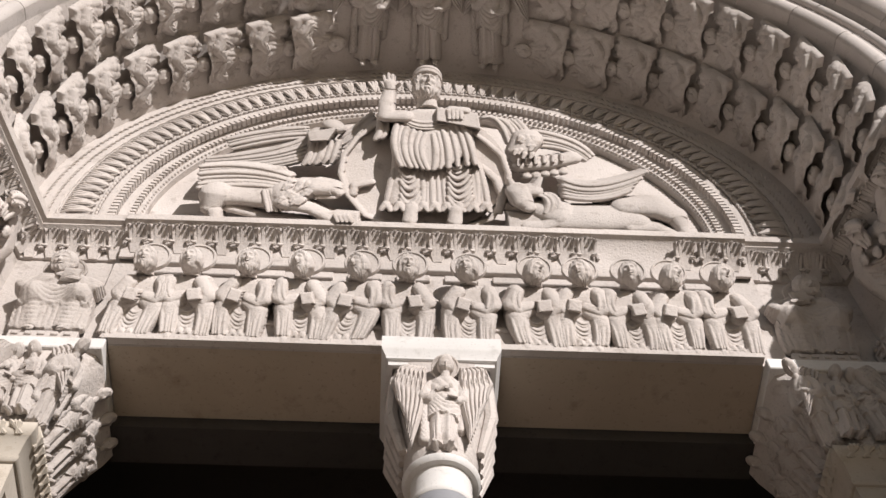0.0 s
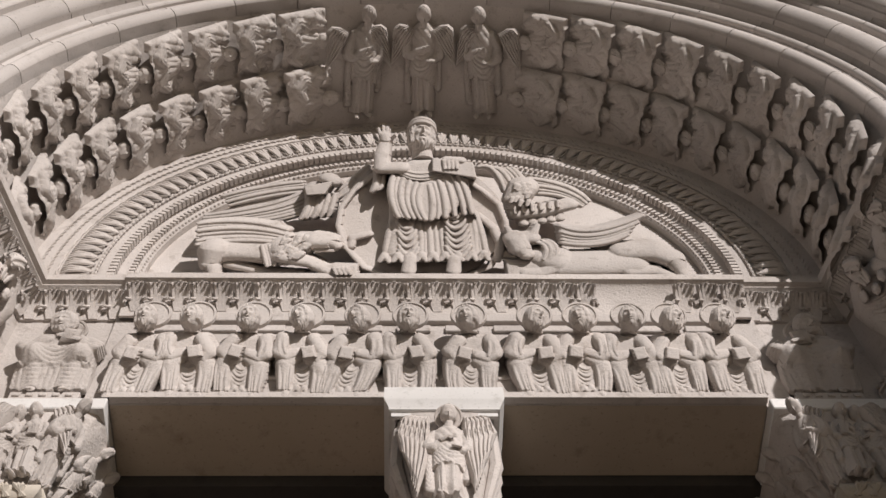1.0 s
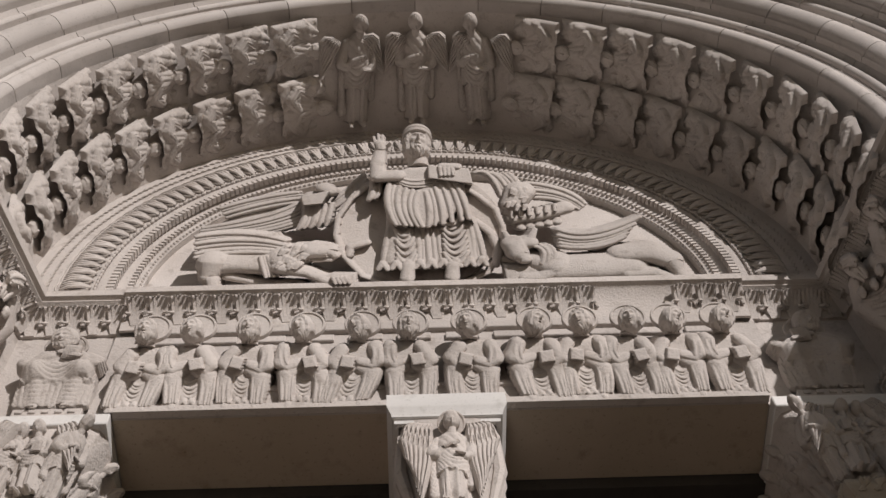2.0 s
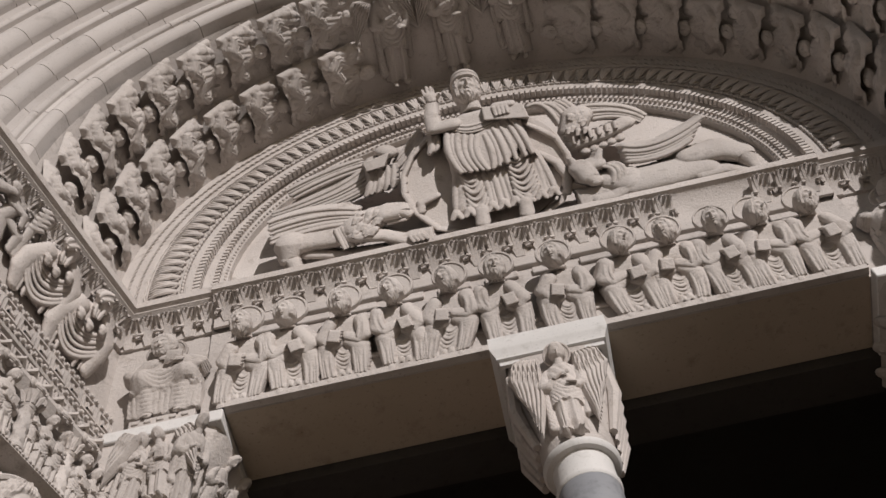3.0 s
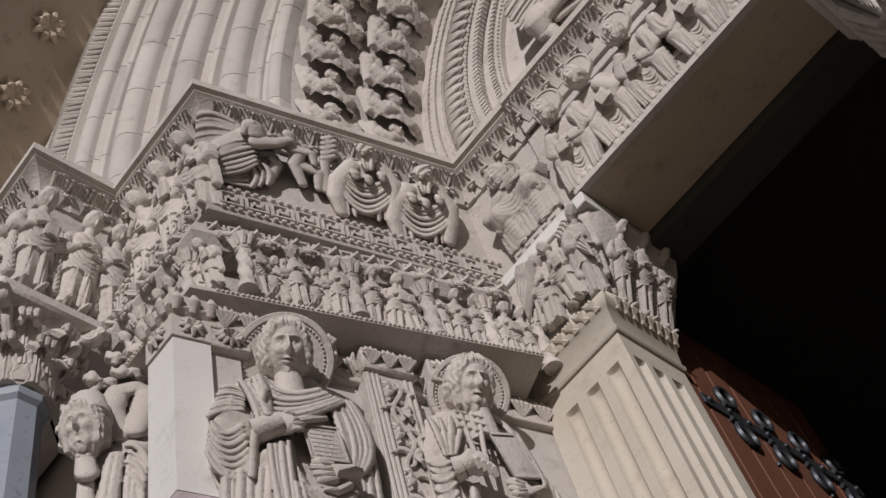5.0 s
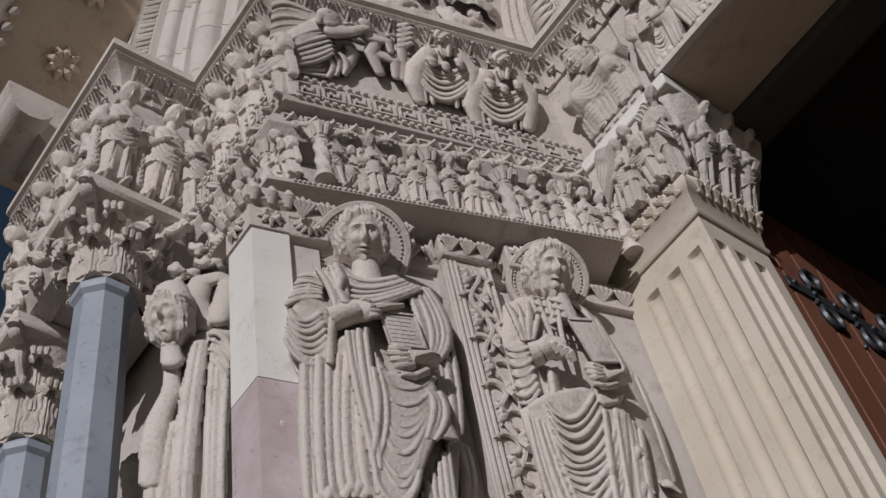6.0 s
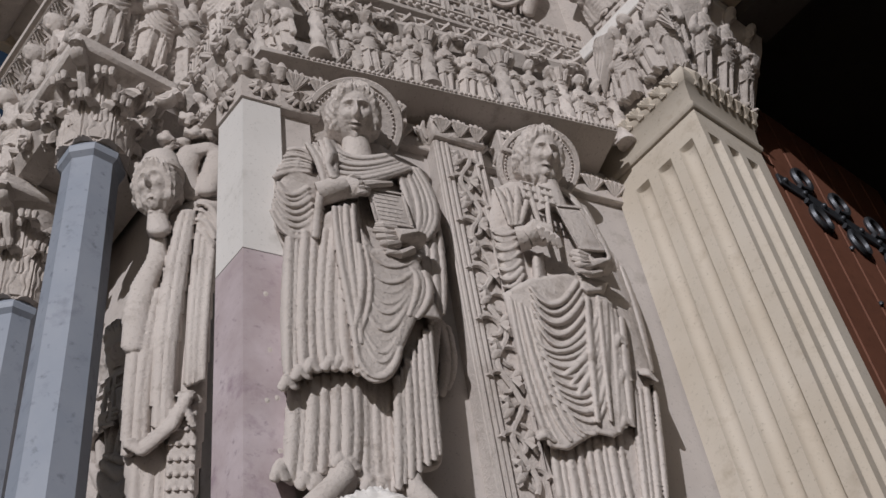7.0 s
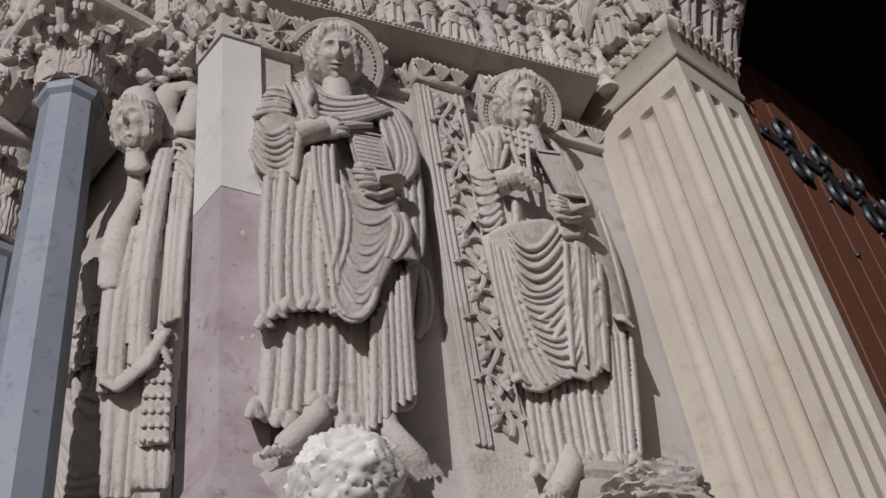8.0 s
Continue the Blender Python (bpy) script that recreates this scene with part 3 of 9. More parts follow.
def cloaked_saint(h, keyed):
    """A tall robed statue with layered drapery, its back at y = 0, feet at z = 0."""
    a = Acc()
    R = Relief(-0.48, 0.46, 0.0, 1.76, 0.0046)
    X, Z = R.X, R.Z
    sw = lambda f: 0.25 * np.sin(7 * Z + 5 * X) + 0.2 * np.sin(f * 0.21 * X)
    body = 0.19 * np.sqrt(np.clip(1 - np.abs(X / 0.44) ** 2.6, 0.02, 1))
    fan = X * (1 + 0.16 * (Z - 0.5)) + 0.022 * np.sin(17 * X + 1.0) + 0.012 * np.sin(41 * X)
    deep = 0.65 + 0.35 * np.sin(23 * X + 2.0 * Z) * np.sin(9 * X + 5 * Z + 1)
    pleat = lambda f, d, slope=0.0: d * deep * ridge(f * (fan + slope * (Z - 0.7)) + sw(f)) + 0.3 * d * ridge(2.3 * f * fan + 1.0)
    legs = 0.035 * np.exp(-((np.abs(X - 0.01) - 0.17) / 0.08) ** 2)
    # long tunic to the ankles
    R.sheet([(-0.36, 0.13), (-0.1, 0.10), (0.02, 0.15), (0.2, 0.09), (0.35, 0.14), (0.33, 0.9), (-0.33, 0.9)], body * 0.80 + legs, pleat(60, 0.019) + 0.005 * ridge(21 * X + 1.0), 0.03, 0.04, 0.022, 34)
    for sx, zb in ((-0.33, 0.13), (0.02, 0.15), (0.33, 0.15)):
        R.limb([(sx - 0.03, zb + 0.03), (sx + 0.01, zb), (sx + 0.04, zb + 0.035)], [0.024, 0.03, 0.022], 0.13, 0.8)
    if keyed:
        # cloak swung across the body in wide loops, pointed below
        u = Z - 4.6 * (X - 0.09) ** 2 - 0.05 * X + 0.016 * np.sin(13 * Z + 9 * X) + 0.012 * np.sin(27 * X - 11 * Z)
        loops = 0.018 * ridge(44 * u + 1.6 * np.sin(14 * u + 1.0)) * np.clip((X + 0.22) * 4, 0.1, 1) * (0.45 + 0.55 * np.sin(7 * Z + 2.2) ** 2) + 0.009 * ridge(40 * (X + 0.45 * Z)) * np.clip((0.05 - X) * 5, 0, 1)
        R.sheet([(-0.37, 0.60), (-0.2, 0.44), (0.0, 0.42), (0.16, 0.50), (0.24, 0.62), (0.26, 0.95), (0.27, 1.35), (-0.30, 1.35), (-0.34, 1.0)], body + 0.025, loops, 0.03, 0.06, 0.016, 44)
        for k in range(3):
            R.limb([(0.22 - 0.10 * k, 1.2 - 0.12 * k), (0.18 - 0.12 * k, 0.95 - 0.1 * k), (0.04 - 0.1 * k, 0.80 - 0.09 * k), (-0.14 - 0.03 * k, 0.84 - 0.05 * k), (-0.28, 1.05 - 0.1 * k)], [0.012, 0.024, 0.028, 0.02, 0.01], 0.19 - 0.01 * k, 0.7)
        R.sheet([(0.14, 0.15), (0.36, 0.14), (0.33, 0.92), (0.25, 0.97), (0.16, 0.8)], body * 0.9 + 0.02, pleat(44, 0.006), 0.03, 0.06, 0.012, 40)
        R.sheet([(0.20, 0.52), (0.28, 0.50), (0.30, 0.8), (0.30, 1.25), (0.23, 1.25)], body + 0.04, pleat(70, 0.009) + 0.014 * ridge(26 * Z + 14 * X), 0.03, 0.03, 0.02, 60)
    else:
        # overtunic in long pleats with a curled hem
        R.sheet([(-0.38, 0.62), (-0.2, 0.68), (-0.05, 0.70), (0.10, 0.66), (0.10, 1.5), (-0.30, 1.5), (-0.34, 1.0)], body + 0.02, pleat(56, 0.020, 0.04) + 0.006 * ridge(19 * X + 0.4), 0.03, 0.05, 0.03, 46)
        for k in range(6):
            x = -0.34 + 0.075 * k
            R.limb([(x - 0.024, 0.68), (x, 0.645 + 0.01 * (k % 2)), (x + 0.026, 0.685)], [0.014, 0.022, 0.014], body.max() * 0.9, 0.8)
        R.sheet([(0.10, 0.14), (0.35, 0.13), (0.335, 0.88), (0.25, 0.95), (0.16, 0.8)], body * 0.9 + 0.02, pleat(56, 0.014, 0.05), 0.03, 0.06, 0.02, 40)
        # cloak looped up under the book
        u = Z - 5.0 * (X - 0.13) ** 2 + 0.014 * np.sin(13 * Z + 9 * X) + 0.010 * np.sin(31 * X - 11 * Z)
        R.sheet([(-0.03, 0.80), (0.08, 0.64), (0.18, 0.63), (0.26, 0.78), (0.31, 1.0), (0.30, 1.35), (-0.04, 1.38), (-0.07, 1.1)], body + 0.045, 0.019 * (0.5 + 0.5 * np.sin(6 * Z + 9 * X) ** 2) * ridge(52 * u + 1.8 * np.sin(13 * u)), 0.03, 0.045, 0.008, 40)
        # pleated edge falling from the arm
        R.sheet([(-0.10, 1.35), (-0.02, 1.35), (0.0, 1.0), (0.06, 0.72), (0.0, 0.66), (-0.05, 0.74), (-0.08, 1.0)], body + 0.06, pleat(100, 0.006, 0.15) + 0.012 * ridge(28 * Z + 26 * X), 0.02, 0.03, 0.012, 60)
    # chest: folds fall from both shoulders round the neck
    ng = np.hypot(X, 0.9 * (Z - 1.80))
    fall = np.clip((ng - 0.17) * 8, 0, 1)
    chest = 0.014 * ridge(75 * ng) * (1 - fall) + 0.020 * fall * ridge(58 * (np.abs(X + 0.02) + 0.22 * (1.7 - Z)) + 0.8 * np.sin(5 * Z))
    R.sheet([(-0.30, 1.24), (0.30, 1.24), (0.36, 1.45), (0.32, 1.60), (0.2, 1.685), (0.09, 1.725), (-0.09, 1.725), (-0.2, 1.69), (-0.32, 1.61), (-0.37, 1.46)], body * 0.95 - 0.02 * np.clip(Z - 1.5, 0, 1), chest, 0.045, 0.12)
    # cloak over the far shoulders and down both sides
    rr = np.hypot(X + 0.23, 0.8 * (Z - 1.63))
    R.sheet([(-0.17, 1.71), (-0.30, 1.65), (-0.385, 1.54), (-0.405, 1.40), (-0.38, 1.29), (-0.29, 1.245), (-0.20, 1.28), (-0.165, 1.38), (-0.17, 1.50)], 0.075, 0.014 * ridge(58 * rr + 0.5 * np.sin(11 * X)), 0.12, 0.15)
    R.sheet([(-0.21, 1.50), (-0.155, 1.51), (-0.14, 1.40), (-0.19, 1.27), (-0.25, 1.26)], 0.15, 0.005 * ridge(60 * X), 0.08, 0.05)
    R.sheet([(0.17, 1.70), (0.31, 1.62), (0.385, 1.48), (0.41, 1.3), (0.40, 1.1), (0.36, 0.93), (0.30, 0.95), (0.285, 1.12), (0.24, 1.2), (0.23, 1.32), (0.28, 1.42), (0.2, 1.55)], 0.07, 0.016 * ridge(58 * (0.9 * X + 0.35 * Z) + 0.7 * np.sin(7 * Z)), 0.11, 0.11, 0.006, 50)
    zig = lambda T, q, r: 0.010 * ridge(11 * T + 5 * q)
    R.limb([(-0.385, 1.36), (-0.40, 1.1), (-0.40, 0.8), (-0.395, 0.5), (-0.38, 0.42)], [0.035, 0.038, 0.042, 0.05, 0.045], 0.03, 0.9, zig)
    R.limb([(0.385, 1.0), (0.375, 0.75), (0.375, 0.5)], [0.035, 0.045, 0.05], 0.03, 0.9, zig)
    if not keyed:
        R.limb([(-0.36, 0.22), (-0.38, 0.14), (-0.33, 0.08)], [0.05, 0.07, 0.06], 0.06, 0.9, zig)
    s = h / 2.0
    R.into(a, s)
    a.v = [(0.88 * x, y, z) for x, y, z in a.v]
    Q = lambda x, y, z: (0.88 * x * s, y * s, z * s)
    for sx in (-0.15, 0.19):
        a.tube([Q(sx, -0.10, 0.13), Q(sx, -0.15, 0.07), Q(sx * 1.1, -0.24, 0.045), Q(sx * 1.16, -0.30, 0.032), Q(sx * 1.2, -0.345, 0.022), Q(sx * 1.21, -0.36, 0.02)], [0.05 * s, 0.05 * s, 0.046 * s, 0.042 * s, 0.026 * s, 0.006 * s], 16, 0.8)
    if keyed:
        a.tube([Q(-0.19, -0.20, 1.42), Q(-0.12, -0.265, 1.46), Q(-0.07, -0.275, 1.49)], [0.05 * s, 0.045 * s, 0.036 * s], 12)
        hand(a, Q(-0.055, -0.28, 1.49), (1, -0.1, -0.25), 0.10 * s, (0, -1, 0))
        for dx in (0.0, 0.05):
            a.tube([Q(-0.02 + dx, -0.29, 1.44), Q(-0.035 + dx, -0.27, 1.66)], 0.012 * s, 6)
            for ex in (-0.03, 0.03):
                a.box(-0.008 * s, 0.008 * s, -0.012 * s, 0.012 * s, -0.04 * s, 0.04 * s, 0, Matrix.Translation(Q(-0.045 + dx * 1.9 + ex, -0.27, 1.66)))
            for dz in (-0.03, 0.03):
                a.box(-0.04 * s, 0.04 * s, -0.012 * s, 0.012 * s, -0.008 * s, 0.008 * s, 0, Matrix.Translation(Q(-0.045 + dx * 1.9, -0.27, 1.66 + dz)))
        book(a, Q(0.15, -0.265, 1.47), 0.15 * s, 0.22 * s, 0.05 * s, 0.08, 0.42)
        hand(a, Q(0.24, -0.29, 1.33), (-1, -0.1, 0.25), 0.115 * s, (0, -1, 0.3))
    else:
        a.tube([Q(-0.19, -0.20, 1.40), Q(-0.10, -0.26, 1.44), Q(-0.01, -0.28, 1.47)], [0.052 * s, 0.044 * s, 0.036 * s], 12)
        hand(a, Q(0.01, -0.285, 1.475), (1, -0.1, 0.0), 0.10 * s, (0, -1, 0))
        a.tube([Q(0.05, -0.30, 1.49), Q(0.17, -0.305, 1.50)], [0.014 * s, 0.011 * s], 7)
        book(a, Q(0.15, -0.265, 1.41), 0.15 * s, 0.21 * s, 0.05 * s, 0.04, 0.42)
        hand(a, Q(0.25, -0.28, 1.27), (-1, -0.12, 0.15), 0.125 * s, (0, -1, 0.35))
    a.tube([Q(0, -0.13, 1.64), Q(0, -0.17, 1.78)], [0.075 * s, 0.066 * s], 16)
    yaw = 0.16 if keyed else -0.10
    glory_plate(a, Q(0.0, -0.10, 1.845), 0.195 * s, 0.5)
    head(a, Q(0.0, -0.20, 1.86), 0.125 * s, 1.0 if keyed else 0.0, 1.0, yaw, 0.5, (110, 90))
    return a


def carved(u0, towards, cx, half, draw):
    """A statue carved out of the niche: cloth in relief that comes forward and down towards the square."""
    R = Relief(-0.66, 0.52, -0.05, 2.30, 0.0042)
    body = 0.075 * np.sqrt(np.clip(1 - np.abs((R.X - cx) / half) ** 2.2, 0.0, 1))
    draw(R, body)
    d = Vector(towards)
    m = Matrix(((0.2635, -d.x, 0, 0), (0.9647, -d.y, 0, 0), (0, -d.z, 1, 0), (0, 0, 0, 1)))
    m.translation = Vector(jamb(u0, 0.06, 3.70)) - 0.12 * d
    b, a = Acc(), Acc()
    R.into(b)
    a.add(b.v, b.f, np.array(m))
    return a, m


def beardless_cloth(R, body):
    """Tunic, over-tunic with a ruffled hem, mantle in loops below the book, one wide hanging sleeve."""
    R.sheet([(-0.329, 1.665), (-0.171, 1.805), (0.064, 1.875), (0.208, 1.768), (0.261, 1.529), (0.229, 1.049), (0.161, 0.685), (0.136, 0.374), (0.056, 0.322), (-0.036, 0.206), (-0.134, 0.181), (-0.306, 0.151), (-0.368, 0.204), (-0.348, 0.543), (-0.354, 1.130), (-0.384, 1.234), (-0.382, 1.463)], 0.05 + body, 0.0, 0.02, 0.05)
    R.folds([(-0.327, 0.549), (-0.338, 0.368), (-0.358, 0.166)], [(-0.126, 0.624), (-0.133, 0.441), (-0.149, 0.285)], 7, 0.021, 0.075 + body, 0.9)
    R.folds([(-0.095, 0.633), (-0.110, 0.403), (-0.123, 0.204)], [(-0.013, 0.656), (-0.028, 0.423), (-0.036, 0.202)], 5, 0.014, 0.06 + body, 0.9)
    R.limb([(0.091, 0.896), (0.069, 0.659), (0.050, 0.353)], [0.07, 0.085, 0.085], 0.10, 0.7)
    R.folds([(0.013, 0.644), (-0.001, 0.430), (-0.023, 0.219)], [(0.159, 0.917), (0.138, 0.605), (0.128, 0.372)], 7, 0.013, 0.135 + 0.6 * body, 0.9)
    R.limb([(-0.394, 0.175), (-0.379, 0.207), (-0.365, 0.180)], [0.018, 0.02, 0.016], 0.15, 0.9)
    R.limb([(-0.320, 0.162), (-0.304, 0.194), (-0.290, 0.167)], [0.018, 0.02, 0.016], 0.15, 0.9)
    R.limb([(-0.287, 0.163), (-0.271, 0.195), (-0.257, 0.168)], [0.018, 0.02, 0.016], 0.15, 0.9)
    R.limb([(-0.212, 0.258), (-0.195, 0.291), (-0.180, 0.263)], [0.018, 0.02, 0.016], 0.15, 0.9)
    R.limb([(-0.181, 0.255), (-0.163, 0.288), (-0.149, 0.260)], [0.018, 0.02, 0.016], 0.15, 0.9)
    R.limb([(-0.129, 0.190), (-0.111, 0.223), (-0.097, 0.195)], [0.018, 0.02, 0.016], 0.15, 0.9)
    R.limb([(-0.086, 0.195), (-0.068, 0.228), (-0.054, 0.200)], [0.018, 0.02, 0.016], 0.15, 0.9)
    R.limb([(-0.036, 0.204), (-0.017, 0.237), (-0.004, 0.209)], [0.018, 0.02, 0.016], 0.15, 0.9)
    R.limb([(0.023, 0.301), (0.042, 0.336), (0.056, 0.307)], [0.018, 0.02, 0.016], 0.15, 0.9)
    R.limb([(0.069, 0.323), (0.089, 0.358), (0.103, 0.328)], [0.018, 0.02, 0.016], 0.15, 0.9)
    R.sheet([(-0.337, 1.223), (-0.054, 1.486), (-0.043, 1.243), (-0.085, 0.973), (-0.097, 0.661), (-0.179, 0.682), (-0.271, 0.626), (-0.345, 0.563), (-0.350, 0.886)], 0.10 + body, 0.0, 0.02, 0.02)
    R.folds([(-0.317, 1.216), (-0.335, 0.865), (-0.344, 0.579)], [(-0.064, 1.326), (-0.112, 0.938), (-0.108, 0.671)], 9, 0.019, 0.115 + body, 1)
    R.limb([(-0.358, 0.520), (-0.341, 0.555), (-0.324, 0.532)], [0.017, 0.02, 0.015], 0.19, 0.9)
    R.limb([(-0.316, 0.571), (-0.299, 0.606), (-0.281, 0.583)], [0.017, 0.02, 0.015], 0.19, 0.9)
    R.limb([(-0.280, 0.607), (-0.263, 0.643), (-0.245, 0.619)], [0.017, 0.02, 0.015], 0.19, 0.9)
    R.limb([(-0.221, 0.633), (-0.202, 0.670), (-0.185, 0.646)], [0.017, 0.02, 0.015], 0.19, 0.9)
    R.limb([(-0.186, 0.653), (-0.168, 0.690), (-0.150, 0.666)], [0.017, 0.02, 0.015], 0.19, 0.9)
    R.limb([(-0.161, 0.641), (-0.142, 0.678), (-0.124, 0.654)], [0.017, 0.02, 0.015], 0.19, 0.9)
    R.limb([(-0.119, 0.638), (-0.100, 0.675), (-0.083, 0.651)], [0.017, 0.02, 0.015], 0.19, 0.9)
    R.sheet([(-0.055, 1.329), (-0.016, 1.238), (0.148, 1.268), (0.167, 1.113), (0.205, 0.953), (0.116, 0.944), (0.034, 0.749), (-0.028, 0.657), (-0.125, 0.634), (-0.123, 0.881), (-0.069, 1.033)], 0.135 + body, 0.0, 0.02, 0.02)
    R.folds([(-0.032, 1.224), (0.010, 1.169), (0.079, 1.181), (0.155, 1.255)], [(-0.097, 0.842), (-0.053, 0.724), (-0.003, 0.738), (0.079, 0.945)], 11, 0.0125, 0.145 + body, 1)
    R.folds([(-0.114, 0.755), (-0.077, 0.655), (-0.018, 0.664), (0.037, 0.788)], [(-0.113, 0.706), (-0.084, 0.626), (-0.026, 0.643), (0.024, 0.733)], 2, 0.012, 0.15 + body, 1)
    R.folds([(0.118, 1.177), (0.132, 1.101), (0.084, 0.947)], [(0.173, 1.173), (0.174, 1.059), (0.116, 0.944)], 3, 0.012, 0.15 + body, 1)
    R.folds([(-0.069, 1.234), (-0.074, 1.032), (-0.114, 0.832)], [(-0.043, 1.243), (-0.036, 1.045), (-0.082, 0.842)], 2, 0.012, 0.155 + body, 1)
    R.folds([(-0.145, 1.402), (-0.142, 1.207), (-0.127, 1.014), (-0.114, 0.832), (-0.112, 0.669)], [(-0.074, 1.440), (-0.078, 1.231), (-0.082, 1.029), (-0.077, 0.922), (-0.082, 0.842)], 4, 0.012, 0.15 + body, 1)
    R.limb([(-0.147, 1.264), (-0.126, 1.196), (-0.099, 1.223)], [0.012, 0.018, 0.012], 0.20, 0.9)
    R.limb([(-0.123, 1.093), (-0.104, 1.111), (-0.084, 1.136)], [0.012, 0.018, 0.012], 0.20, 0.9)
    R.limb([(-0.129, 0.906), (-0.109, 0.917), (-0.087, 0.940)], [0.012, 0.018, 0.012], 0.20, 0.9)
    R.folds([(-0.135, 1.786), (-0.062, 1.721), (0.081, 1.790)], [(-0.155, 1.554), (-0.034, 1.585), (0.171, 1.745)], 7, 0.014, 0.135 + body, 0.9)
    R.folds([(-0.229, 1.723), (-0.189, 1.626), (-0.173, 1.495)], [(-0.142, 1.783), (-0.131, 1.684), (-0.135, 1.511)], 4, 0.014, 0.15 + body, 0.9)
    R.limb([(-0.154, 1.778), (-0.139, 1.708), (-0.156, 1.633), (-0.137, 1.569)], [0.014, 0.02, 0.014, 0.02], 0.165 + body, 0.9)
    R.sheet([(-0.311, 1.673), (-0.361, 1.520), (-0.383, 1.339), (-0.369, 1.216), (-0.301, 1.189), (-0.219, 1.232), (-0.196, 1.391), (-0.178, 1.525), (-0.223, 1.578), (-0.218, 1.721)], 0.13, 0.0, 0.05, 0.06)
    R.folds([(-0.349, 1.467), (-0.304, 1.423), (-0.243, 1.486)], [(-0.376, 1.302), (-0.301, 1.195), (-0.213, 1.281)], 8, 0.0115, 0.18, 0.8)
    R.folds([(-0.307, 1.675), (-0.263, 1.695), (-0.220, 1.673)], [(-0.365, 1.492), (-0.310, 1.541), (-0.236, 1.573)], 8, 0.011, 0.17, 0.9)
    R.limb([(-0.187, 1.515), (-0.205, 1.388), (-0.223, 1.230)], [0.016, 0.016, 0.016], 0.20, 0.9)
    R.sheet([(0.091, 1.774), (0.211, 1.769), (0.262, 1.539), (0.232, 1.078), (0.194, 0.933), (0.149, 0.935), (0.166, 1.320), (0.146, 1.430), (0.149, 1.661)], 0.09 + 0.7 * body, 0.0, 0.03, 0.04)
    R.folds([(0.112, 1.769), (0.145, 1.565), (0.148, 1.406)], [(0.210, 1.762), (0.258, 1.544), (0.193, 1.360)], 6, 0.014, 0.135 + 0.7 * body, 0.9)
    R.folds([(0.177, 1.386), (0.161, 1.140), (0.161, 0.933)], [(0.259, 1.512), (0.249, 1.229), (0.218, 0.989)], 4, 0.013, 0.115 + 0.7 * body, 0.9)
    R.folds([(-0.393, 1.150), (-0.418, 0.738), (-0.426, 0.406)], [(-0.354, 1.153), (-0.378, 0.750), (-0.375, 0.423)], 3, 0.015, 0.06, 0.9)
    R.limb([(-0.436, 0.822), (-0.418, 0.895), (-0.399, 0.839)], [0.016, 0.024, 0.016], 0.07, 0.9)
    R.limb([(-0.426, 0.582), (-0.408, 0.648), (-0.390, 0.597)], [0.016, 0.024, 0.016], 0.07, 0.9)
    R.limb([(-0.437, 0.377), (-0.420, 0.438), (-0.403, 0.390)], [0.016, 0.024, 0.016], 0.07, 0.9)
    R.limb([(-0.406, 0.393), (-0.388, 0.455), (-0.372, 0.407)], [0.016, 0.024, 0.016], 0.07, 0.9)
    R.limb([(-0.401, 0.198), (-0.384, 0.255), (-0.368, 0.210)], [0.016, 0.024, 0.016], 0.07, 0.9)
    R.limb([(-0.372, 0.165), (-0.354, 0.221), (-0.338, 0.176)], [0.016, 0.024, 0.016], 0.07, 0.9)
    R.folds([(0.207, 0.931), (0.202, 0.747), (0.164, 0.588)], [(0.239, 0.914), (0.236, 0.756), (0.196, 0.621)], 2, 0.016, 0.03, 0.9)


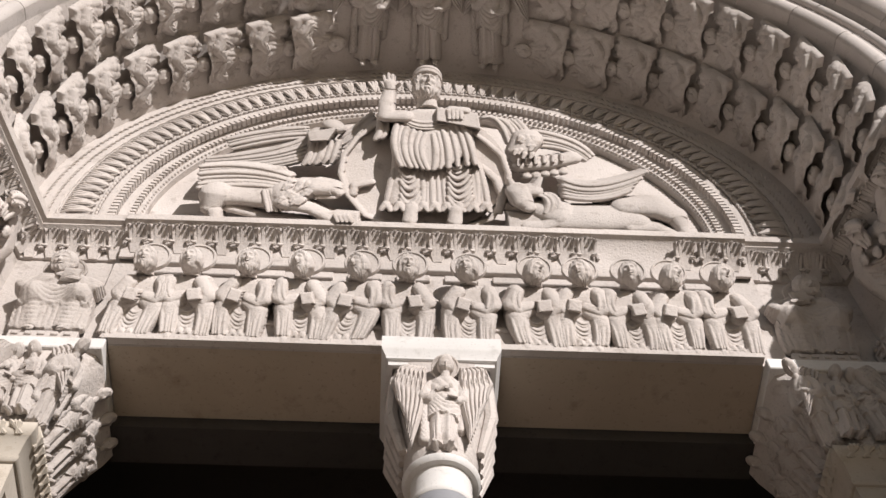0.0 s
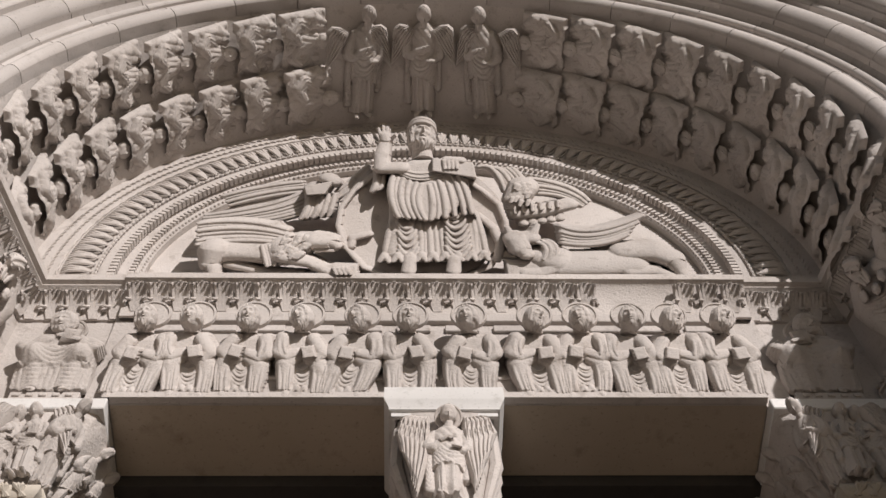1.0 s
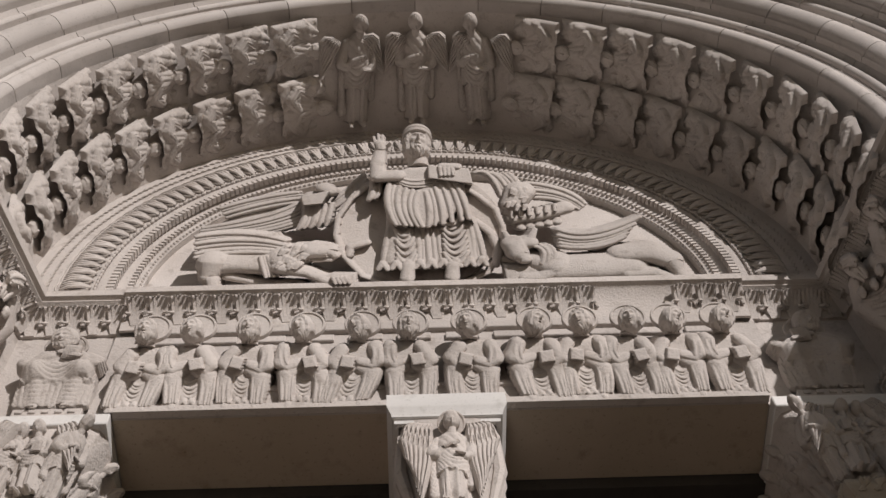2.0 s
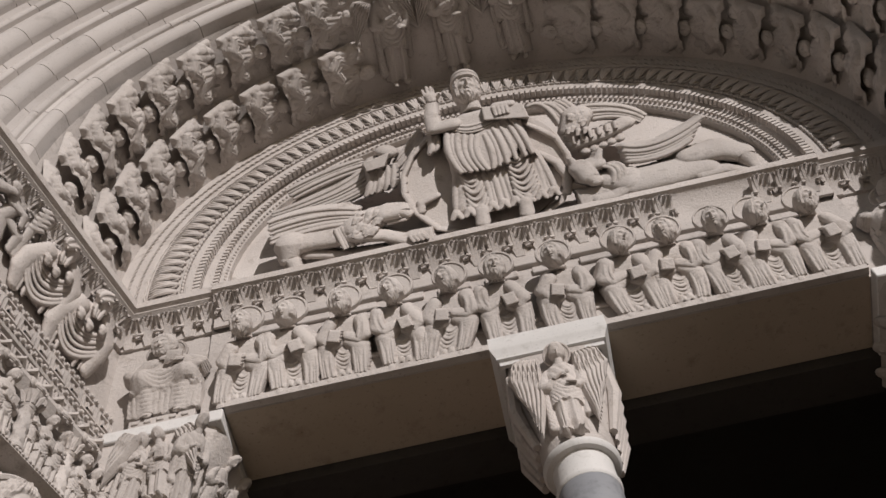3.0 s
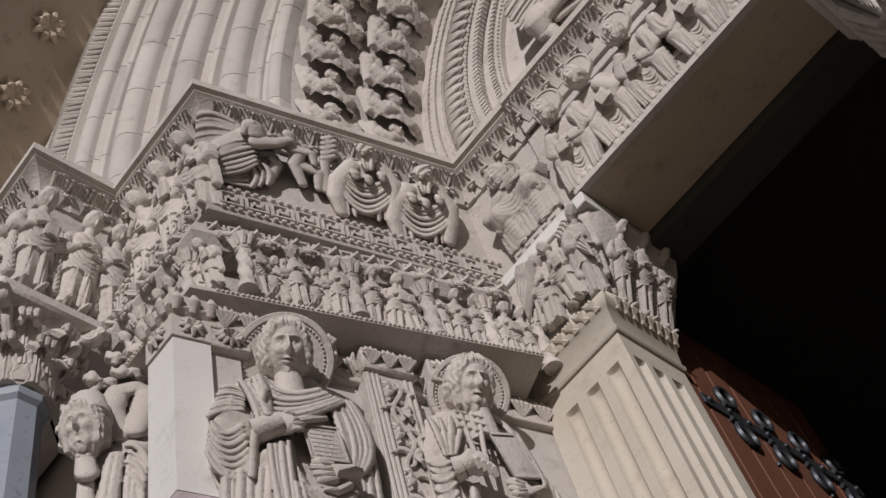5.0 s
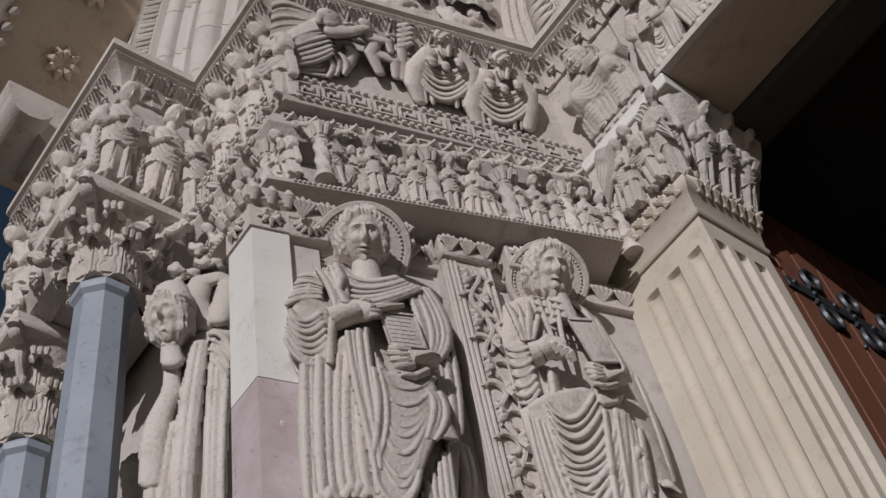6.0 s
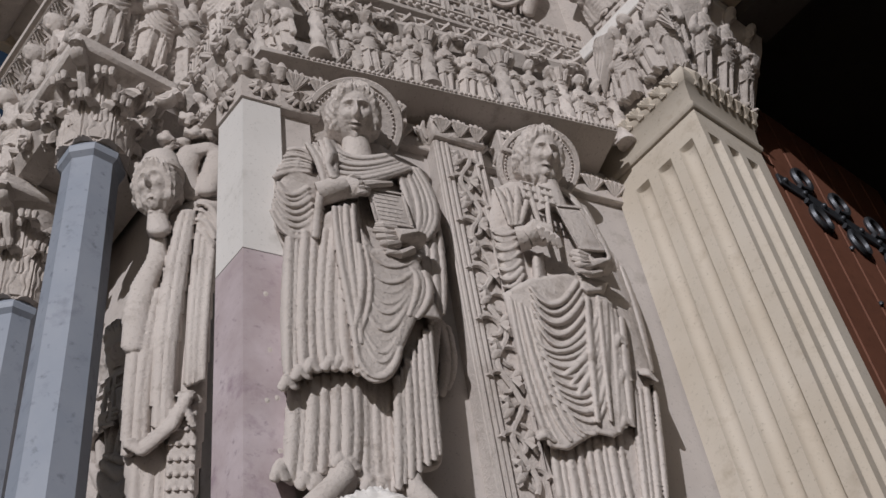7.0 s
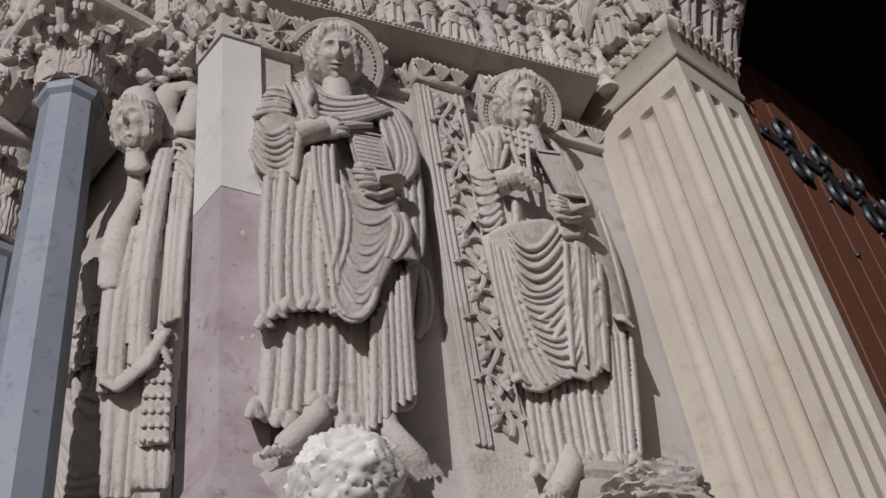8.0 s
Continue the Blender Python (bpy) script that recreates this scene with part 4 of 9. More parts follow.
def keyed_cloth(R, body):
    """Tunic to the feet and one wide mantle looped up over the arm."""
    R.sheet([(-0.225, 1.770), (-0.123, 1.858), (0.135, 1.917), (0.223, 1.825), (0.271, 1.598), (0.303, 1.316), (0.284, 0.928), (0.264, 0.708), (0.165, 0.298), (-0.017, 0.179), (-0.188, 0.131), (-0.244, 0.148), (-0.225, 0.465), (-0.257, 0.577), (-0.267, 0.934), (-0.279, 1.171), (-0.267, 1.533)], 0.05 + body, 0.0, 0.02, 0.05)
    R.folds([(-0.212, 0.468), (-0.224, 0.306), (-0.228, 0.151)], [(0.060, 0.582), (0.041, 0.386), (0.030, 0.201)], 9, 0.014, 0.075 + body, 0.9)
    R.limb([(0.206, 0.824), (0.168, 0.583), (0.125, 0.313)], [0.055, 0.06, 0.055], 0.09 + 0.3 * body, 0.7)
    R.folds([(0.176, 0.816), (0.126, 0.524), (0.077, 0.241)], [(0.271, 0.842), (0.219, 0.570), (0.166, 0.303)], 4, 0.012, 0.12 + 0.5 * body, 0.9)
    R.limb([(-0.252, 0.146), (-0.228, 0.180), (-0.216, 0.151)], [0.017, 0.019, 0.015], 0.15, 0.9)
    R.limb([(-0.204, 0.143), (-0.179, 0.177), (-0.167, 0.148)], [0.017, 0.019, 0.015], 0.15, 0.9)
    R.limb([(-0.087, 0.221), (-0.061, 0.257), (-0.049, 0.227)], [0.017, 0.019, 0.015], 0.15, 0.9)
    R.limb([(-0.052, 0.233), (-0.025, 0.269), (-0.013, 0.238)], [0.017, 0.019, 0.015], 0.15, 0.9)
    R.limb([(-0.016, 0.192), (0.011, 0.228), (0.023, 0.197)], [0.017, 0.019, 0.015], 0.15, 0.9)
    R.limb([(0.064, 0.247), (0.092, 0.284), (0.103, 0.253)], [0.017, 0.019, 0.015], 0.15, 0.9)
    R.limb([(0.119, 0.262), (0.148, 0.300), (0.159, 0.268)], [0.017, 0.019, 0.015], 0.15, 0.9)
    R.sheet([(-0.277, 1.157), (-0.147, 1.275), (0.093, 1.388), (0.191, 1.250), (0.156, 0.892), (0.122, 0.652), (0.036, 0.571), (-0.033, 0.574), (-0.156, 0.477), (-0.211, 0.473), (-0.250, 0.530), (-0.265, 0.814)], 0.10 + body, 0.0, 0.02, 0.02)
    R.folds([(-0.243, 1.139), (-0.249, 0.779), (-0.220, 0.490)], [(-0.164, 1.106), (-0.125, 0.680), (-0.037, 0.578)], 5, 0.013, 0.115 + body, 1)
    R.folds([(-0.144, 1.225), (-0.060, 1.169), (0.067, 1.326)], [(-0.151, 1.053), (-0.077, 0.957), (0.073, 1.123)], 5, 0.0105, 0.125 + body, 1)
    R.folds([(-0.174, 0.962), (-0.070, 0.938), (0.060, 1.061), (0.140, 1.264)], [(-0.165, 0.674), (-0.044, 0.625), (0.051, 0.757), (0.175, 1.245)], 9, 0.0105, 0.12 + body, 1)
    R.folds([(-0.092, 0.823), (-0.021, 0.897), (0.064, 1.005)], [(-0.056, 0.729), (-0.003, 0.821), (0.063, 0.894)], 3, 0.01, 0.125 + body, 0.9)
    R.folds([(0.181, 1.246), (0.144, 1.000), (0.062, 0.607)], [(0.222, 1.169), (0.171, 0.896), (0.129, 0.661)], 3, 0.013, 0.11 + body, 0.9)
    R.limb([(0.139, 0.998), (0.179, 1.067), (0.196, 1.038)], [0.012, 0.02, 0.012], 0.18, 0.9)
    R.limb([(0.095, 0.790), (0.149, 0.890), (0.173, 0.864)], [0.012, 0.02, 0.012], 0.18, 0.9)
    R.limb([(0.057, 0.606), (0.102, 0.672), (0.125, 0.647)], [0.012, 0.02, 0.012], 0.18, 0.9)
    R.limb([(-0.254, 0.510), (-0.222, 0.537), (-0.199, 0.514)], [0.012, 0.02, 0.012], 0.18, 0.9)
    R.limb([(0.226, 0.906), (0.259, 0.912), (0.283, 0.886)], [0.012, 0.02, 0.012], 0.18, 0.9)
    R.folds([(-0.198, 1.771), (-0.180, 1.694), (-0.170, 1.569)], [(-0.036, 1.843), (-0.067, 1.739), (-0.123, 1.587)], 4, 0.012, 0.12 + 0.6 * body, 0.7)
    R.folds([(0.101, 1.877), (0.172, 1.833), (0.184, 1.703)], [(0.204, 1.795), (0.248, 1.590), (0.245, 1.505)], 5, 0.011, 0.12 + 0.6 * body, 0.9)
    R.sheet([(-0.270, 1.512), (-0.163, 1.579), (-0.134, 1.491), (-0.151, 1.304), (-0.225, 1.198), (-0.266, 1.166), (-0.268, 1.335)], 0.12, 0.0, 0.05, 0.05)
    R.folds([(-0.248, 1.501), (-0.211, 1.495), (-0.156, 1.535)], [(-0.262, 1.198), (-0.218, 1.212), (-0.163, 1.291)], 7, 0.01, 0.165, 0.8)
    R.folds([(-0.236, 1.645), (-0.257, 1.536), (-0.267, 1.280)], [(-0.192, 1.710), (-0.221, 1.550), (-0.253, 1.224)], 2, 0.012, 0.10, 0.9)
    R.sheet([(-0.109, 1.422), (-0.053, 1.449), (-0.073, 1.291), (-0.133, 1.247)], 0.15, 0.0, 0.04, 0.03)
    R.sheet([(0.074, 1.360), (0.142, 1.364), (0.207, 1.364), (0.171, 1.289), (0.089, 1.253), (0.061, 1.284)], 0.15 + 0.3 * body, 0.0, 0.04, 0.03)
    R.folds([(0.269, 1.564), (0.259, 1.241), (0.253, 0.919)], [(0.306, 1.477), (0.311, 1.227), (0.289, 0.929)], 3, 0.013, 0.07 + 0.5 * body, 0.9)
    R.folds([(0.086, 1.240), (0.038, 0.969), (-0.015, 0.637)], [(0.144, 1.234), (0.103, 0.988), (0.051, 0.654)], 2, 0.011, 0.13 + body, 0.9)


def fingers(a, m, p, q, s, n=4, spread=0.026, h=0.20):
    """A hand laid flat: a palm at p and n fingers that reach to q, in the plane of the relief."""
    p, q = np.array(p, float), np.array(q, float)
    d = (q - p) / np.linalg.norm(q - p)
    e = np.array((-d[1], d[0]))
    P = lambda c, y: m @ Vector((c[0], -y, c[1]))
    a.tube([P(p - 0.04 * d, h - 0.02), P(p, h), P(p + 0.45 * (q - p), h + 0.008)], [0.9 * s, 1.25 * s, 1.2 * s], 12, 0.6)
    for k in range(n):
        o = e * spread * (k - (n - 1) / 2)
        c = [p + 0.35 * (q - p) + o * 0.8, p + 0.7 * (q - p) + o, q + o * (1.05 if k else 0.9) - d * 0.012 * abs(k - 1.2)]
        a.tube([P(w, h + 0.012 + y) for w, y in zip(c, (0.004, 0.012, 0.0))], [0.40 * s, 0.36 * s, 0.27 * s], 8)
    a.tube([P(p + e * 0.9 * spread * n / 2, h), P(p + 0.4 * (q - p) + e * 0.75 * spread * n, h + 0.015), P(p + 0.75 * (q - p) + e * 0.7 * spread * n, h + 0.012)], [0.42 * s, 0.36 * s, 0.26 * s], 8)


def tablet(a, m, c, w, hgt, turn, h, bars):
    """A closed book with a raised border, lying in the plane of the relief."""
    q = m @ Matrix.Translation((c[0], -h, c[1])) @ Matrix.Rotation(turn, 4, "Y")
    a.box(-w / 2, w / 2, -0.02, 0.06, -hgt / 2, hgt / 2, 0.006, q)
    for x0, x1, z0, z1 in ((-0.5, 0.5, 0.44, 0.5), (-0.5, 0.5, -0.5, -0.44), (-0.5, -0.42, -0.44, 0.44), (0.42, 0.5, -0.44, 0.44)):
        a.box(x0 * w, x1 * w, -0.027, -0.018, z0 * hgt, z1 * hgt, 0.002, q)
    for k in range(bars):
        z = 0.36 - 0.72 * k / max(1, bars - 1)
        a.box(-0.36 * w, (0.34 - 0.06 * (k % 3)) * w, -0.022, -0.018, z * hgt - 0.004, z * hgt + 0.004, 0.0, q)


def jamb_saint(keyed):
    """One of the two tall statues of the jamb, in place."""
    if keyed:
        a, m = carved(0.50, (0.765, -1.01, -1.165), 0.0, 0.34, keyed_cloth)
    else:
        a, m = carved(1.25, (0.835, -0.74, -1.16), -0.08, 0.36, beardless_cloth)
    P = lambda x, z, h: m @ Vector((x, -h, z))
    hx, hz = (0.040, 2.035) if keyed else (-0.040, 1.965)
    c = P(hx, hz, 0.20)
    turn = Matrix.Rotation(radians(75 - 22), 4, "Z")
    b = Acc()
    back = P(hx - 0.005, hz - 0.01, 0.10)
    w = np.array(Matrix.Translation(back) @ turn)
    g = Acc()
    glory_plate(g, (0, 0, 0), 0.178 if keyed else 0.20, 0.62)
    a.add(g.v, g.f, w)
    head(b, (0, 0, 0), 0.112 if keyed else 0.116, 1.0 if keyed else 0.0, 1.15, 0.28 if keyed else 0.12, 0.55, (130, 110))
    a.add(b.v, b.f, np.array(Matrix.Translation(c) @ turn))
    a.tube([P(hx - 0.01, hz - 0.33, 0.13), P(hx, hz - 0.20, 0.165), P(hx, hz - 0.08, 0.18)], [0.075, 0.055, 0.05], 20)
    if keyed:
        a.tube([P(-0.15, 1.48, 0.19), P(-0.10, 1.51, 0.215)], [0.05, 0.046], 14)
        a.tube([P(-0.11, 1.50, 0.215), P(-0.064, 1.545, 0.24), P(-0.02, 1.54, 0.245), P(0.012, 1.535, 0.23)], [0.042, 0.05, 0.046, 0.028], 14)
        for k in range(4):
            a.tube([P(-0.055 + 0.02 * k, 1.585 - 0.012 * k, 0.262), P(-0.035 + 0.02 * k, 1.555 - 0.012 * k, 0.282), P(-0.03 + 0.02 * k, 1.515 - 0.01 * k, 0.268)], [0.015, 0.016, 0.012], 8)
        for x0, x1 in ((-0.03, -0.045), (0.0, 0.03)):
            a.tube([P(x0, 1.50, 0.25), P(0.5 * (x0 + x1), 1.66, 0.245), P(x1, 1.78, 0.24)], 0.010, 8)
            for e in (-1, 0, 1):
                a.tube([P(x1 + 0.026 * e, 1.74, 0.24), P(x1 + 0.026 * e, 1.84, 0.24)], 0.0075, 6)
                a.tube([P(x1 - 0.028, 1.79 + 0.045 * e, 0.243), P(x1 + 0.028, 1.79 + 0.045 * e, 0.243)], 0.0075, 6)
        tablet(a, m, (0.145, 1.645), 0.125, 0.25, -0.22, 0.215, 0)
        fingers(a, m, (0.185, 1.44), (0.062, 1.455), 0.036, 4, 0.024, 0.225)
        feet = ((-0.13, 0.17, -0.20, 0.07), (0.02, 0.17, 0.06, 0.07))
    else:
        a.tube([P(-0.205, 1.455, 0.185), P(-0.15, 1.495, 0.21), P(-0.10, 1.525, 0.22)], [0.047, 0.045, 0.042], 14)
        fingers(a, m, (-0.085, 1.53), (-0.005, 1.55), 0.036, 3, 0.026, 0.225)
        a.tube([P(-0.03, 1.565, 0.24), P(0.03, 1.592, 0.245), P(0.085, 1.614, 0.238)], [0.016, 0.014, 0.010], 8)
        tablet(a, m, (0.066, 1.478), 0.148, 0.185, -0.12, 0.205, 7)
        fingers(a, m, (0.125, 1.325), (-0.010, 1.315), 0.042, 4, 0.030, 0.225)
        feet = ((-0.205, 0.18, -0.31, 0.07), (0.005, 0.19, 0.125, 0.08))
    for x0, z0, x1, z1 in feet:
        a.tube([P(x0, z0 + 0.05, 0.11), P(x0, z0, 0.135), P(0.6 * x0 + 0.4 * x1, 0.6 * z0 + 0.4 * z1, 0.15), P(0.2 * x0 + 0.8 * x1, 0.2 * z0 + 0.8 * z1, 0.155), P(x1, z1, 0.15)], [0.052, 0.056, 0.052, 0.048, 0.028], 16, 0.8)
        for k in range(5):
            f = 0.018 * (k - 2)
            a.tube([P(x1 + f - 0.1 * (x1 - x0), z1 + 0.02 + 0.4 * f, 0.17), P(x1 + f + 0.12 * (x1 - x0), z1 - 0.012 + 0.4 * f, 0.165)], [0.014, 0.010], 7)
    return a


def enthroned(seed=0, beard=0.8, turn=0.0):
    """A draped figure seated with spread knees, 1.24 high; seed 0 is the crowned one of the tympanum."""
    a = Acc()
    rng = random.Random(seed)
    R = Relief(-0.40, 0.40, 0.0, 1.04, 0.0052 if not seed else 0.0105)
    q = 1.0 if not seed else 0.62
    ph = rng.uniform(0, 6) if seed else 0.0
    X0 = R.X
    sway = rng.uniform(-0.10, 0.10) if seed else 0.0
    R.X = X0 - sway * np.clip(R.Z - 0.4, 0, 1)
    X, Z = R.X, R.Z
    # lower tunic with two rounded shins and pleats between
    base = 0.12 + 0.05 * np.sqrt(np.clip(1 - (X / 0.36) ** 2, 0.0, 1))
    shin = 0.075 * np.exp(-((np.abs(X) - 0.165) / 0.07) ** 2)
    dz = np.abs(X) - 0.165
    ring = 0.010 * ridge(84 * q * (Z - 6.0 * dz ** 2)) * np.exp(-(dz / 0.075) ** 4)
    pl = 0.014 * ridge(92 * q * X + 0.4 * np.sin(9 * Z) + ph) * (1 - np.exp(-(dz / 0.075) ** 4))
    R.sheet([(-0.34, 0.10), (-0.24, 0.06), (-0.1, 0.09), (0.0, 0.05), (0.1, 0.09), (0.24, 0.06), (0.34, 0.10), (0.28, 0.6), (-0.28, 0.6)], base + shin, ring + pl, 0.03, 0.03, 0.018, 42)
    for sx in (-1, 1):
        R.limb([(sx * 0.27, 0.62), (sx * 0.31, 0.35), (sx * 0.335, 0.14)], [0.035, 0.04, 0.05], 0.10, 0.9, lambda T, q, r: 0.012 * ridge(14 * T + 4 * q))
    # mantle over the knees, sagging between them, with a curled hem
    knee = (0.20 if not seed else 0.15) * np.exp(-((np.abs(X) - 0.19) / 0.09) ** 2 - (((0.64 if not seed else 0.54) - Z) / 0.15) ** 2)
    sag = 0.012 * ridge(78 * q * (Z - 3.4 * (X - 0.3 * sway) ** 2 + 2 * sway * X) + ph) * np.exp(-(X / 0.17) ** 4) + 0.010 * ridge(76 * q * (np.abs(X) + 0.10 * Z)) * (1 - np.exp(-(X / 0.17) ** 4))
    R.sheet([(-0.30, 0.44), (-0.2, 0.40), (-0.1, 0.43), (0.0, 0.37), (0.1, 0.43), (0.2, 0.47), (0.30, 0.44), (0.285, 0.66), (0.20, 0.76), (0.0, 0.72), (-0.20, 0.76), (-0.285, 0.66)], base + 0.02 + knee, sag, 0.04, 0.06, 0.02, 48)
    for k in range(7):
        x = -0.27 + 0.09 * k
        R.limb([(x - 0.025, 0.455), (x, 0.415 + 0.012 * (k % 2)), (x + 0.025, 0.455)], [0.013, 0.02, 0.013], 0.235, 0.8)
    # torso
    R.sheet([(-0.24, 0.6), (0.24, 0.6), (0.25, 0.85), (0.18, 0.97), (0.06, 1.0), (-0.06, 1.0), (-0.18, 0.97), (-0.25, 0.85)], 0.14, 0.009 * ridge((46 if not seed else 34) * (0.75 * Z + 0.6 * np.abs(X + 0.05 + sway)) + ph), 0.07, 0.1)
    R.limb([(0.2, 0.92), (0.29, 0.80), (0.27, 0.70), (0.17, 0.74)], [0.07, 0.075, 0.07, 0.05], [0.10, 0.13, 0.19, 0.25], 0.9, lambda T, q, r: 0.006 * ridge(16 * T))
    fold = lambda T, e, r: 0.006 * ridge((16 if not seed else 10) * T)
    if seed:
        up = rng.uniform(-0.03, 0.08)
        R.limb([(-0.2, 0.92), (-0.29, 0.79), (-0.25, 0.70), (-0.12, 0.74 + up), (-0.03, 0.78 + up)], [0.07, 0.075, 0.075, 0.058, 0.04], [0.10, 0.13, 0.17, 0.20, 0.21], 0.9, fold)
    else:
        R.limb([(-0.2, 0.92), (-0.30, 0.80), (-0.315, 0.74), (-0.31, 0.86)], [0.07, 0.07, 0.072, 0.055], [0.10, 0.13, 0.17, 0.19], 0.9, fold)
    R.X = X0
    R.into(a)
    for sx in (-1, 1):
        a.tube([(sx * 0.155, -0.20, 0.09), (sx * 0.16, -0.26, 0.045), (sx * 0.17, -0.33, 0.028), (sx * 0.175, -0.36, 0.018)], [0.045, 0.045, 0.04, 0.02], 12, 0.8)
        for k in range(5):
            a.tube([(sx * (0.145 + 0.013 * k), -0.35, 0.022), (sx * (0.147 + 0.014 * k), -0.385, 0.018)], [0.012, 0.008], 6)
    dx = 0.6 * sway
    if seed:
        hand(a, (dx - 0.0, -0.27, 0.79 + up), (1, -0.1, 0.3), 0.085, (0, -1, 0))
        book(a, (dx + 0.10, -0.28, 0.82), 0.14, 0.18, 0.05, rng.uniform(-0.3, 0.3), 0.45)
        hand(a, (dx + 0.17, -0.31, 0.74), (-1, -0.1, 0.3), 0.085, (0, -1, 0.2))
        a.tube([(dx, -0.15, 0.93), (dx, -0.21, 1.05)], [0.075, 0.065], 10)
        t = Matrix.Translation((dx, -0.12, 1.10)) @ Matrix.Rotation(0.35, 4, "X")
        halo(a, (0, 0, 0), 0.185, 0.022, m=np.array(t))
        head(a, (dx, -0.25, 1.10), 0.128, beard, 1.0, rng.uniform(-0.5, 0.5), 0.35, (60, 50))
        return a
    a.tube([(-0.31, -0.22, 0.84), (-0.295, -0.27, 1.02)], [0.046, 0.036], 12)
    hand(a, (-0.29, -0.275, 1.05), (0.05, -0.1, 1), 0.082, (0, -1, 0))
    book(a, (0.14, -0.33, 0.80), 0.26, 0.15, 0.06, -0.08, 0.25)
    hand(a, (0.17, -0.37, 0.88), (0.05, -0.15, -0.9), 0.085, (0, -1, 0.1))
    a.tube([(-0.02, -0.17, 0.95), (-0.02, -0.23, 1.06)], [0.075, 0.062], 12)
    head(a, (-0.025, -0.29, 1.12), 0.115, 0.8, 1.0, 0.10, 0.42, (96, 80), 1.0)
    for q in np.linspace(-1.3, 1.3, 9):
        a.ball((-0.025 + 0.105 * math.sin(q), -0.32 - 0.09 * math.cos(q), 1.17), 0.012, 7, 5)
    return a


def saint_head(a, c, r, beard, yaw, tilt, n, glory, cap=0.0):
    if glory:
        m = Matrix.Translation(c) @ Matrix.Rotation(tilt * 0.8, 4, "X")
        halo(a, (0, 0.5 * r, 0), 1.5 * r, 0.2 * r, m=np.array(m))
    head(a, c, r, beard, 1.0, yaw, tilt, n, cap)


def standing_saint(h=2.0, seed=1, beard=0.0, lean=0.0, keys=False, tome=True, mitre=False, glory=True, yaw=0.0):
    """A standing robed statue, its back at y = 0, feet at z = 0."""
    a = Acc()
    rng = random.Random(seed)
    p = [rng.uniform(0, 6.28) for _ in range(8)]
    R = Relief(-0.44, 0.44, 0.0, 1.74, 0.0065 if h > 1 else 0.016)
    X0, Z = R.X, R.Z
    X = X0 - lean * Z
    R.X = X
    fine = h > 1
    f1, f2 = (170, 62) if fine else (60, 34)
    hem = 0.085 + 0.018 * np.sin(34 * X + p[0]) + 0.012 * np.sin(13 * X + p[1])
    legs = 0.05 * np.exp(-((np.abs(X) - 0.10) / 0.055) ** 2)
    pleat = (0.012 if fine else 0.017) * ridge(f1 * (X + 0.02 * np.sin(17 * X + p[3]) + 0.012 * np.sin(31 * X + p[4])) * 0.5 + 0.9 * np.sin(2.6 * Z + p[2] + 4 * X))
    R.cloth([0.05, 0.3, 0.8], [-0.225, -0.225, -0.21], [0.225, 0.225, 0.21], 0.15, pleat + legs, 0.0, hem)
    hem2 = 0.60 + 0.11 * np.sin(5 * X + p[4] * 0.3 + 0.8) + 0.02 * np.abs(np.sin(26 * X + p[5]))
    c0 = 0.06 * math.sin(p[6])
    sag = ridge(f2 * (Z + 0.012 * np.sin(23 * Z + p[5]) - 4.2 * (X - c0) ** 2 + 0.18 * X) + 0.5 * np.sin(6 * X + p[7]) + 0.6 * np.sin(3 * Z))
    dia = ridge(0.8 * f2 * (0.55 * Z + 0.75 * X) + 0.5 * np.sin(4 * Z + p[0]))
    k = 1 / (1 + np.exp((Z - 1.16) * 22))
    R.cloth([0.5, 0.7, 0.95, 1.2, 1.42, 1.55, 1.63, 1.70], [-0.235, -0.25, -0.255, -0.24, -0.245, -0.22, -0.15, -0.08], [0.235, 0.25, 0.255, 0.24, 0.245, 0.22, 0.15, 0.08], [0.165, 0.175, 0.185, 0.18, 0.17, 0.15, 0.12, 0.09], 0.014 * (k * sag + (1 - k) * 0.75 * dia) + 0.02 * np.exp(-((Z - hem2) / 0.03) ** 2), 0.015, hem2)
    # cloak falls at both sides
    zig = lambda T, q, r: 0.012 * ridge(26 * T + 5 * q + p[1])
    R.limb([(-0.275, 1.2), (-0.285, 0.9), (-0.275, 0.55), (-0.26, 0.28)], [0.05, 0.06, 0.065, 0.085], 0.03, 0.9, zig)
    R.limb([(0.275, 1.2), (0.285, 0.95), (0.275, 0.7), (0.265, 0.5)], [0.05, 0.055, 0.06, 0.07], 0.03, 0.9, zig)
    # sleeves with rings of folds inside their outline
    oval = lambda T, q, r: (0.0045 if fine else 0.006) * ridge((30.0 if fine else 14.0) * T + 4.5 * q * (1 + np.sin(3 * T)) + p[2])
    R.limb([(-0.21, 1.50), (-0.285, 1.32), (-0.29, 1.16), (-0.22, 1.12), (-0.10, 1.21)], [0.085, 0.10, 0.115, 0.095, 0.065], [0.04, 0.06, 0.085, 0.12, 0.16], 0.85, oval)
    R.limb([(0.21, 1.50), (0.29, 1.30), (0.285, 1.10), (0.2, 1.03)], [0.085, 0.09, 0.10, 0.065], [0.04, 0.06, 0.09, 0.15], 0.85, oval)
    R.X = X0
    s = h / 2.0
    R.into(a, s)
    Q = lambda x, y, z: ((x + lean * z) * s, y * s, z * s)
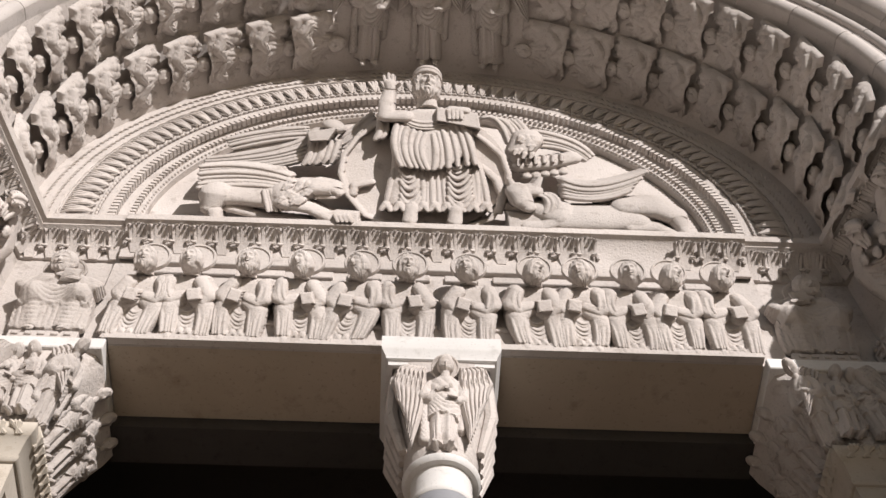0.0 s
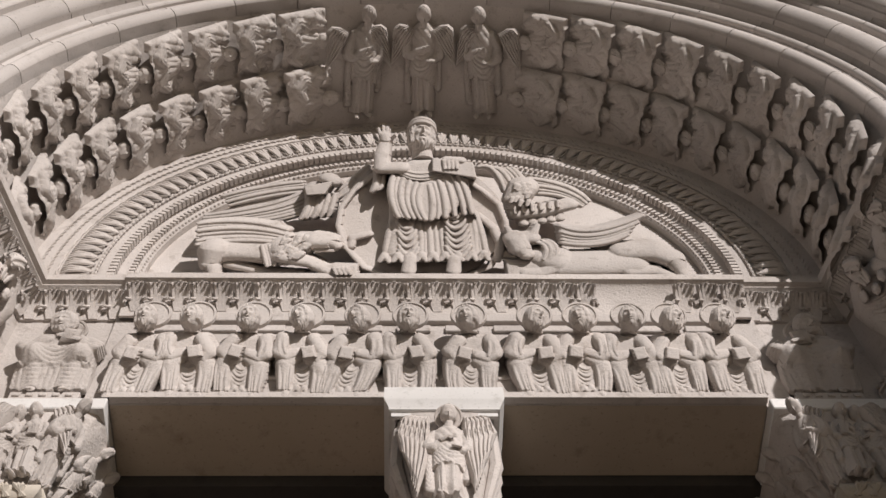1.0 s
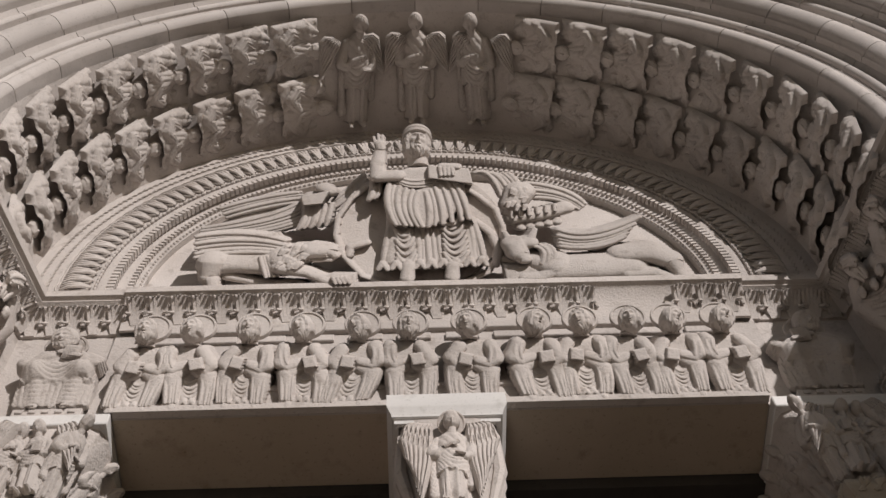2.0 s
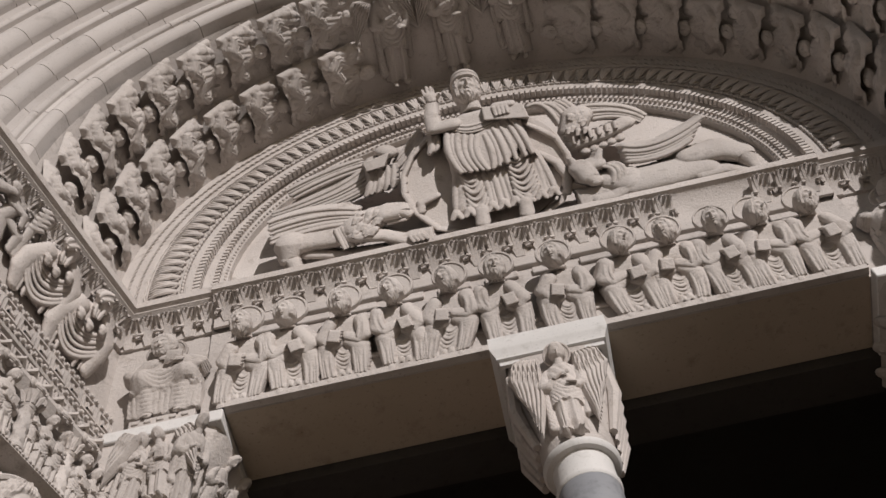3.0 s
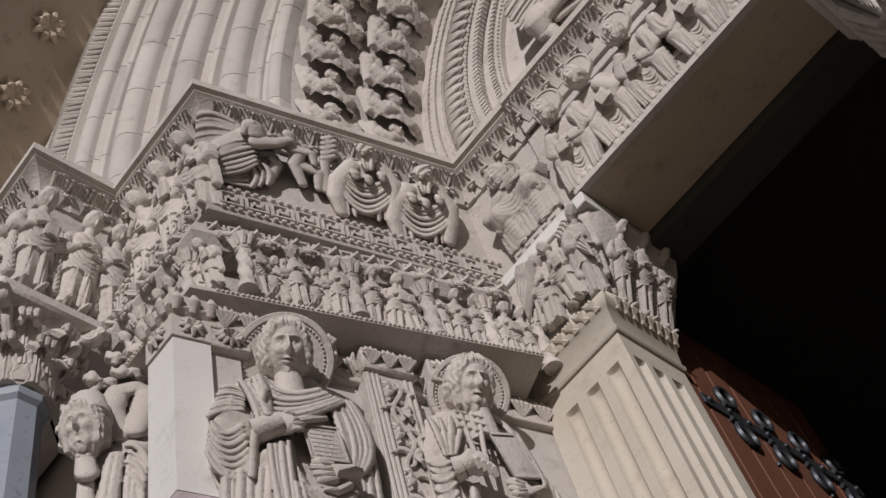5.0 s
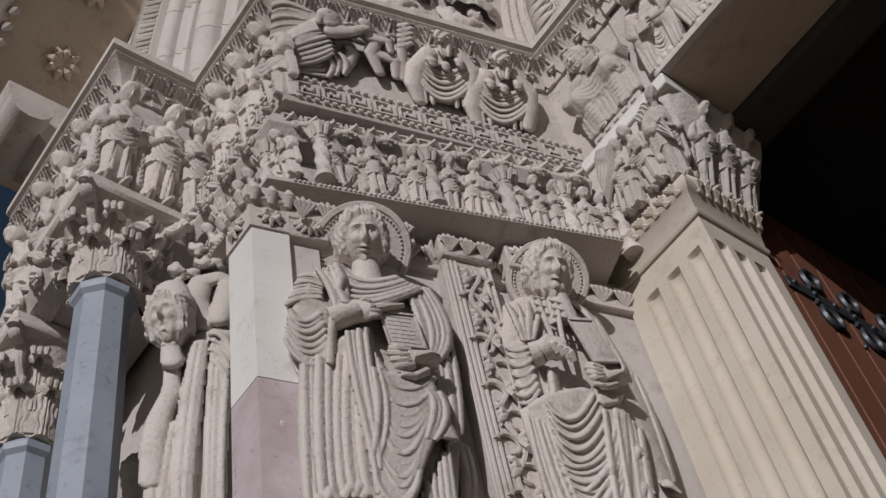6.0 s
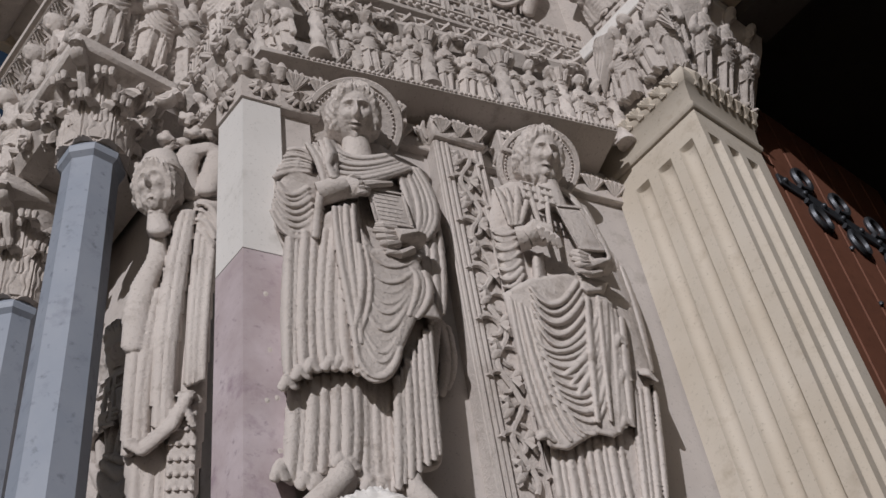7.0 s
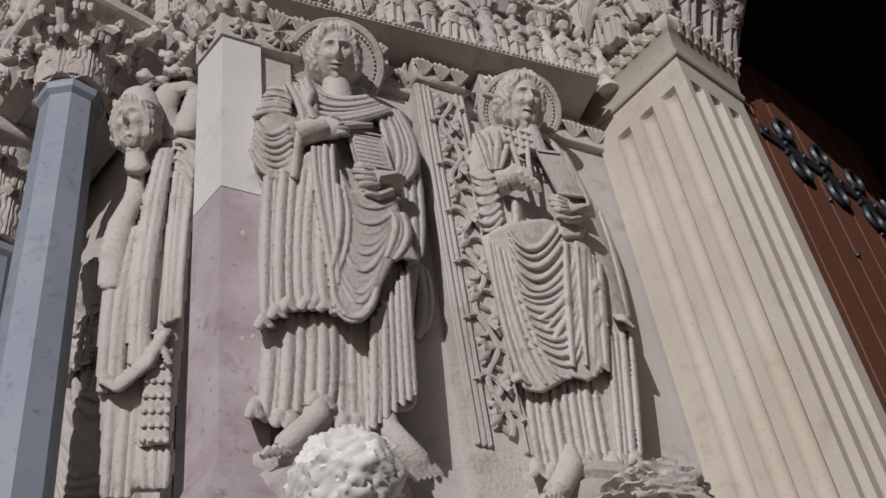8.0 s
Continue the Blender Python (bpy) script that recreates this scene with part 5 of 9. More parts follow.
    for sx in (-1, 1):
        a.tube([Q(sx * 0.10, -0.08, 0.06), Q(sx * 0.105, -0.17, 0.055), Q(sx * 0.125, -0.26, 0.035), Q(sx * 0.13, -0.30, 0.025)], [0.062 * s, 0.058 * s, 0.048 * s, 0.026 * s], 12 if fine else 7, 0.8)
    a.tube([Q(-0.12, -0.21, 1.20), Q(-0.02, -0.25, 1.245)], [0.046 * s, 0.038 * s], 10)
    hand(a, Q(0.0, -0.255, 1.25), (1, -0.1, 0.05), 0.105 * s, (0, -1, 0))
    hand(a, Q(0.17, -0.235, 1.03), (-1, -0.15, 0.12), 0.115 * s, (0, -0.6, 0.8))
    if tome:
        book(a, Q(0.10, -0.225, 1.17), 0.19 * s, 0.27 * s, 0.07 * s, 0.05, 0.10)
    if keys:
        for dx in (0.0, 0.075):
            a.tube([Q(-0.03 + dx, -0.26, 1.2), Q(-0.045 + dx, -0.25, 1.50)], 0.014 * s, 6)
            for dz in (0.0, 0.06):
                a.box(-0.05 * s, 0.05 * s, -0.014 * s, 0.014 * s, -0.012 * s, 0.012 * s, 0, Matrix.Translation(Q(-0.045 + dx, -0.25, 1.43 + dz)))
            a.box(-0.012 * s, 0.012 * s, -0.014 * s, 0.014 * s, -0.045 * s, 0.045 * s, 0, Matrix.Translation(Q(-0.09 + dx * 1.9, -0.25, 1.46)))
    a.tube([Q(0, -0.09, 1.60), Q(0, -0.13, 1.75)], [0.08 * s, 0.068 * s], 14)
    saint_head(a, Q(0.0, -0.15, 1.845), 0.148 * s, beard, yaw, 0.62, (72, 64) if fine else (26, 22), glory)
    if mitre:
        a.tube([Q(0, -0.14, 1.9), Q(0, -0.14, 2.02), Q(0, -0.14, 2.14)], [0.13 * s, 0.125 * s, 0.015 * s], 16)
        a.tube([Q(0.28, -0.2, 0.1), Q(0.28, -0.2, 1.75)], 0.02 * s, 8)
    return a


def angel_bust(seed=1, beard=0.0):
    """A half-length angel between folded wings, about 0.41 wide and 0.34 high, its back at y = 0."""
    a = Acc()
    rng = random.Random(seed)
    p = [rng.uniform(0, 6.28) for _ in range(4)]
    R = Relief(-0.21, 0.21, -0.18, 0.18, 0.0062)
    X, Z = R.X, R.Z
    R.sheet([(-0.2, -0.17), (0.2, -0.17), (0.2, 0.17), (-0.2, 0.17)], 0.02, 0.006 * ridge(40 * (Z + 0.6 * np.abs(X)) + p[2]), 0.035, 0.03)
    for sx in (-1, 1):
        wv = 0.012 * ridge(34 * (Z - 0.9 * sx * X) + p[0]) * (np.abs(X) > 0.09) + 0.006 * ridge(60 * (sx * X + 0.4 * Z))
        l, r = ([0.02, 0.04, 0.06, 0.05], [0.12, 0.195, 0.205, 0.13])
        if sx < 0:
            l, r = [-v for v in r], [-v for v in l]
        R.cloth([-0.12, -0.04, 0.08, 0.165], l, r, [0.05, 0.085, 0.095, 0.06], wv, 0.0, None, 4.0)
    fold = lambda T, q, r: 0.008 * ridge(7 * q + 4 * T + p[1])
    R.limb([(0, -0.14), (0, -0.04), (0, 0.05)], [0.10, 0.085, 0.07], [0.03, 0.055, 0.06], 0.9, fold)
    for sx in (-1, 1):
        R.limb([(sx * 0.065, 0.03), (sx * 0.125, -0.045), (sx * 0.085, -0.105), (sx * 0.02, -0.07)], [0.042, 0.047, 0.043, 0.026], [0.05, 0.075, 0.10, 0.125], 0.9, fold)
        R.limb([(sx * 0.04, -0.15), (sx * 0.12, -0.15), (sx * 0.17, -0.125)], [0.035, 0.035, 0.025], [0.05, 0.045, 0.03], 0.9, fold)
    R.into(a)
    hand(a, (0.012, -0.15, -0.055), (-0.2, -0.1, 1), 0.036, (0, -1, 0))
    a.tube([(0, -0.10, 0.04), (0, -0.125, 0.09)], [0.036, 0.03], 8)
    head(a, (0.0, -0.14, 0.11), 0.054, beard, 1.3, rng.uniform(-0.6, 0.6), 0.3, (30, 26))
    return a


# ---- doorway: fluted pilasters, capitals, trumeau ----
def fluted(a, x0, x1, y0, y1, top):
    """A square shaft with three flutes on its front and three on the side towards the door."""
    def outline(k):
        pts = []
        for f in (0.27, 0.54, 0.80):
            c, w = x0 + f * (x1 - x0), 0.040
            for t in np.linspace(0, math.pi, 9):
                pts.append((c - w * math.cos(t), y0 + k * 0.042 * math.sin(t)))
        pts.append((x1, y0))
        for f in (0.17, 0.45, 0.73):
            c, w = y0 + f * (y1 - y0), 0.040
            for t in np.linspace(0, math.pi, 9):
                pts.append((x1 - k * 0.04 * math.sin(t), c - w * math.cos(t)))
        return pts + [(x1, y1), (x0, y1), (x0, y0)]
    rows = [[(*p, z) for p in outline(k)] for z, k in ((0, 1), (5.72, 1), (5.745, 0.9), (5.765, 0.65), (5.78, 0.0), (top, 0))]
    a.grid(rows)


def door_pilaster(sign):
    e = empty("door_pilaster", (0, 0, 0), "cream limestone fluted pilaster beside the doorway", "pilaster", "door pilasters")
    flip = (lambda q: q) if sign < 0 else mirror_x
    a = Acc()
    fluted(a, -2.33, -1.83, 0.08, 0.52, 5.93)
    obj("shaft", flip(a), CREAM, e, smooth=30)
    obj("white_strip", flip(Acc().box(-2.52, -2.332, 0.10, 0.5, 0, 5.95, 0.004)), WHITE, e, smooth=20, label="white marble strip")
    a = Acc()
    run(a, [(-2.40, 0.08), (-1.83, 0.08), (-1.83, 0.52)], [(-0.1, 5.92), (0.012, 5.92), (0.02, 5.93), (0.02, 5.945), (0.008, 5.955), (0.02, 6.06), (0.035, 6.075), (-0.1, 6.08)])
    obj("necking", flip(a), CREAM, e)
    a = Acc()
    path = [(-2.40, 0.08), (-1.83, 0.08), (-1.83, 0.52)]
    run(a, path, [(-0.1, 6.07), (0.03, 6.075), (0.05, 6.095), (0.056, 6.12), (0.048, 6.15), (0.02, 6.17), (-0.1, 6.17)])
    for (p, q), n in (((path[0], path[1]), 8), ((path[1], path[2]), 8)):
        for k in range(n):
            f = (k + 0.5) / n
            x, y = p[0] + f * (q[0] - p[0]), p[1] + f * (q[1] - p[1])
            ox, oy = (0, -1) if p[1] == q[1] else (1, 0)
            for g in (-1, 0, 1):
                a.tube([(x + ox * 0.035 - oy * (0.02 + 0.012 * g), y + oy * 0.035 + ox * (0.02 + 0.012 * g), 6.08), (x + ox * 0.062 + oy * 0.014 * g, y + oy * 0.062 - ox * 0.014 * g, 6.12), (x + ox * 0.045 + oy * (0.02 + 0.02 * g), y + oy * 0.045 - ox * (0.02 + 0.02 * g), 6.165)], [0.009, 0.014, 0.006], 7)
    obj("leaf_roll", flip(a), CREAM, e, label="weathered roll of carved leaves")
    return e


def figure_capital(sign):
    e = empty("figure_capital", (0, 0, 0), "limestone capital crowded with small carved figures", "capital", "figure capitals")
    flip = (lambda q: q) if sign < 0 else mirror_x
    a = Acc()
    rows = []
    for z, xl, xr, y in ((6.17, -2.38, -1.84, 0.07), (6.3, -2.38, -1.80, 0.055), (6.45, -2.38, -1.72, 0.03), (6.58, -2.38, -1.64, 0.0), (6.66, -2.38, -1.61, -0.01)):
        r = 0.09
        rows.append([(xl, y, z), (xr - r, y, z), (xr - 0.3 * r, y + 0.3 * r, z), (xr, y + r, z), (xr, 0.62, z), (xl, 0.62, z)])
    a.grid(rows)
    obj("bell", flip(a), LIME, e)
    obj("abacus", flip(Acc().box(-2.38, -1.605, -0.03, 0.6, 6.66, 6.745, 0.006)), WHITE, e, label="smooth pale abacus")
    a = Acc()
    for k, (x, y, z, rz, h, sd) in enumerate(((-2.26, 0.04, 6.18, 0.1, 0.47, 3), (-2.06, 0.04, 6.19, 0.2, 0.47, 4), (-1.89, 0.04, 6.19, -0.2, 0.48, 9), (-1.83, 0.11, 6.19, 0.75, 0.47, 5), (-1.83, 0.24, 6.19, 1.5, 0.46, 6), (-1.83, 0.38, 6.19, 1.57, 0.47, 7), (-1.83, 0.52, 6.19, 1.6, 0.46, 8))):
        b = flatter(standing_saint(h, sd, 0.6 * (k % 2), 0.12 if k == 1 else -0.03, glory=k == 0, tome=k % 2 == 0), 1.0, 0.08 if k < 3 else 0.42)
        a.add(b.v, b.f, Matrix.Translation((x, y, z)) @ Matrix.Rotation(rz, 4, "Z"))
    wing(a, (-1.99, -0.03, 6.64), (-2.16, -0.02, 6.34), 0.13, side=1, feathers=5)
    wing(a, (-1.84, -0.02, 6.64), (-1.72, -0.0, 6.34), 0.13, side=-1, feathers=5)
    obj("carving", flip(a), LIME, e)
    return e


for sg in (-1, 1):
    door_pilaster(sg)
    figure_capital(sg)

tru = empty("trumeau", (0.012, 0.1, 0), "grey marble central column with a carved angel capital", "column")
ct = np.linspace(0, 2 * np.pi, 40, endpoint=False)
circ = lambda r, z, x=0.012, y=0.1: [(x + r * math.cos(q), y + r * math.sin(q), z) for q in ct]
def on(e, acc):
    """Moves world points into the frame of an Empty that only stands somewhere."""
    o = Acc()
    return o.add(np.array(acc.v) - np.array(e.location), acc.f)
a = Acc()
a.grid([circ(r, z) for r, z in ((0.155, 0), (0.152, 2.0), (0.146, 4.0), (0.138, 5.6), (0.136, 5.70))])
obj("shaft", on(tru, a), SHAFT, tru, label="polished grey marble shaft")
a = Acc()
a.grid([circ(r, z) for r, z in ((0.137, 5.69), (0.143, 5.70), (0.143, 5.715), (0.134, 5.725), (0.132, 5.83), (0.135, 5.85), (0.16, 5.852), (0.172, 5.868), (0.172, 5.885), (0.158, 5.90), (0.12, 5.905))])
obj("necking", on(tru, a), WHITE, tru, label="white marble necking ring")
a = Acc()
sq = lambda w, d, z: [(0.012 + w * np.sign(math.cos(q)) * abs(math.cos(q)) ** 0.35, 0.17 + d * np.sign(math.sin(q)) * abs(math.sin(q)) ** 0.35, z) for q in ct]
mixr = lambda f, z, w, d: [tuple((1 - f) * np.array(p) + f * np.array(s)) for p, s in zip(circ(0.155, z), sq(w, d, z))]
a.grid([mixr(f, z, w, d) for f, z, w, d in ((0, 5.90, 0.2, 0.2), (0.25, 6.0, 0.2, 0.2), (0.55, 6.15, 0.215, 0.215), (0.85, 6.32, 0.225, 0.225), (1, 6.48, 0.23, 0.23), (1, 6.57, 0.235, 0.235))])
obj("bell", on(tru, a), LIME, tru)
a = Acc()
run(a, [(-0.24, 0.45), (-0.24, -0.06), (0.264, -0.06), (0.264, 0.45)], [(-0.02, 6.545), (0.0, 6.545), (0.0, 6.58), (0.012, 6.585), (0.012, 6.60), (0.03, 6.635), (0.035, 6.65), (0.035, 6.74), (-0.2, 6.742)])
a.add([(-0.25, -0.07, 6.575), (0.27, -0.07, 6.575), (0.27, 0.45, 6.575), (-0.25, 0.45, 6.575)], [(3, 2, 1, 0)])
obj("abacus", on(tru, a), WHITE, tru, label="moulded pale stone abacus")
a = Acc()
b = flatter(standing_saint(0.60, 11, 0.0, 0.03, glory=True, tome=False), 0.9, 0.08)
a.add(b.v, b.f, Matrix.Translation((0.01, -0.035, 5.91)))
wing(a, (-0.06, -0.08, 6.50), (-0.12, -0.07, 5.96), 0.17, side=1)
wing(a, (0.09, -0.08, 6.50), (0.13, -0.07, 5.98), 0.17, side=-1)
for sx in (-1, 1):
    for k in range(5):
        a.tube([(0.012 + sx * 0.215, 0.0 + 0.08 * k, 6.5), (0.012 + sx * 0.225, 0.02 + 0.08 * k, 6.25), (0.012 + sx * 0.17, 0.03 + 0.06 * k, 6.0)], [0.03, 0.035, 0.02], 8)
obj("carved_angel", on(tru, a), LIME, tru, label="carved angel with spread wings")

# ---- doors: open leaves with iron straps ----
def door_leaf(sign, name):
    e = empty(name, (0, 0, 0), "red-brown wooden church door standing open, with iron straps", "door", kind="structure")
    flip = (lambda q: q) if sign < 0 else mirror_x
    a = Acc()
    for k in range(7):
        a.box(-1.93, -1.885, 0.53 + 0.19 * k, 0.713 + 0.19 * k, 0.05, 6.6, 0.006)
    obj("boards", flip(a), WOOD, e, smooth=0)
    a = Acc()
    for z in (1.2, 2.7, 4.3, 5.9):
        a.box(-1.883, -1.868, 0.68, 1.9, z - 0.035, z + 0.035, 0.004)
        for k in range(4):
            y0 = 0.85 + 0.28 * k
            for up in (-1, 1):
                sp = [(-1.872, y0 + 0.13 * math.sin(t) * (1 - t / 7.5) + 0.08 * t / 6, z + up * (0.05 + 0.12 * (1 - math.cos(t)) * (1 - t / 8))) for t in np.linspace(0, 5.2, 22)]
                a.tube(sp, 0.016, 6, 1.0, None, (1, 0, 0))
        for k in range(9):
            a.ball((-1.866, 0.72 + 0.14 * k, z), 0.016, 8, 6)
    for y in (1.1, 1.5, 1.8):
        for k in range(14):
            a.ball((-1.882, y, 1.0 + 0.36 * k), 0.014, 8, 5)
    obj("iron_straps", flip(a), IRON, e, label="scrolled dark iron hinge straps")
door_leaf(-1, "door_1")
door_leaf(1, "door_2")

# ---- statue walls: marble corner strips, middle pilasters, saints ----
def corner_strip(sign):
    e = empty("corner_strip", (0, 0, 0), "pier corner faced with white marble over pink breccia", "pier", "pier corners")
    flip = (lambda q: q) if sign < 0 else mirror_x
    A, B = np.array(jamb(1.58, 0.03, 0)[:2]), np.array(jamb(1.73, 0.03, 0)[:2])
    C = B + (-0.17, 0.0)
    back = [(-2.87, -1.2), (A[0] - 0.12, A[1] + 0.05)]
    def prism(z0, z1, cut=0.0, slope=0.0):
        q = Acc()
        poly = [A, B, C, *map(np.array, back)]
        q.grid([[(*p, z + (slope if i in (0, 1) else 0)) for i, p in enumerate(poly)] for z in (z0, z1)])
        return q
    obj("white_slab", flip(prism(4.83, 5.68)), WHITE, e, smooth=20, label="white marble facing slab")
    obj("pink_slab", flip(prism(3.72, 4.825)), PINK, e, smooth=20, label="speckled pink breccia slab")
    a = Acc()
    run(a, [tuple(C), tuple(B), tuple(A)], [(-0.05, 3.5), (0.06, 3.5), (0.06, 3.58), (0.04, 3.60), (0.03, 3.66), (0.012, 3.69), (0.0, 3.72), (-0.05, 3.73)])
    obj("base", flip(a), PINK, e)
    a = Acc()
    run(a, [tuple(C), tuple(B), tuple(A)], [(-0.05, 5.68), (0.01, 5.685), (0.012, 5.82), (0.04, 5.84), (0.03, 5.93), (-0.05, 5.94)])
    for (px, py), rz in ((tuple((A + B) / 2), radians(75)), (tuple((B + C) / 2), 0.0)):
        m = Matrix.Translation((px, py, 5.75)) @ Matrix.Rotation(rz, 4, "Z")
        for k in range(8):
            t = k * math.pi / 4
            a.tube([(0, -0.012, 0), (0.03 * math.cos(t), -0.03, 0.03 * math.sin(t)), (0.055 * math.cos(t), -0.015, 0.055 * math.sin(t))], [0.008, 0.014, 0.006], 6, 0.7, m)
        for k in range(3):
            x = -0.07 + 0.07 * k
            a.tube([(x, -0.03, 0.075), (x, -0.055, 0.12), (x, -0.05, 0.165)], [0.016, 0.026, 0.010], 8, 0.5, m)
    obj("capital", flip(a), LIME, e, label="small capital carved with a rosette")
    q = Acc()
    p0, p1 = jamb(1.45, 0.0, 0), jamb(1.58, 0.0, 0)
    p2, p3 = jamb(1.58, -0.25, 0), jamb(1.45, -0.25, 0)
    q.grid([[(*p[:2], z) for p in (p0, p1, p2, p3)] for z in (3.3, 5.74)])
    obj("inner_strip", flip(q), SMOOTH, e, smooth=20)
    return e


def vine_pilaster(sign):
    e = empty("vine_pilaster", (0, 0, 0), "narrow limestone pilaster carved with a curling vine", "pilaster", "vine pilasters")
    flip = (lambda q: q) if sign < 0 else mirror_x
    m = Matrix.Translation(jamb(0.80, 0.0, 0)) @ SPLAY
    a = Acc()
    a.box(-0.11, 0.11, 0.0, 0.25, 3.72, 5.80, 0.006, m)
    for x in (-0.1, -0.078, -0.058, 0.07, 0.095):
        a.box(x - 0.008, x + 0.008, -0.016, 0.004, 3.95, 5.78, 0.004, m)
    obj("shaft", flip(a), LIME, e)
    a = Acc()
    zs = np.linspace(4.0, 5.75, 120)
    a.tube([(0.005 + 0.03 * math.sin(q * 19), -0.012, q) for q in zs], 0.011, 6, 1, m)
    for k in range(13):
        z = 4.02 + 0.133 * k
        sx = 1 if k % 2 else -1
        a.tube([(0.005 + sx * (-0.03 + 0.045 * math.sin(t)), -0.006 - 0.002 * t, z + 0.045 * (1 - math.cos(t))) for t in np.linspace(0, 4.6, 14)], [0.010] * 13 + [0.016], 6, 1, m)
        for d in (-1, 0, 1):
            a.tube([(0.005 + sx * 0.01, -0.02, z + 0.06), (0.005 + sx * 0.035, -0.03, z + 0.06 + 0.03 * d), (0.005 + sx * 0.05, -0.016, z + 0.06 + 0.05 * d)], [0.008, 0.016, 0.006], 6, 0.5, m)
    obj("vine", flip(a), LIME, e, label="curling carved vine")
    a = Acc()
    a.box(-0.12, 0.12, -0.03, 0.2, 5.80, 5.93, 0.01, m)
    for k in range(3):
        for d in (-2, -1, 0, 1, 2):
            x = -0.08 + 0.08 * k
            a.tube([(x, -0.03, 5.82), (x + 0.016 * d, -0.055, 5.87), (x + 0.024 * d, -0.045, 5.915 - 0.006 * d * d)], [0.01, 0.015, 0.006], 6, 0.6, m)
    for k in range(2):
        for d in (-1, 0, 1):
            a.tube([(-0.12, 0.02 + 0.06 * k, 5.82), (-0.145, 0.02 + 0.06 * k + 0.012 * d, 5.87), (-0.14, 0.02 + 0.06 * k + 0.02 * d, 5.91)], [0.01, 0.015, 0.006], 6, 0.6, m)
    obj("capital", flip(a), LIME, e, label="palmette capital")
    a = Acc()
    run(a, [jamb(0.90, -0.02, 0)[:2], jamb(0.65, -0.02, 0)[:2]], [(0, 3.4), (0.05, 3.4), (0.05, 3.55), (0.03, 3.6), (0.035, 3.64), (0.01, 3.68), (0, 3.73)])
    obj("base", flip(a), LIME, e)
    return e


def palmettes(sign):
    """The carved band along the top of the niche wall, and the blocks that stand out over the statues."""
    flip = (lambda q: q) if sign < 0 else mirror_x

    def leaves(a, m, n, x0, x1, y):
        for k in range(n):
            x = x0 + (x1 - x0) * (k + 0.5) / n
            w = (x1 - x0) / n
            for d in (-2, -1, 0, 1, 2):
                a.tube([(x, y, 5.80), (x + 0.20 * w * d, y - 0.03, 5.86), (x + 0.26 * w * d, y - 0.018, 5.915 - 0.008 * d * d)], [0.009, 0.015, 0.006], 6, 0.6, m)

    a = Acc()
    m = Matrix.Translation(jamb(0.62, -0.075, 0)) @ SPLAY
    a.box(-0.85, 0.70, -0.035, 0.05, 5.77, 5.93, 0.006, m)
    leaves(a, m, 13, -0.82, 0.66, -0.03)
    obj("palmette_band", flip(a), LIME, kind="structure", label="band of carved palmettes at the head of the niches", category="frieze")
    for u0, u1, rose in ((1.585, 1.04, True), (0.62, 0.36, False)):
        e = empty("niche_cap", (0, 0, 0), "block carved with palmettes above a statue", "capital", "niche caps")
        m = Matrix.Translation(jamb(u0, 0.02, 0)) @ SPLAY
        w = u0 - u1
        obj("block", flip(Acc().box(0.0, w, -0.03, 0.12, 5.79, 5.93, 0.006, m)), LIME, e)
        n = round(w / 0.115)
        for k in range(n):
            a = Acc()
            leaves(a, m, 1, 0.01 + (w - 0.02) * k / n, 0.01 + (w - 0.02) * (k + 1) / n, -0.028)
            obj("palmette", flip(a), LIME, e)
        if rose:
            a = Acc()
            a.box(0.0, 0.17, -0.02, 0.1, 5.68, 5.79, 0.006, m)
            for k in range(12):
                t = k * math.pi / 6
                a.tube([(0.085 + 0.016 * math.cos(t), -0.02, 5.74 + 0.016 * math.sin(t)), (0.085 + 0.04 * math.cos(t), -0.04, 5.74 + 0.032 * math.sin(t)), (0.085 + 0.065 * math.cos(t), -0.024, 5.74 + 0.05 * math.sin(t))], [0.006, 0.013, 0.006], 6, 0.7, m)
            obj("rosette", flip(a), LIME, e)


saint_a, saint_b = jamb_saint(False), jamb_saint(True)
for sg in (-1, 1):
    corner_strip(sg)
    vine_pilaster(sg)
    palmettes(sg)
    fl = (lambda q: q) if sg < 0 else mirror_x
    for acc, lab in ((saint_a, "limestone statue of a beardless saint holding a book"), (saint_b, "limestone statue of a bearded saint with keys and book")):
        obj("saint_statue", fl(acc), LIME, label=lab, category="statue", group="jamb statues")
    # sills under the feet and the broken white stone
    a = Acc()
    for u in (1.40, 0.50):
        m = np.array(place(u, -0.2, 3.5 if u > 1 else 3.62))
        s = np.linspace(math.pi, 2 * math.pi, 25)
        a.grid([[(r * math.cos(q), 0.05 + 1.15 * r * math.sin(q), z) for q in s] + [(r, 0.06, z), (-r, 0.06, z)] for r, z in ((0.27, -0.2), (0.30, 0.05), (0.34, 0.12), (0.345, 0.17), (0.32, 0.2), (0.335, 0.22), (0.335, 0.255), (0.3, 0.26))], m=m)
    obj("statue_sill", fl(a), LIME, label="rounded moulded sills beneath the jamb statues", category="sill", kind="structure")

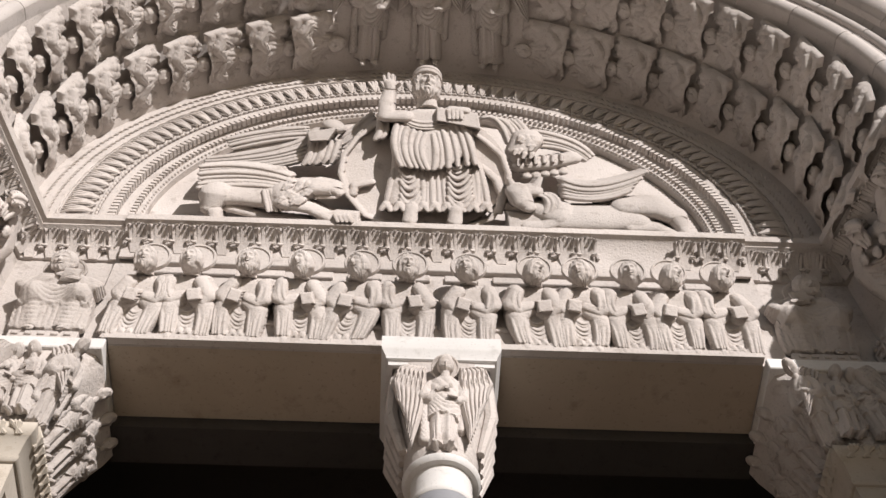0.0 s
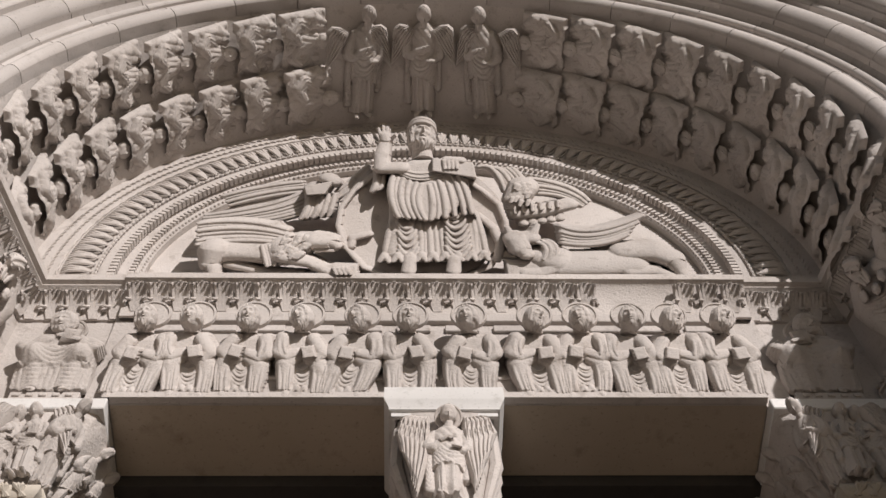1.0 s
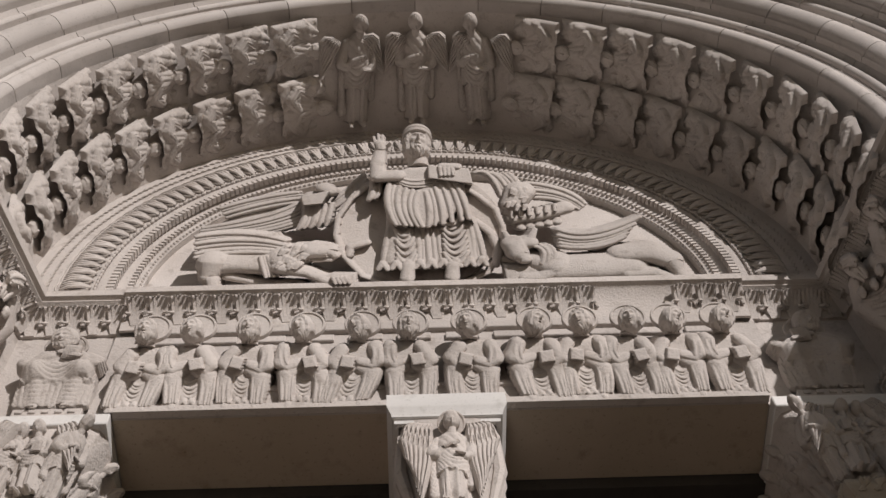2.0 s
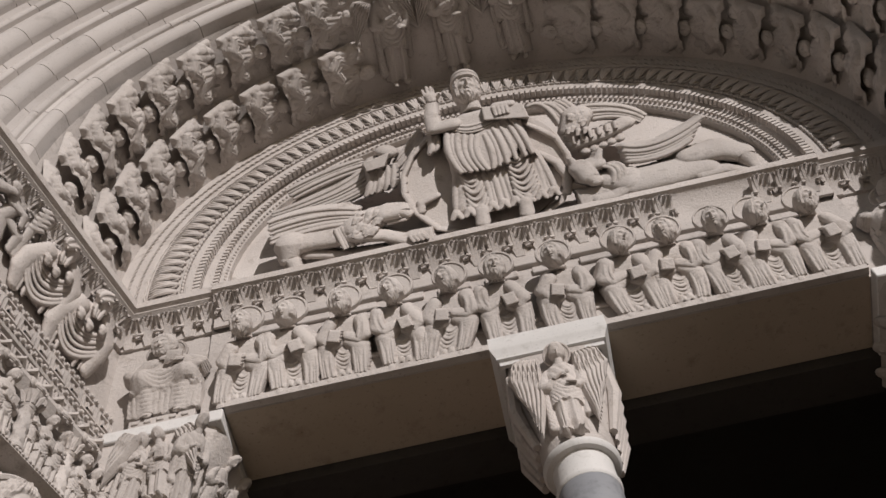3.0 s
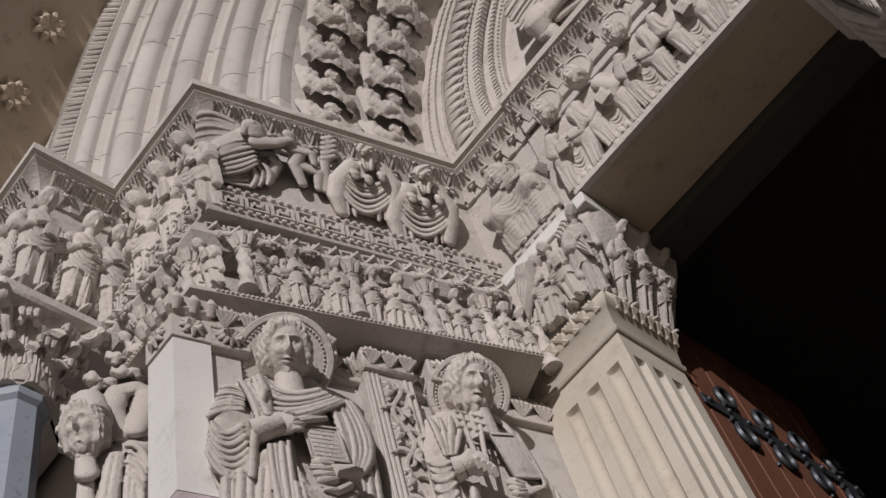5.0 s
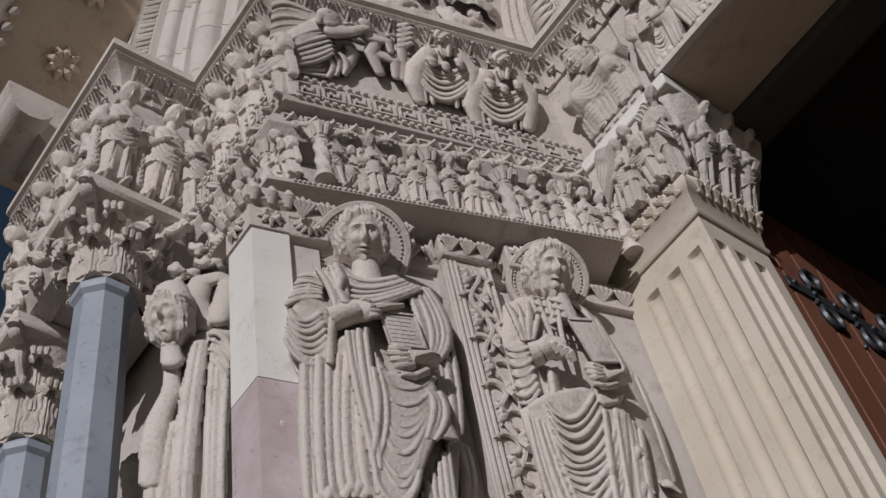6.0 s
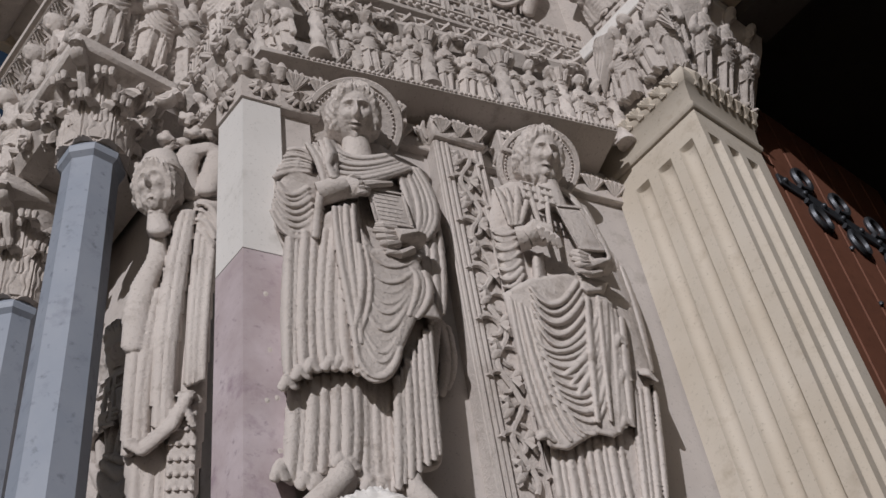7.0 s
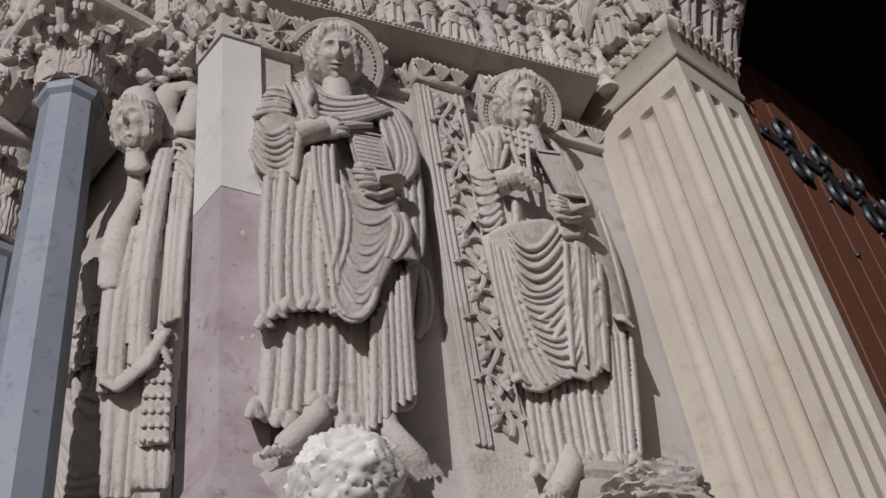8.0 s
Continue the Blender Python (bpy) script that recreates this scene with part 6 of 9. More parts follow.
rng = np.random.RandomState(4)
def boulder(c, r, seed, mat, label, rough=0.28):
    a = Acc()
    u, w = np.linspace(0, 2 * np.pi, 72, endpoint=False), np.linspace(0.03, np.pi - 0.03, 52)
    W, U = np.meshgrid(w, u, indexing="ij")
    d = np.stack([np.sin(W) * np.cos(U), np.sin(W) * np.sin(U), -np.cos(W)], -1)
    k = np.array([[1 + rough * noise.noise(Vector(v) * 1.7 + Vector((seed, 0, 0))) + 0.5 * rough * noise.noise(Vector(v) * 4.5) + 0.45 * rough * abs(noise.noise(Vector(v) * 9)) + 0.2 * rough * noise.noise(Vector(v) * 22) for v in row] for row in d])
    rs = np.random.RandomState(int(seed))
    for _ in range(26 if rough < 0.35 else 10):
        v = rs.normal(size=3)
        v /= np.linalg.norm(v)
        e = (d * k[..., None]) @ v
        k = np.where(e > 0.78 + 0.14 * rs.rand(), k * (0.80 + 0.1 * rs.rand()) / np.clip(e, 0.1, 9), k)
    k = np.clip(k, 0.6, 1.3) + np.array([[0.05 * abs(noise.noise(Vector(v) * 6)) - 0.06 * max(0, 0.12 - abs(noise.noise(Vector(v) * 3.3 + Vector((5, 1, seed))))) / 0.12 + 0.03 * noise.noise(Vector(v) * 17) for v in row] for row in d])
    a.grid(d * k[..., None] * np.array(r))
    return obj("broken_stone", a, mat, m=Matrix.Translation(c), smooth=50, label=label, category="stone")
boulder(jamb(1.44, 0.20, 3.58), (0.16, 0.16, 0.16), 3.0, WHITE, "rough white broken stone beneath a jamb statue")
boulder(jamb(0.38, 0.12, 3.74), (0.17, 0.2, 0.10), 8.0, LIME, "worn limestone creature beneath a jamb statue", 0.4)

# ---- outer front: saints beside the columns, columns, entablature figures ----
robed = flatter(cloaked_saint(2.0, True), 0.8)
for sg in (-1, 1):
    fl = (lambda q: q) if sg < 0 else mirror_x
    for acc, x, z, rz, lab in ((robed, -3.84, 3.42, 0.35, "shadowed limestone statue of a robed saint"),):
        obj("saint_statue", fl(Acc().add(acc.v, acc.f, np.array(Matrix.Translation((x, -1.34, z)) @ Matrix.Rotation(rz, 4, "Z")))), LIME, label=lab, category="statue", group="front statues")
    a = Acc()
    for x in (-3.06, -3.84):
        a.box(x - 0.27, x + 0.27, -1.8, -1.3, 3.2, 3.42, 0.03)
    obj("statue_sill", fl(a), LIME, label="plain sills beneath the front statues", category="sill", kind="structure")


def octagon_column(x, y, sign, top=5.80):
    e = empty("free_column", (x * -sign, y, 0), "blue-grey marble octagonal column with a leafy capital", "column", "free columns")
    o8 = [math.pi / 8 + k * math.pi / 4 for k in range(8)]
    q8 = lambda r, z: [(r * math.cos(t), r * math.sin(t), z) for t in o8]
    a = Acc()
    a.grid([q8(r, z) for r, z in ((0.138, 0), (0.134, 2.5), (0.114, top))])
    obj("shaft", a, GREY, e, smooth=20, label="veined blue-grey octagonal shaft")
    a = Acc()
    a.grid([q8(r, z) for r, z in ((0.114, top - 0.01), (0.135, top + 0.01), (0.14, top + 0.04), (0.13, top + 0.07), (0.10, top + 0.075))])
    obj("collar", a, GREY, e, smooth=20)
    a = Acc()
    z0, z1 = top + 0.07, 6.42
    h = z1 - z0
    a.grid([[(r * math.cos(t), r * math.sin(t), z) for t in ct] for r, z in ((0.15, z0), (0.15, z0 + 0.5 * h), (0.18, z0 + 0.8 * h), (0.22, z1 - 0.06))])
    obj("bell", a, LIME, e)
    for row, (n, zb, ln, out) in enumerate(((8, z0, 0.48, 0.07), (8, z0 + 0.22 * h, 0.52, 0.11))):
        for k in range(n):
            t = 2 * math.pi * (k + 0.5 * row) / n
            a = Acc()
            # a leaf sheet with ribs and lobes, its tip rolled over
            T, D = np.meshgrid(np.linspace(0, 1, 26), np.linspace(-1, 1, 23), indexing="ij")
            lobes = (0.080 * np.sin(np.pi * np.clip(0.12 + 0.83 * T, 0, 1)) ** 0.5) * (1 - 0.30 * np.abs(np.sin(3.5 * np.pi * T)) ** 3)
            rise = ln * h * np.interp(T, [0, 0.6, 0.85, 1.0], [0, 0.82, 1.0, 0.84])
            bend = np.interp(T, [0, 0.5, 0.75, 0.9, 1.0], [0, 0.05, 0.45, 0.95, 1.25]) * out * 0.85
            rib = 0.010 * np.abs(np.sin(2.5 * np.pi * (D + 0.25 * T * np.sign(D)))) ** 0.6 - 0.03 * D ** 2
            P = np.stack([0.148 + bend + rib, D * lobes, rise - 0.02 * D ** 2], -1)
            B = P.copy()
            B[..., 0] -= 0.03
            a.grid(np.concatenate([P, B[:, ::-1]], 1))
            zt, xt = 0.9 * ln * h, 0.148 + 1.1 * out * 0.85
            for q in (-1, 0, 1):
                a.tube([(xt - 0.02, 0.026 * q, zt + 0.012), (xt + 0.012, 0.03 * q, zt), (xt + 0.006, 0.028 * q, zt - 0.03)], [0.012, 0.018, 0.009], 7)
            obj("acanthus_leaf", a, LIME, e, Matrix.Translation((0, 0, zb)) @ Matrix.Rotation(t, 4, "Z"))
    for k in range(4):
        t = math.pi / 4 + k * math.pi / 2
        a = Acc()
        a.tube([(0.16 + 0.16 * f + 0.05 * math.sin(7 * f) * f, 0, 0.45 * h + 0.42 * h * f ** 0.7) for f in np.linspace(0, 1, 9)], np.linspace(0.02, 0.03, 9), 8)
        a.tube([(0.30 + 0.055 * math.cos(s) * (1 - s / 12), 0.0, 0.82 * h + 0.055 * math.sin(s) * (1 - s / 12)) for s in np.linspace(0, 8, 26)], 0.018, 7, 1.6, None, (0, 1, 0))
        obj("volute", a, LIME, e, Matrix.Translation((0, 0, z0)) @ Matrix.Rotation(t, 4, "Z"))
    a = Acc()
    a.box(-0.25, 0.25, -0.25, 0.25, z1 - 0.06, z1 + 0.02, 0.015)
    obj("abacus", a, LIME, e)
    return e
for sg in (-1, 1):
    octagon_column(-3.49, -1.86, sg, 5.88)
    octagon_column(-4.34, -1.78, sg, 5.74)

# ---- tympanum ----
LEAN = Vector((0, -0.278, 0.961))


def oblique(o, ex, ez, d, h0):
    """The frame of a carving: across, out along d and up, with the height h0 lying in the plane through o."""
    m = Matrix.Identity(4)
    for k, v in enumerate((Vector(ex), -Vector(d), Vector(ez))):
        m.col[k][:3] = v
    m.translation = Vector(o) - h0 * Vector(d)
    return m


def relief(x0, x1, z1, step, draw, m):
    """A carving drawn by draw(R), set in the frame m."""
    R = Relief(x0, x1, -0.08, z1, step)
    draw(R)
    b, a = Acc(), Acc()
    R.into(b)
    return a.add(b.v, b.f, np.array(m))


OUT = (-0.0335, -0.647, -1.361)


def throned(R):
    """Robe in pleats to the feet, mantle over both knees, one hand raised, the other on a book."""
    R.sheet([(-0.276, 0.899), (-0.166, 0.958), (0.114, 0.953), (0.211, 0.865), (0.271, 0.268), (0.287, 0.145), (0.106, 0.120), (-0.024, 0.143), (-0.217, 0.117), (-0.309, 0.152), (-0.279, 0.492)], 0.07, 0.0, 0.05, 0.06)
    R.sheet([(-0.269, 0.910), (-0.094, 0.820), (0.114, 0.937), (0.203, 0.849), (0.244, 0.502), (0.162, 0.621), (0.093, 0.532), (-0.025, 0.467), (-0.125, 0.513), (-0.225, 0.484), (-0.263, 0.646)], 0.14, 0.0, 0.03, 0.03)
    R.folds([(-0.254, 0.878), (-0.264, 0.687), (-0.219, 0.505)], [(-0.077, 0.800), (-0.100, 0.642), (-0.058, 0.481)], 6, 0.018, 0.165, 1)
    R.folds([(-0.036, 0.791), (-0.018, 0.630), (-0.031, 0.482)], [(0.135, 0.916), (0.181, 0.768), (0.218, 0.542)], 6, 0.018, 0.165, 1)
    R.folds([(-0.218, 0.465), (-0.170, 0.407), (-0.125, 0.478)], [(-0.213, 0.212), (-0.159, 0.129), (-0.102, 0.235)], 6, 0.016, 0.12, 1)
    R.folds([(-0.258, 0.468), (-0.281, 0.320), (-0.302, 0.161)], [(-0.225, 0.464), (-0.228, 0.297), (-0.218, 0.127)], 3, 0.016, 0.1, 1)
    R.folds([(-0.098, 0.489), (-0.090, 0.312), (-0.095, 0.131)], [(0.029, 0.504), (0.035, 0.307), (0.047, 0.127)], 5, 0.017, 0.11, 1)
    R.folds([(0.063, 0.546), (0.116, 0.498), (0.178, 0.581)], [(0.061, 0.241), (0.125, 0.148), (0.199, 0.246)], 8, 0.014, 0.13, 1)
    R.folds([(0.199, 0.602), (0.228, 0.402), (0.223, 0.161)], [(0.245, 0.543), (0.279, 0.316), (0.294, 0.154)], 3, 0.017, 0.1, 1)
    R.limb([(-0.321, 0.123), (-0.296, 0.171), (-0.269, 0.120)], [0.018, 0.024, 0.018], 0.13, 0.9)
    R.limb([(-0.243, 0.126), (-0.219, 0.174), (-0.192, 0.123)], [0.018, 0.024, 0.018], 0.13, 0.9)
    R.limb([(-0.172, 0.128), (-0.147, 0.176), (-0.121, 0.126)], [0.018, 0.024, 0.018], 0.13, 0.9)
    R.limb([(-0.108, 0.131), (-0.082, 0.179), (-0.056, 0.128)], [0.018, 0.024, 0.018], 0.13, 0.9)
    R.limb([(-0.043, 0.133), (-0.017, 0.181), (0.009, 0.130)], [0.018, 0.024, 0.018], 0.13, 0.9)
    R.limb([(0.028, 0.136), (0.054, 0.183), (0.080, 0.133)], [0.018, 0.024, 0.018], 0.13, 0.9)
    R.limb([(0.099, 0.138), (0.126, 0.186), (0.151, 0.135)], [0.018, 0.024, 0.018], 0.13, 0.9)
    R.limb([(0.177, 0.141), (0.204, 0.189), (0.229, 0.138)], [0.018, 0.024, 0.018], 0.13, 0.9)
    R.limb([(0.248, 0.143), (0.276, 0.191), (0.300, 0.141)], [0.018, 0.024, 0.018], 0.13, 0.9)
    R.limb([(-0.147, 0.148), (-0.158, 0.045)], [0.04, 0.045], 0.13, 0.8)
    R.limb([(0.106, 0.148), (0.098, 0.045)], [0.04, 0.045], 0.13, 0.8)
    R.sheet([(-0.243, 0.977), (-0.132, 1.037), (0.027, 1.043), (0.122, 1.003), (0.121, 0.894), (-0.233, 0.847)], 0.12, 0.0, 0.05, 0.05)
    R.folds([(-0.229, 0.988), (-0.113, 0.906), (0.044, 0.945)], [(-0.214, 0.912), (-0.095, 0.842), (0.079, 0.892)], 4, 0.012, 0.165, 1)
    R.limb([(-0.207, 0.956), (-0.319, 0.951), (-0.323, 1.073), (-0.305, 1.221)], [0.06, 0.055, 0.05, 0.035], 0.16, 0.8)
    R.limb([(-0.302, 1.232), (-0.307, 1.278)], [0.036, 0.04], 0.17, 0.8)
    R.limb([(-0.332, 1.277), (-0.345, 1.347)], [0.014, 0.01], 0.18, 0.8)
    R.limb([(-0.311, 1.290), (-0.317, 1.372)], [0.014, 0.01], 0.18, 0.8)
    R.limb([(-0.289, 1.285), (-0.291, 1.361)], [0.014, 0.01], 0.18, 0.8)
    R.limb([(-0.278, 1.257), (-0.253, 1.287)], [0.014, 0.01], 0.18, 0.8)
    R.folds([(-0.361, 0.950), (-0.357, 0.826), (-0.381, 0.735)], [(-0.311, 0.919), (-0.315, 0.811), (-0.340, 0.747)], 2, 0.02, 0.12, 1)
    R.sheet([(-0.012, 1.053), (0.242, 1.008), (0.259, 0.856), (-0.012, 0.921)], 0.2, 0.0, 0.015, 0.01)
    R.limb([(0.062, 1.023), (0.065, 0.946)], [0.016, 0.012], 0.22, 0.8)
    R.limb([(0.087, 1.018), (0.090, 0.947)], [0.016, 0.012], 0.22, 0.8)
    R.limb([(0.111, 1.014), (0.114, 0.948)], [0.016, 0.012], 0.22, 0.8)
    R.limb([(0.136, 1.009), (0.139, 0.949)], [0.016, 0.012], 0.22, 0.8)
    R.limb([(0.080, 1.034), (0.168, 1.027)], [0.035, 0.035], 0.2, 0.8)


def glory(R):
    """The raised rim of the mandorla round a hollow field."""
    R.limb([(-0.348, 1.021), (-0.492, 0.853), (-0.563, 0.692), (-0.575, 0.529), (-0.525, 0.343), (-0.413, 0.175), (-0.248, 0.093), (-0.053, 0.076), (0.173, 0.102), (0.312, 0.182), (0.411, 0.367), (0.426, 0.567), (0.391, 0.730), (0.291, 0.863), (0.229, 0.925)], [0.02] * 15, 0.05, 0.9)
    R.limb([(0.268, 0.622), (0.349, 0.513), (0.385, 0.376), (0.360, 0.240)], [0.025, 0.03, 0.03, 0.025], 0.06, 0.9)
    R.limb([(-0.493, 0.354), (-0.483, 0.423), (-0.390, 0.456)], [0.025, 0.03, 0.025], 0.05, 0.9)
    x, z = (R.X + 0.075) / 0.50, (R.Z - 0.60) / 0.54
    R.put(0.012 + 0.02 * np.clip(x * x + z * z, 0, 1), x * x + z * z < 1)


def lion(R):
    R.limb([(-1.278, 0.228), (-1.129, 0.223), (-0.982, 0.210), (-0.855, 0.243)], [0.10, 0.085, 0.09, 0.11], 0.08, 0.8)
    R.limb([(-1.267, 0.238), (-1.285, 0.124), (-1.261, 0.087)], [0.10, 0.06, 0.045], 0.1, 0.8)
    R.limb([(-1.262, 0.097), (-1.244, 0.006), (-1.205, -0.007)], [0.04, 0.035, 0.03], 0.12, 0.8)
    R.limb([(-1.183, 0.127), (-1.016, 0.068), (-0.759, 0.041)], [0.05, 0.035, 0.03], 0.07, 0.8)
    R.limb([(-0.867, 0.195), (-0.718, 0.144), (-0.608, 0.074), (-0.537, 0.067)], [0.07, 0.05, 0.045, 0.04], 0.14, 0.8)
    R.limb([(-0.570, 0.093), (-0.555, 0.048)], [0.016, 0.012], 0.19, 0.8)
    R.limb([(-0.548, 0.094), (-0.529, 0.049)], [0.016, 0.012], 0.19, 0.8)
    R.limb([(-0.525, 0.095), (-0.504, 0.050)], [0.016, 0.012], 0.19, 0.8)
    R.limb([(-0.503, 0.096), (-0.478, 0.050)], [0.016, 0.012], 0.19, 0.8)
    R.limb([(-0.856, 0.253), (-0.778, 0.294), (-0.707, 0.316)], [0.11, 0.10, 0.08], 0.11, 0.8)
    R.limb([(-0.695, 0.326), (-0.609, 0.319), (-0.568, 0.282)], [0.075, 0.065, 0.035], 0.15, 0.8)
    R.limb([(-0.677, 0.249), (-0.592, 0.243)], [0.03, 0.02], 0.15, 0.8)
    R.limb([(-0.842, 0.274), (-0.859, 0.240)], [0.02, 0.012], 0.19, 0.8)
    R.limb([(-0.820, 0.265), (-0.836, 0.231)], [0.02, 0.012], 0.19, 0.8)
    R.limb([(-0.785, 0.360), (-0.802, 0.325)], [0.02, 0.012], 0.19, 0.8)
    R.limb([(-0.874, 0.223), (-0.891, 0.189)], [0.02, 0.012], 0.19, 0.8)
    R.limb([(-0.843, 0.328), (-0.860, 0.293)], [0.02, 0.012], 0.19, 0.8)
    R.limb([(-0.720, 0.291), (-0.737, 0.257)], [0.02, 0.012], 0.19, 0.8)
    R.limb([(-0.745, 0.289), (-0.762, 0.255)], [0.02, 0.012], 0.19, 0.8)
    R.limb([(-0.782, 0.345), (-0.799, 0.310)], [0.02, 0.012], 0.19, 0.8)
    R.limb([(-0.773, 0.221), (-0.790, 0.187)], [0.02, 0.012], 0.19, 0.8)
    R.limb([(-0.793, 0.242), (-0.810, 0.208)], [0.02, 0.012], 0.19, 0.8)
    R.limb([(-0.778, 0.360), (-0.795, 0.326)], [0.02, 0.012], 0.19, 0.8)
    R.limb([(-0.757, 0.269), (-0.774, 0.235)], [0.02, 0.012], 0.19, 0.8)
    R.limb([(-0.839, 0.364), (-0.856, 0.329)], [0.02, 0.012], 0.19, 0.8)
    R.limb([(-0.741, 0.290), (-0.758, 0.256)], [0.02, 0.012], 0.19, 0.8)
    R.limb([(-0.759, 0.220), (-0.776, 0.186)], [0.02, 0.012], 0.19, 0.8)
    R.limb([(-0.760, 0.212), (-0.777, 0.179)], [0.02, 0.012], 0.19, 0.8)
    R.limb([(-0.813, 0.231), (-0.830, 0.197)], [0.02, 0.012], 0.19, 0.8)
    R.limb([(-0.803, 0.208), (-0.820, 0.175)], [0.02, 0.012], 0.19, 0.8)
    R.limb([(-0.743, 0.356), (-0.760, 0.321)], [0.02, 0.012], 0.19, 0.8)
    R.limb([(-0.863, 0.330), (-0.880, 0.296)], [0.02, 0.012], 0.19, 0.8)
    R.limb([(-0.725, 0.297), (-0.742, 0.263)], [0.02, 0.012], 0.19, 0.8)
    R.limb([(-0.782, 0.319), (-0.799, 0.284)], [0.02, 0.012], 0.19, 0.8)
    R.limb([(-0.800, 0.303), (-0.817, 0.269)], [0.02, 0.012], 0.19, 0.8)
    R.limb([(-0.823, 0.268), (-0.840, 0.234)], [0.02, 0.012], 0.19, 0.8)
    R.limb([(-0.781, 0.215), (-0.798, 0.181)], [0.02, 0.012], 0.19, 0.8)
    R.limb([(-0.765, 0.211), (-0.782, 0.177)], [0.02, 0.012], 0.19, 0.8)
    R.limb([(-1.300, 0.142), (-1.349, 0.178), (-1.332, 0.094), (-1.257, 0.005), (-1.104, -0.008), (-1.016, 0.004)], [0.016] * 6, 0.1, 0.8)
    R.folds([(-0.998, 0.276), (-0.978, 0.201), (-0.956, 0.108)], [(-0.901, 0.280), (-0.875, 0.204), (-0.855, 0.120)], 5, 0.013, 0.15, 1)
    R.sheet([(-1.401, 0.466), (-1.161, 0.516), (-0.919, 0.485), (-0.828, 0.350), (-0.939, 0.269), (-1.142, 0.338), (-1.362, 0.272)], 0.08, 0.0, 0.03, 0.03)
    R.folds([(-0.873, 0.417), (-1.125, 0.487), (-1.388, 0.467)], [(-0.863, 0.291), (-1.107, 0.320), (-1.376, 0.281)], 6, 0.022, 0.1, 1)
    R.folds([(-1.362, 0.272), (-1.230, 0.258), (-1.132, 0.252)], [(-1.369, 0.224), (-1.258, 0.219), (-1.162, 0.232)], 2, 0.018, 0.06, 1)
    R.sheet([(-0.682, 0.127), (-0.443, 0.126), (-0.437, -0.003), (-0.673, -0.002)], 0.14, 0.0, 0.02, 0.012)


def flying_man(R):
    R.sheet([(-1.425, 0.258), (-1.209, 0.413), (-0.876, 0.622), (-0.728, 0.529), (-0.783, 0.314), (-1.016, 0.222), (-1.391, 0.207)], 0.05, 0.0, 0.03, 0.03)
    R.folds([(-0.841, 0.623), (-1.085, 0.569), (-1.308, 0.484)], [(-0.781, 0.527), (-1.006, 0.485), (-1.262, 0.390)], 4, 0.018, 0.09, 1)
    R.folds([(-0.816, 0.525), (-1.033, 0.399), (-1.396, 0.300)], [(-0.758, 0.356), (-1.018, 0.242), (-1.419, 0.216)], 7, 0.017, 0.1, 1)
    R.limb([(-0.737, 0.550), (-0.735, 0.421)], [0.08, 0.07], 0.09, 0.8)
    R.folds([(-0.768, 0.495), (-0.780, 0.366), (-0.814, 0.271)], [(-0.613, 0.501), (-0.628, 0.383), (-0.644, 0.298)], 5, 0.018, 0.14, 1)
    R.sheet([(-0.802, 0.581), (-0.620, 0.621), (-0.663, 0.499), (-0.781, 0.484)], 0.2, 0.0, 0.015, 0.01)
    R.limb([(-0.665, 0.653), (-0.627, 0.621)], [0.055, 0.05], 0.15, 0.8)
    R.folds([(-0.615, 0.534), (-0.522, 0.647), (-0.427, 0.786)], [(-0.582, 0.438), (-0.482, 0.561), (-0.395, 0.697)], 4, 0.016, 0.06, 1)


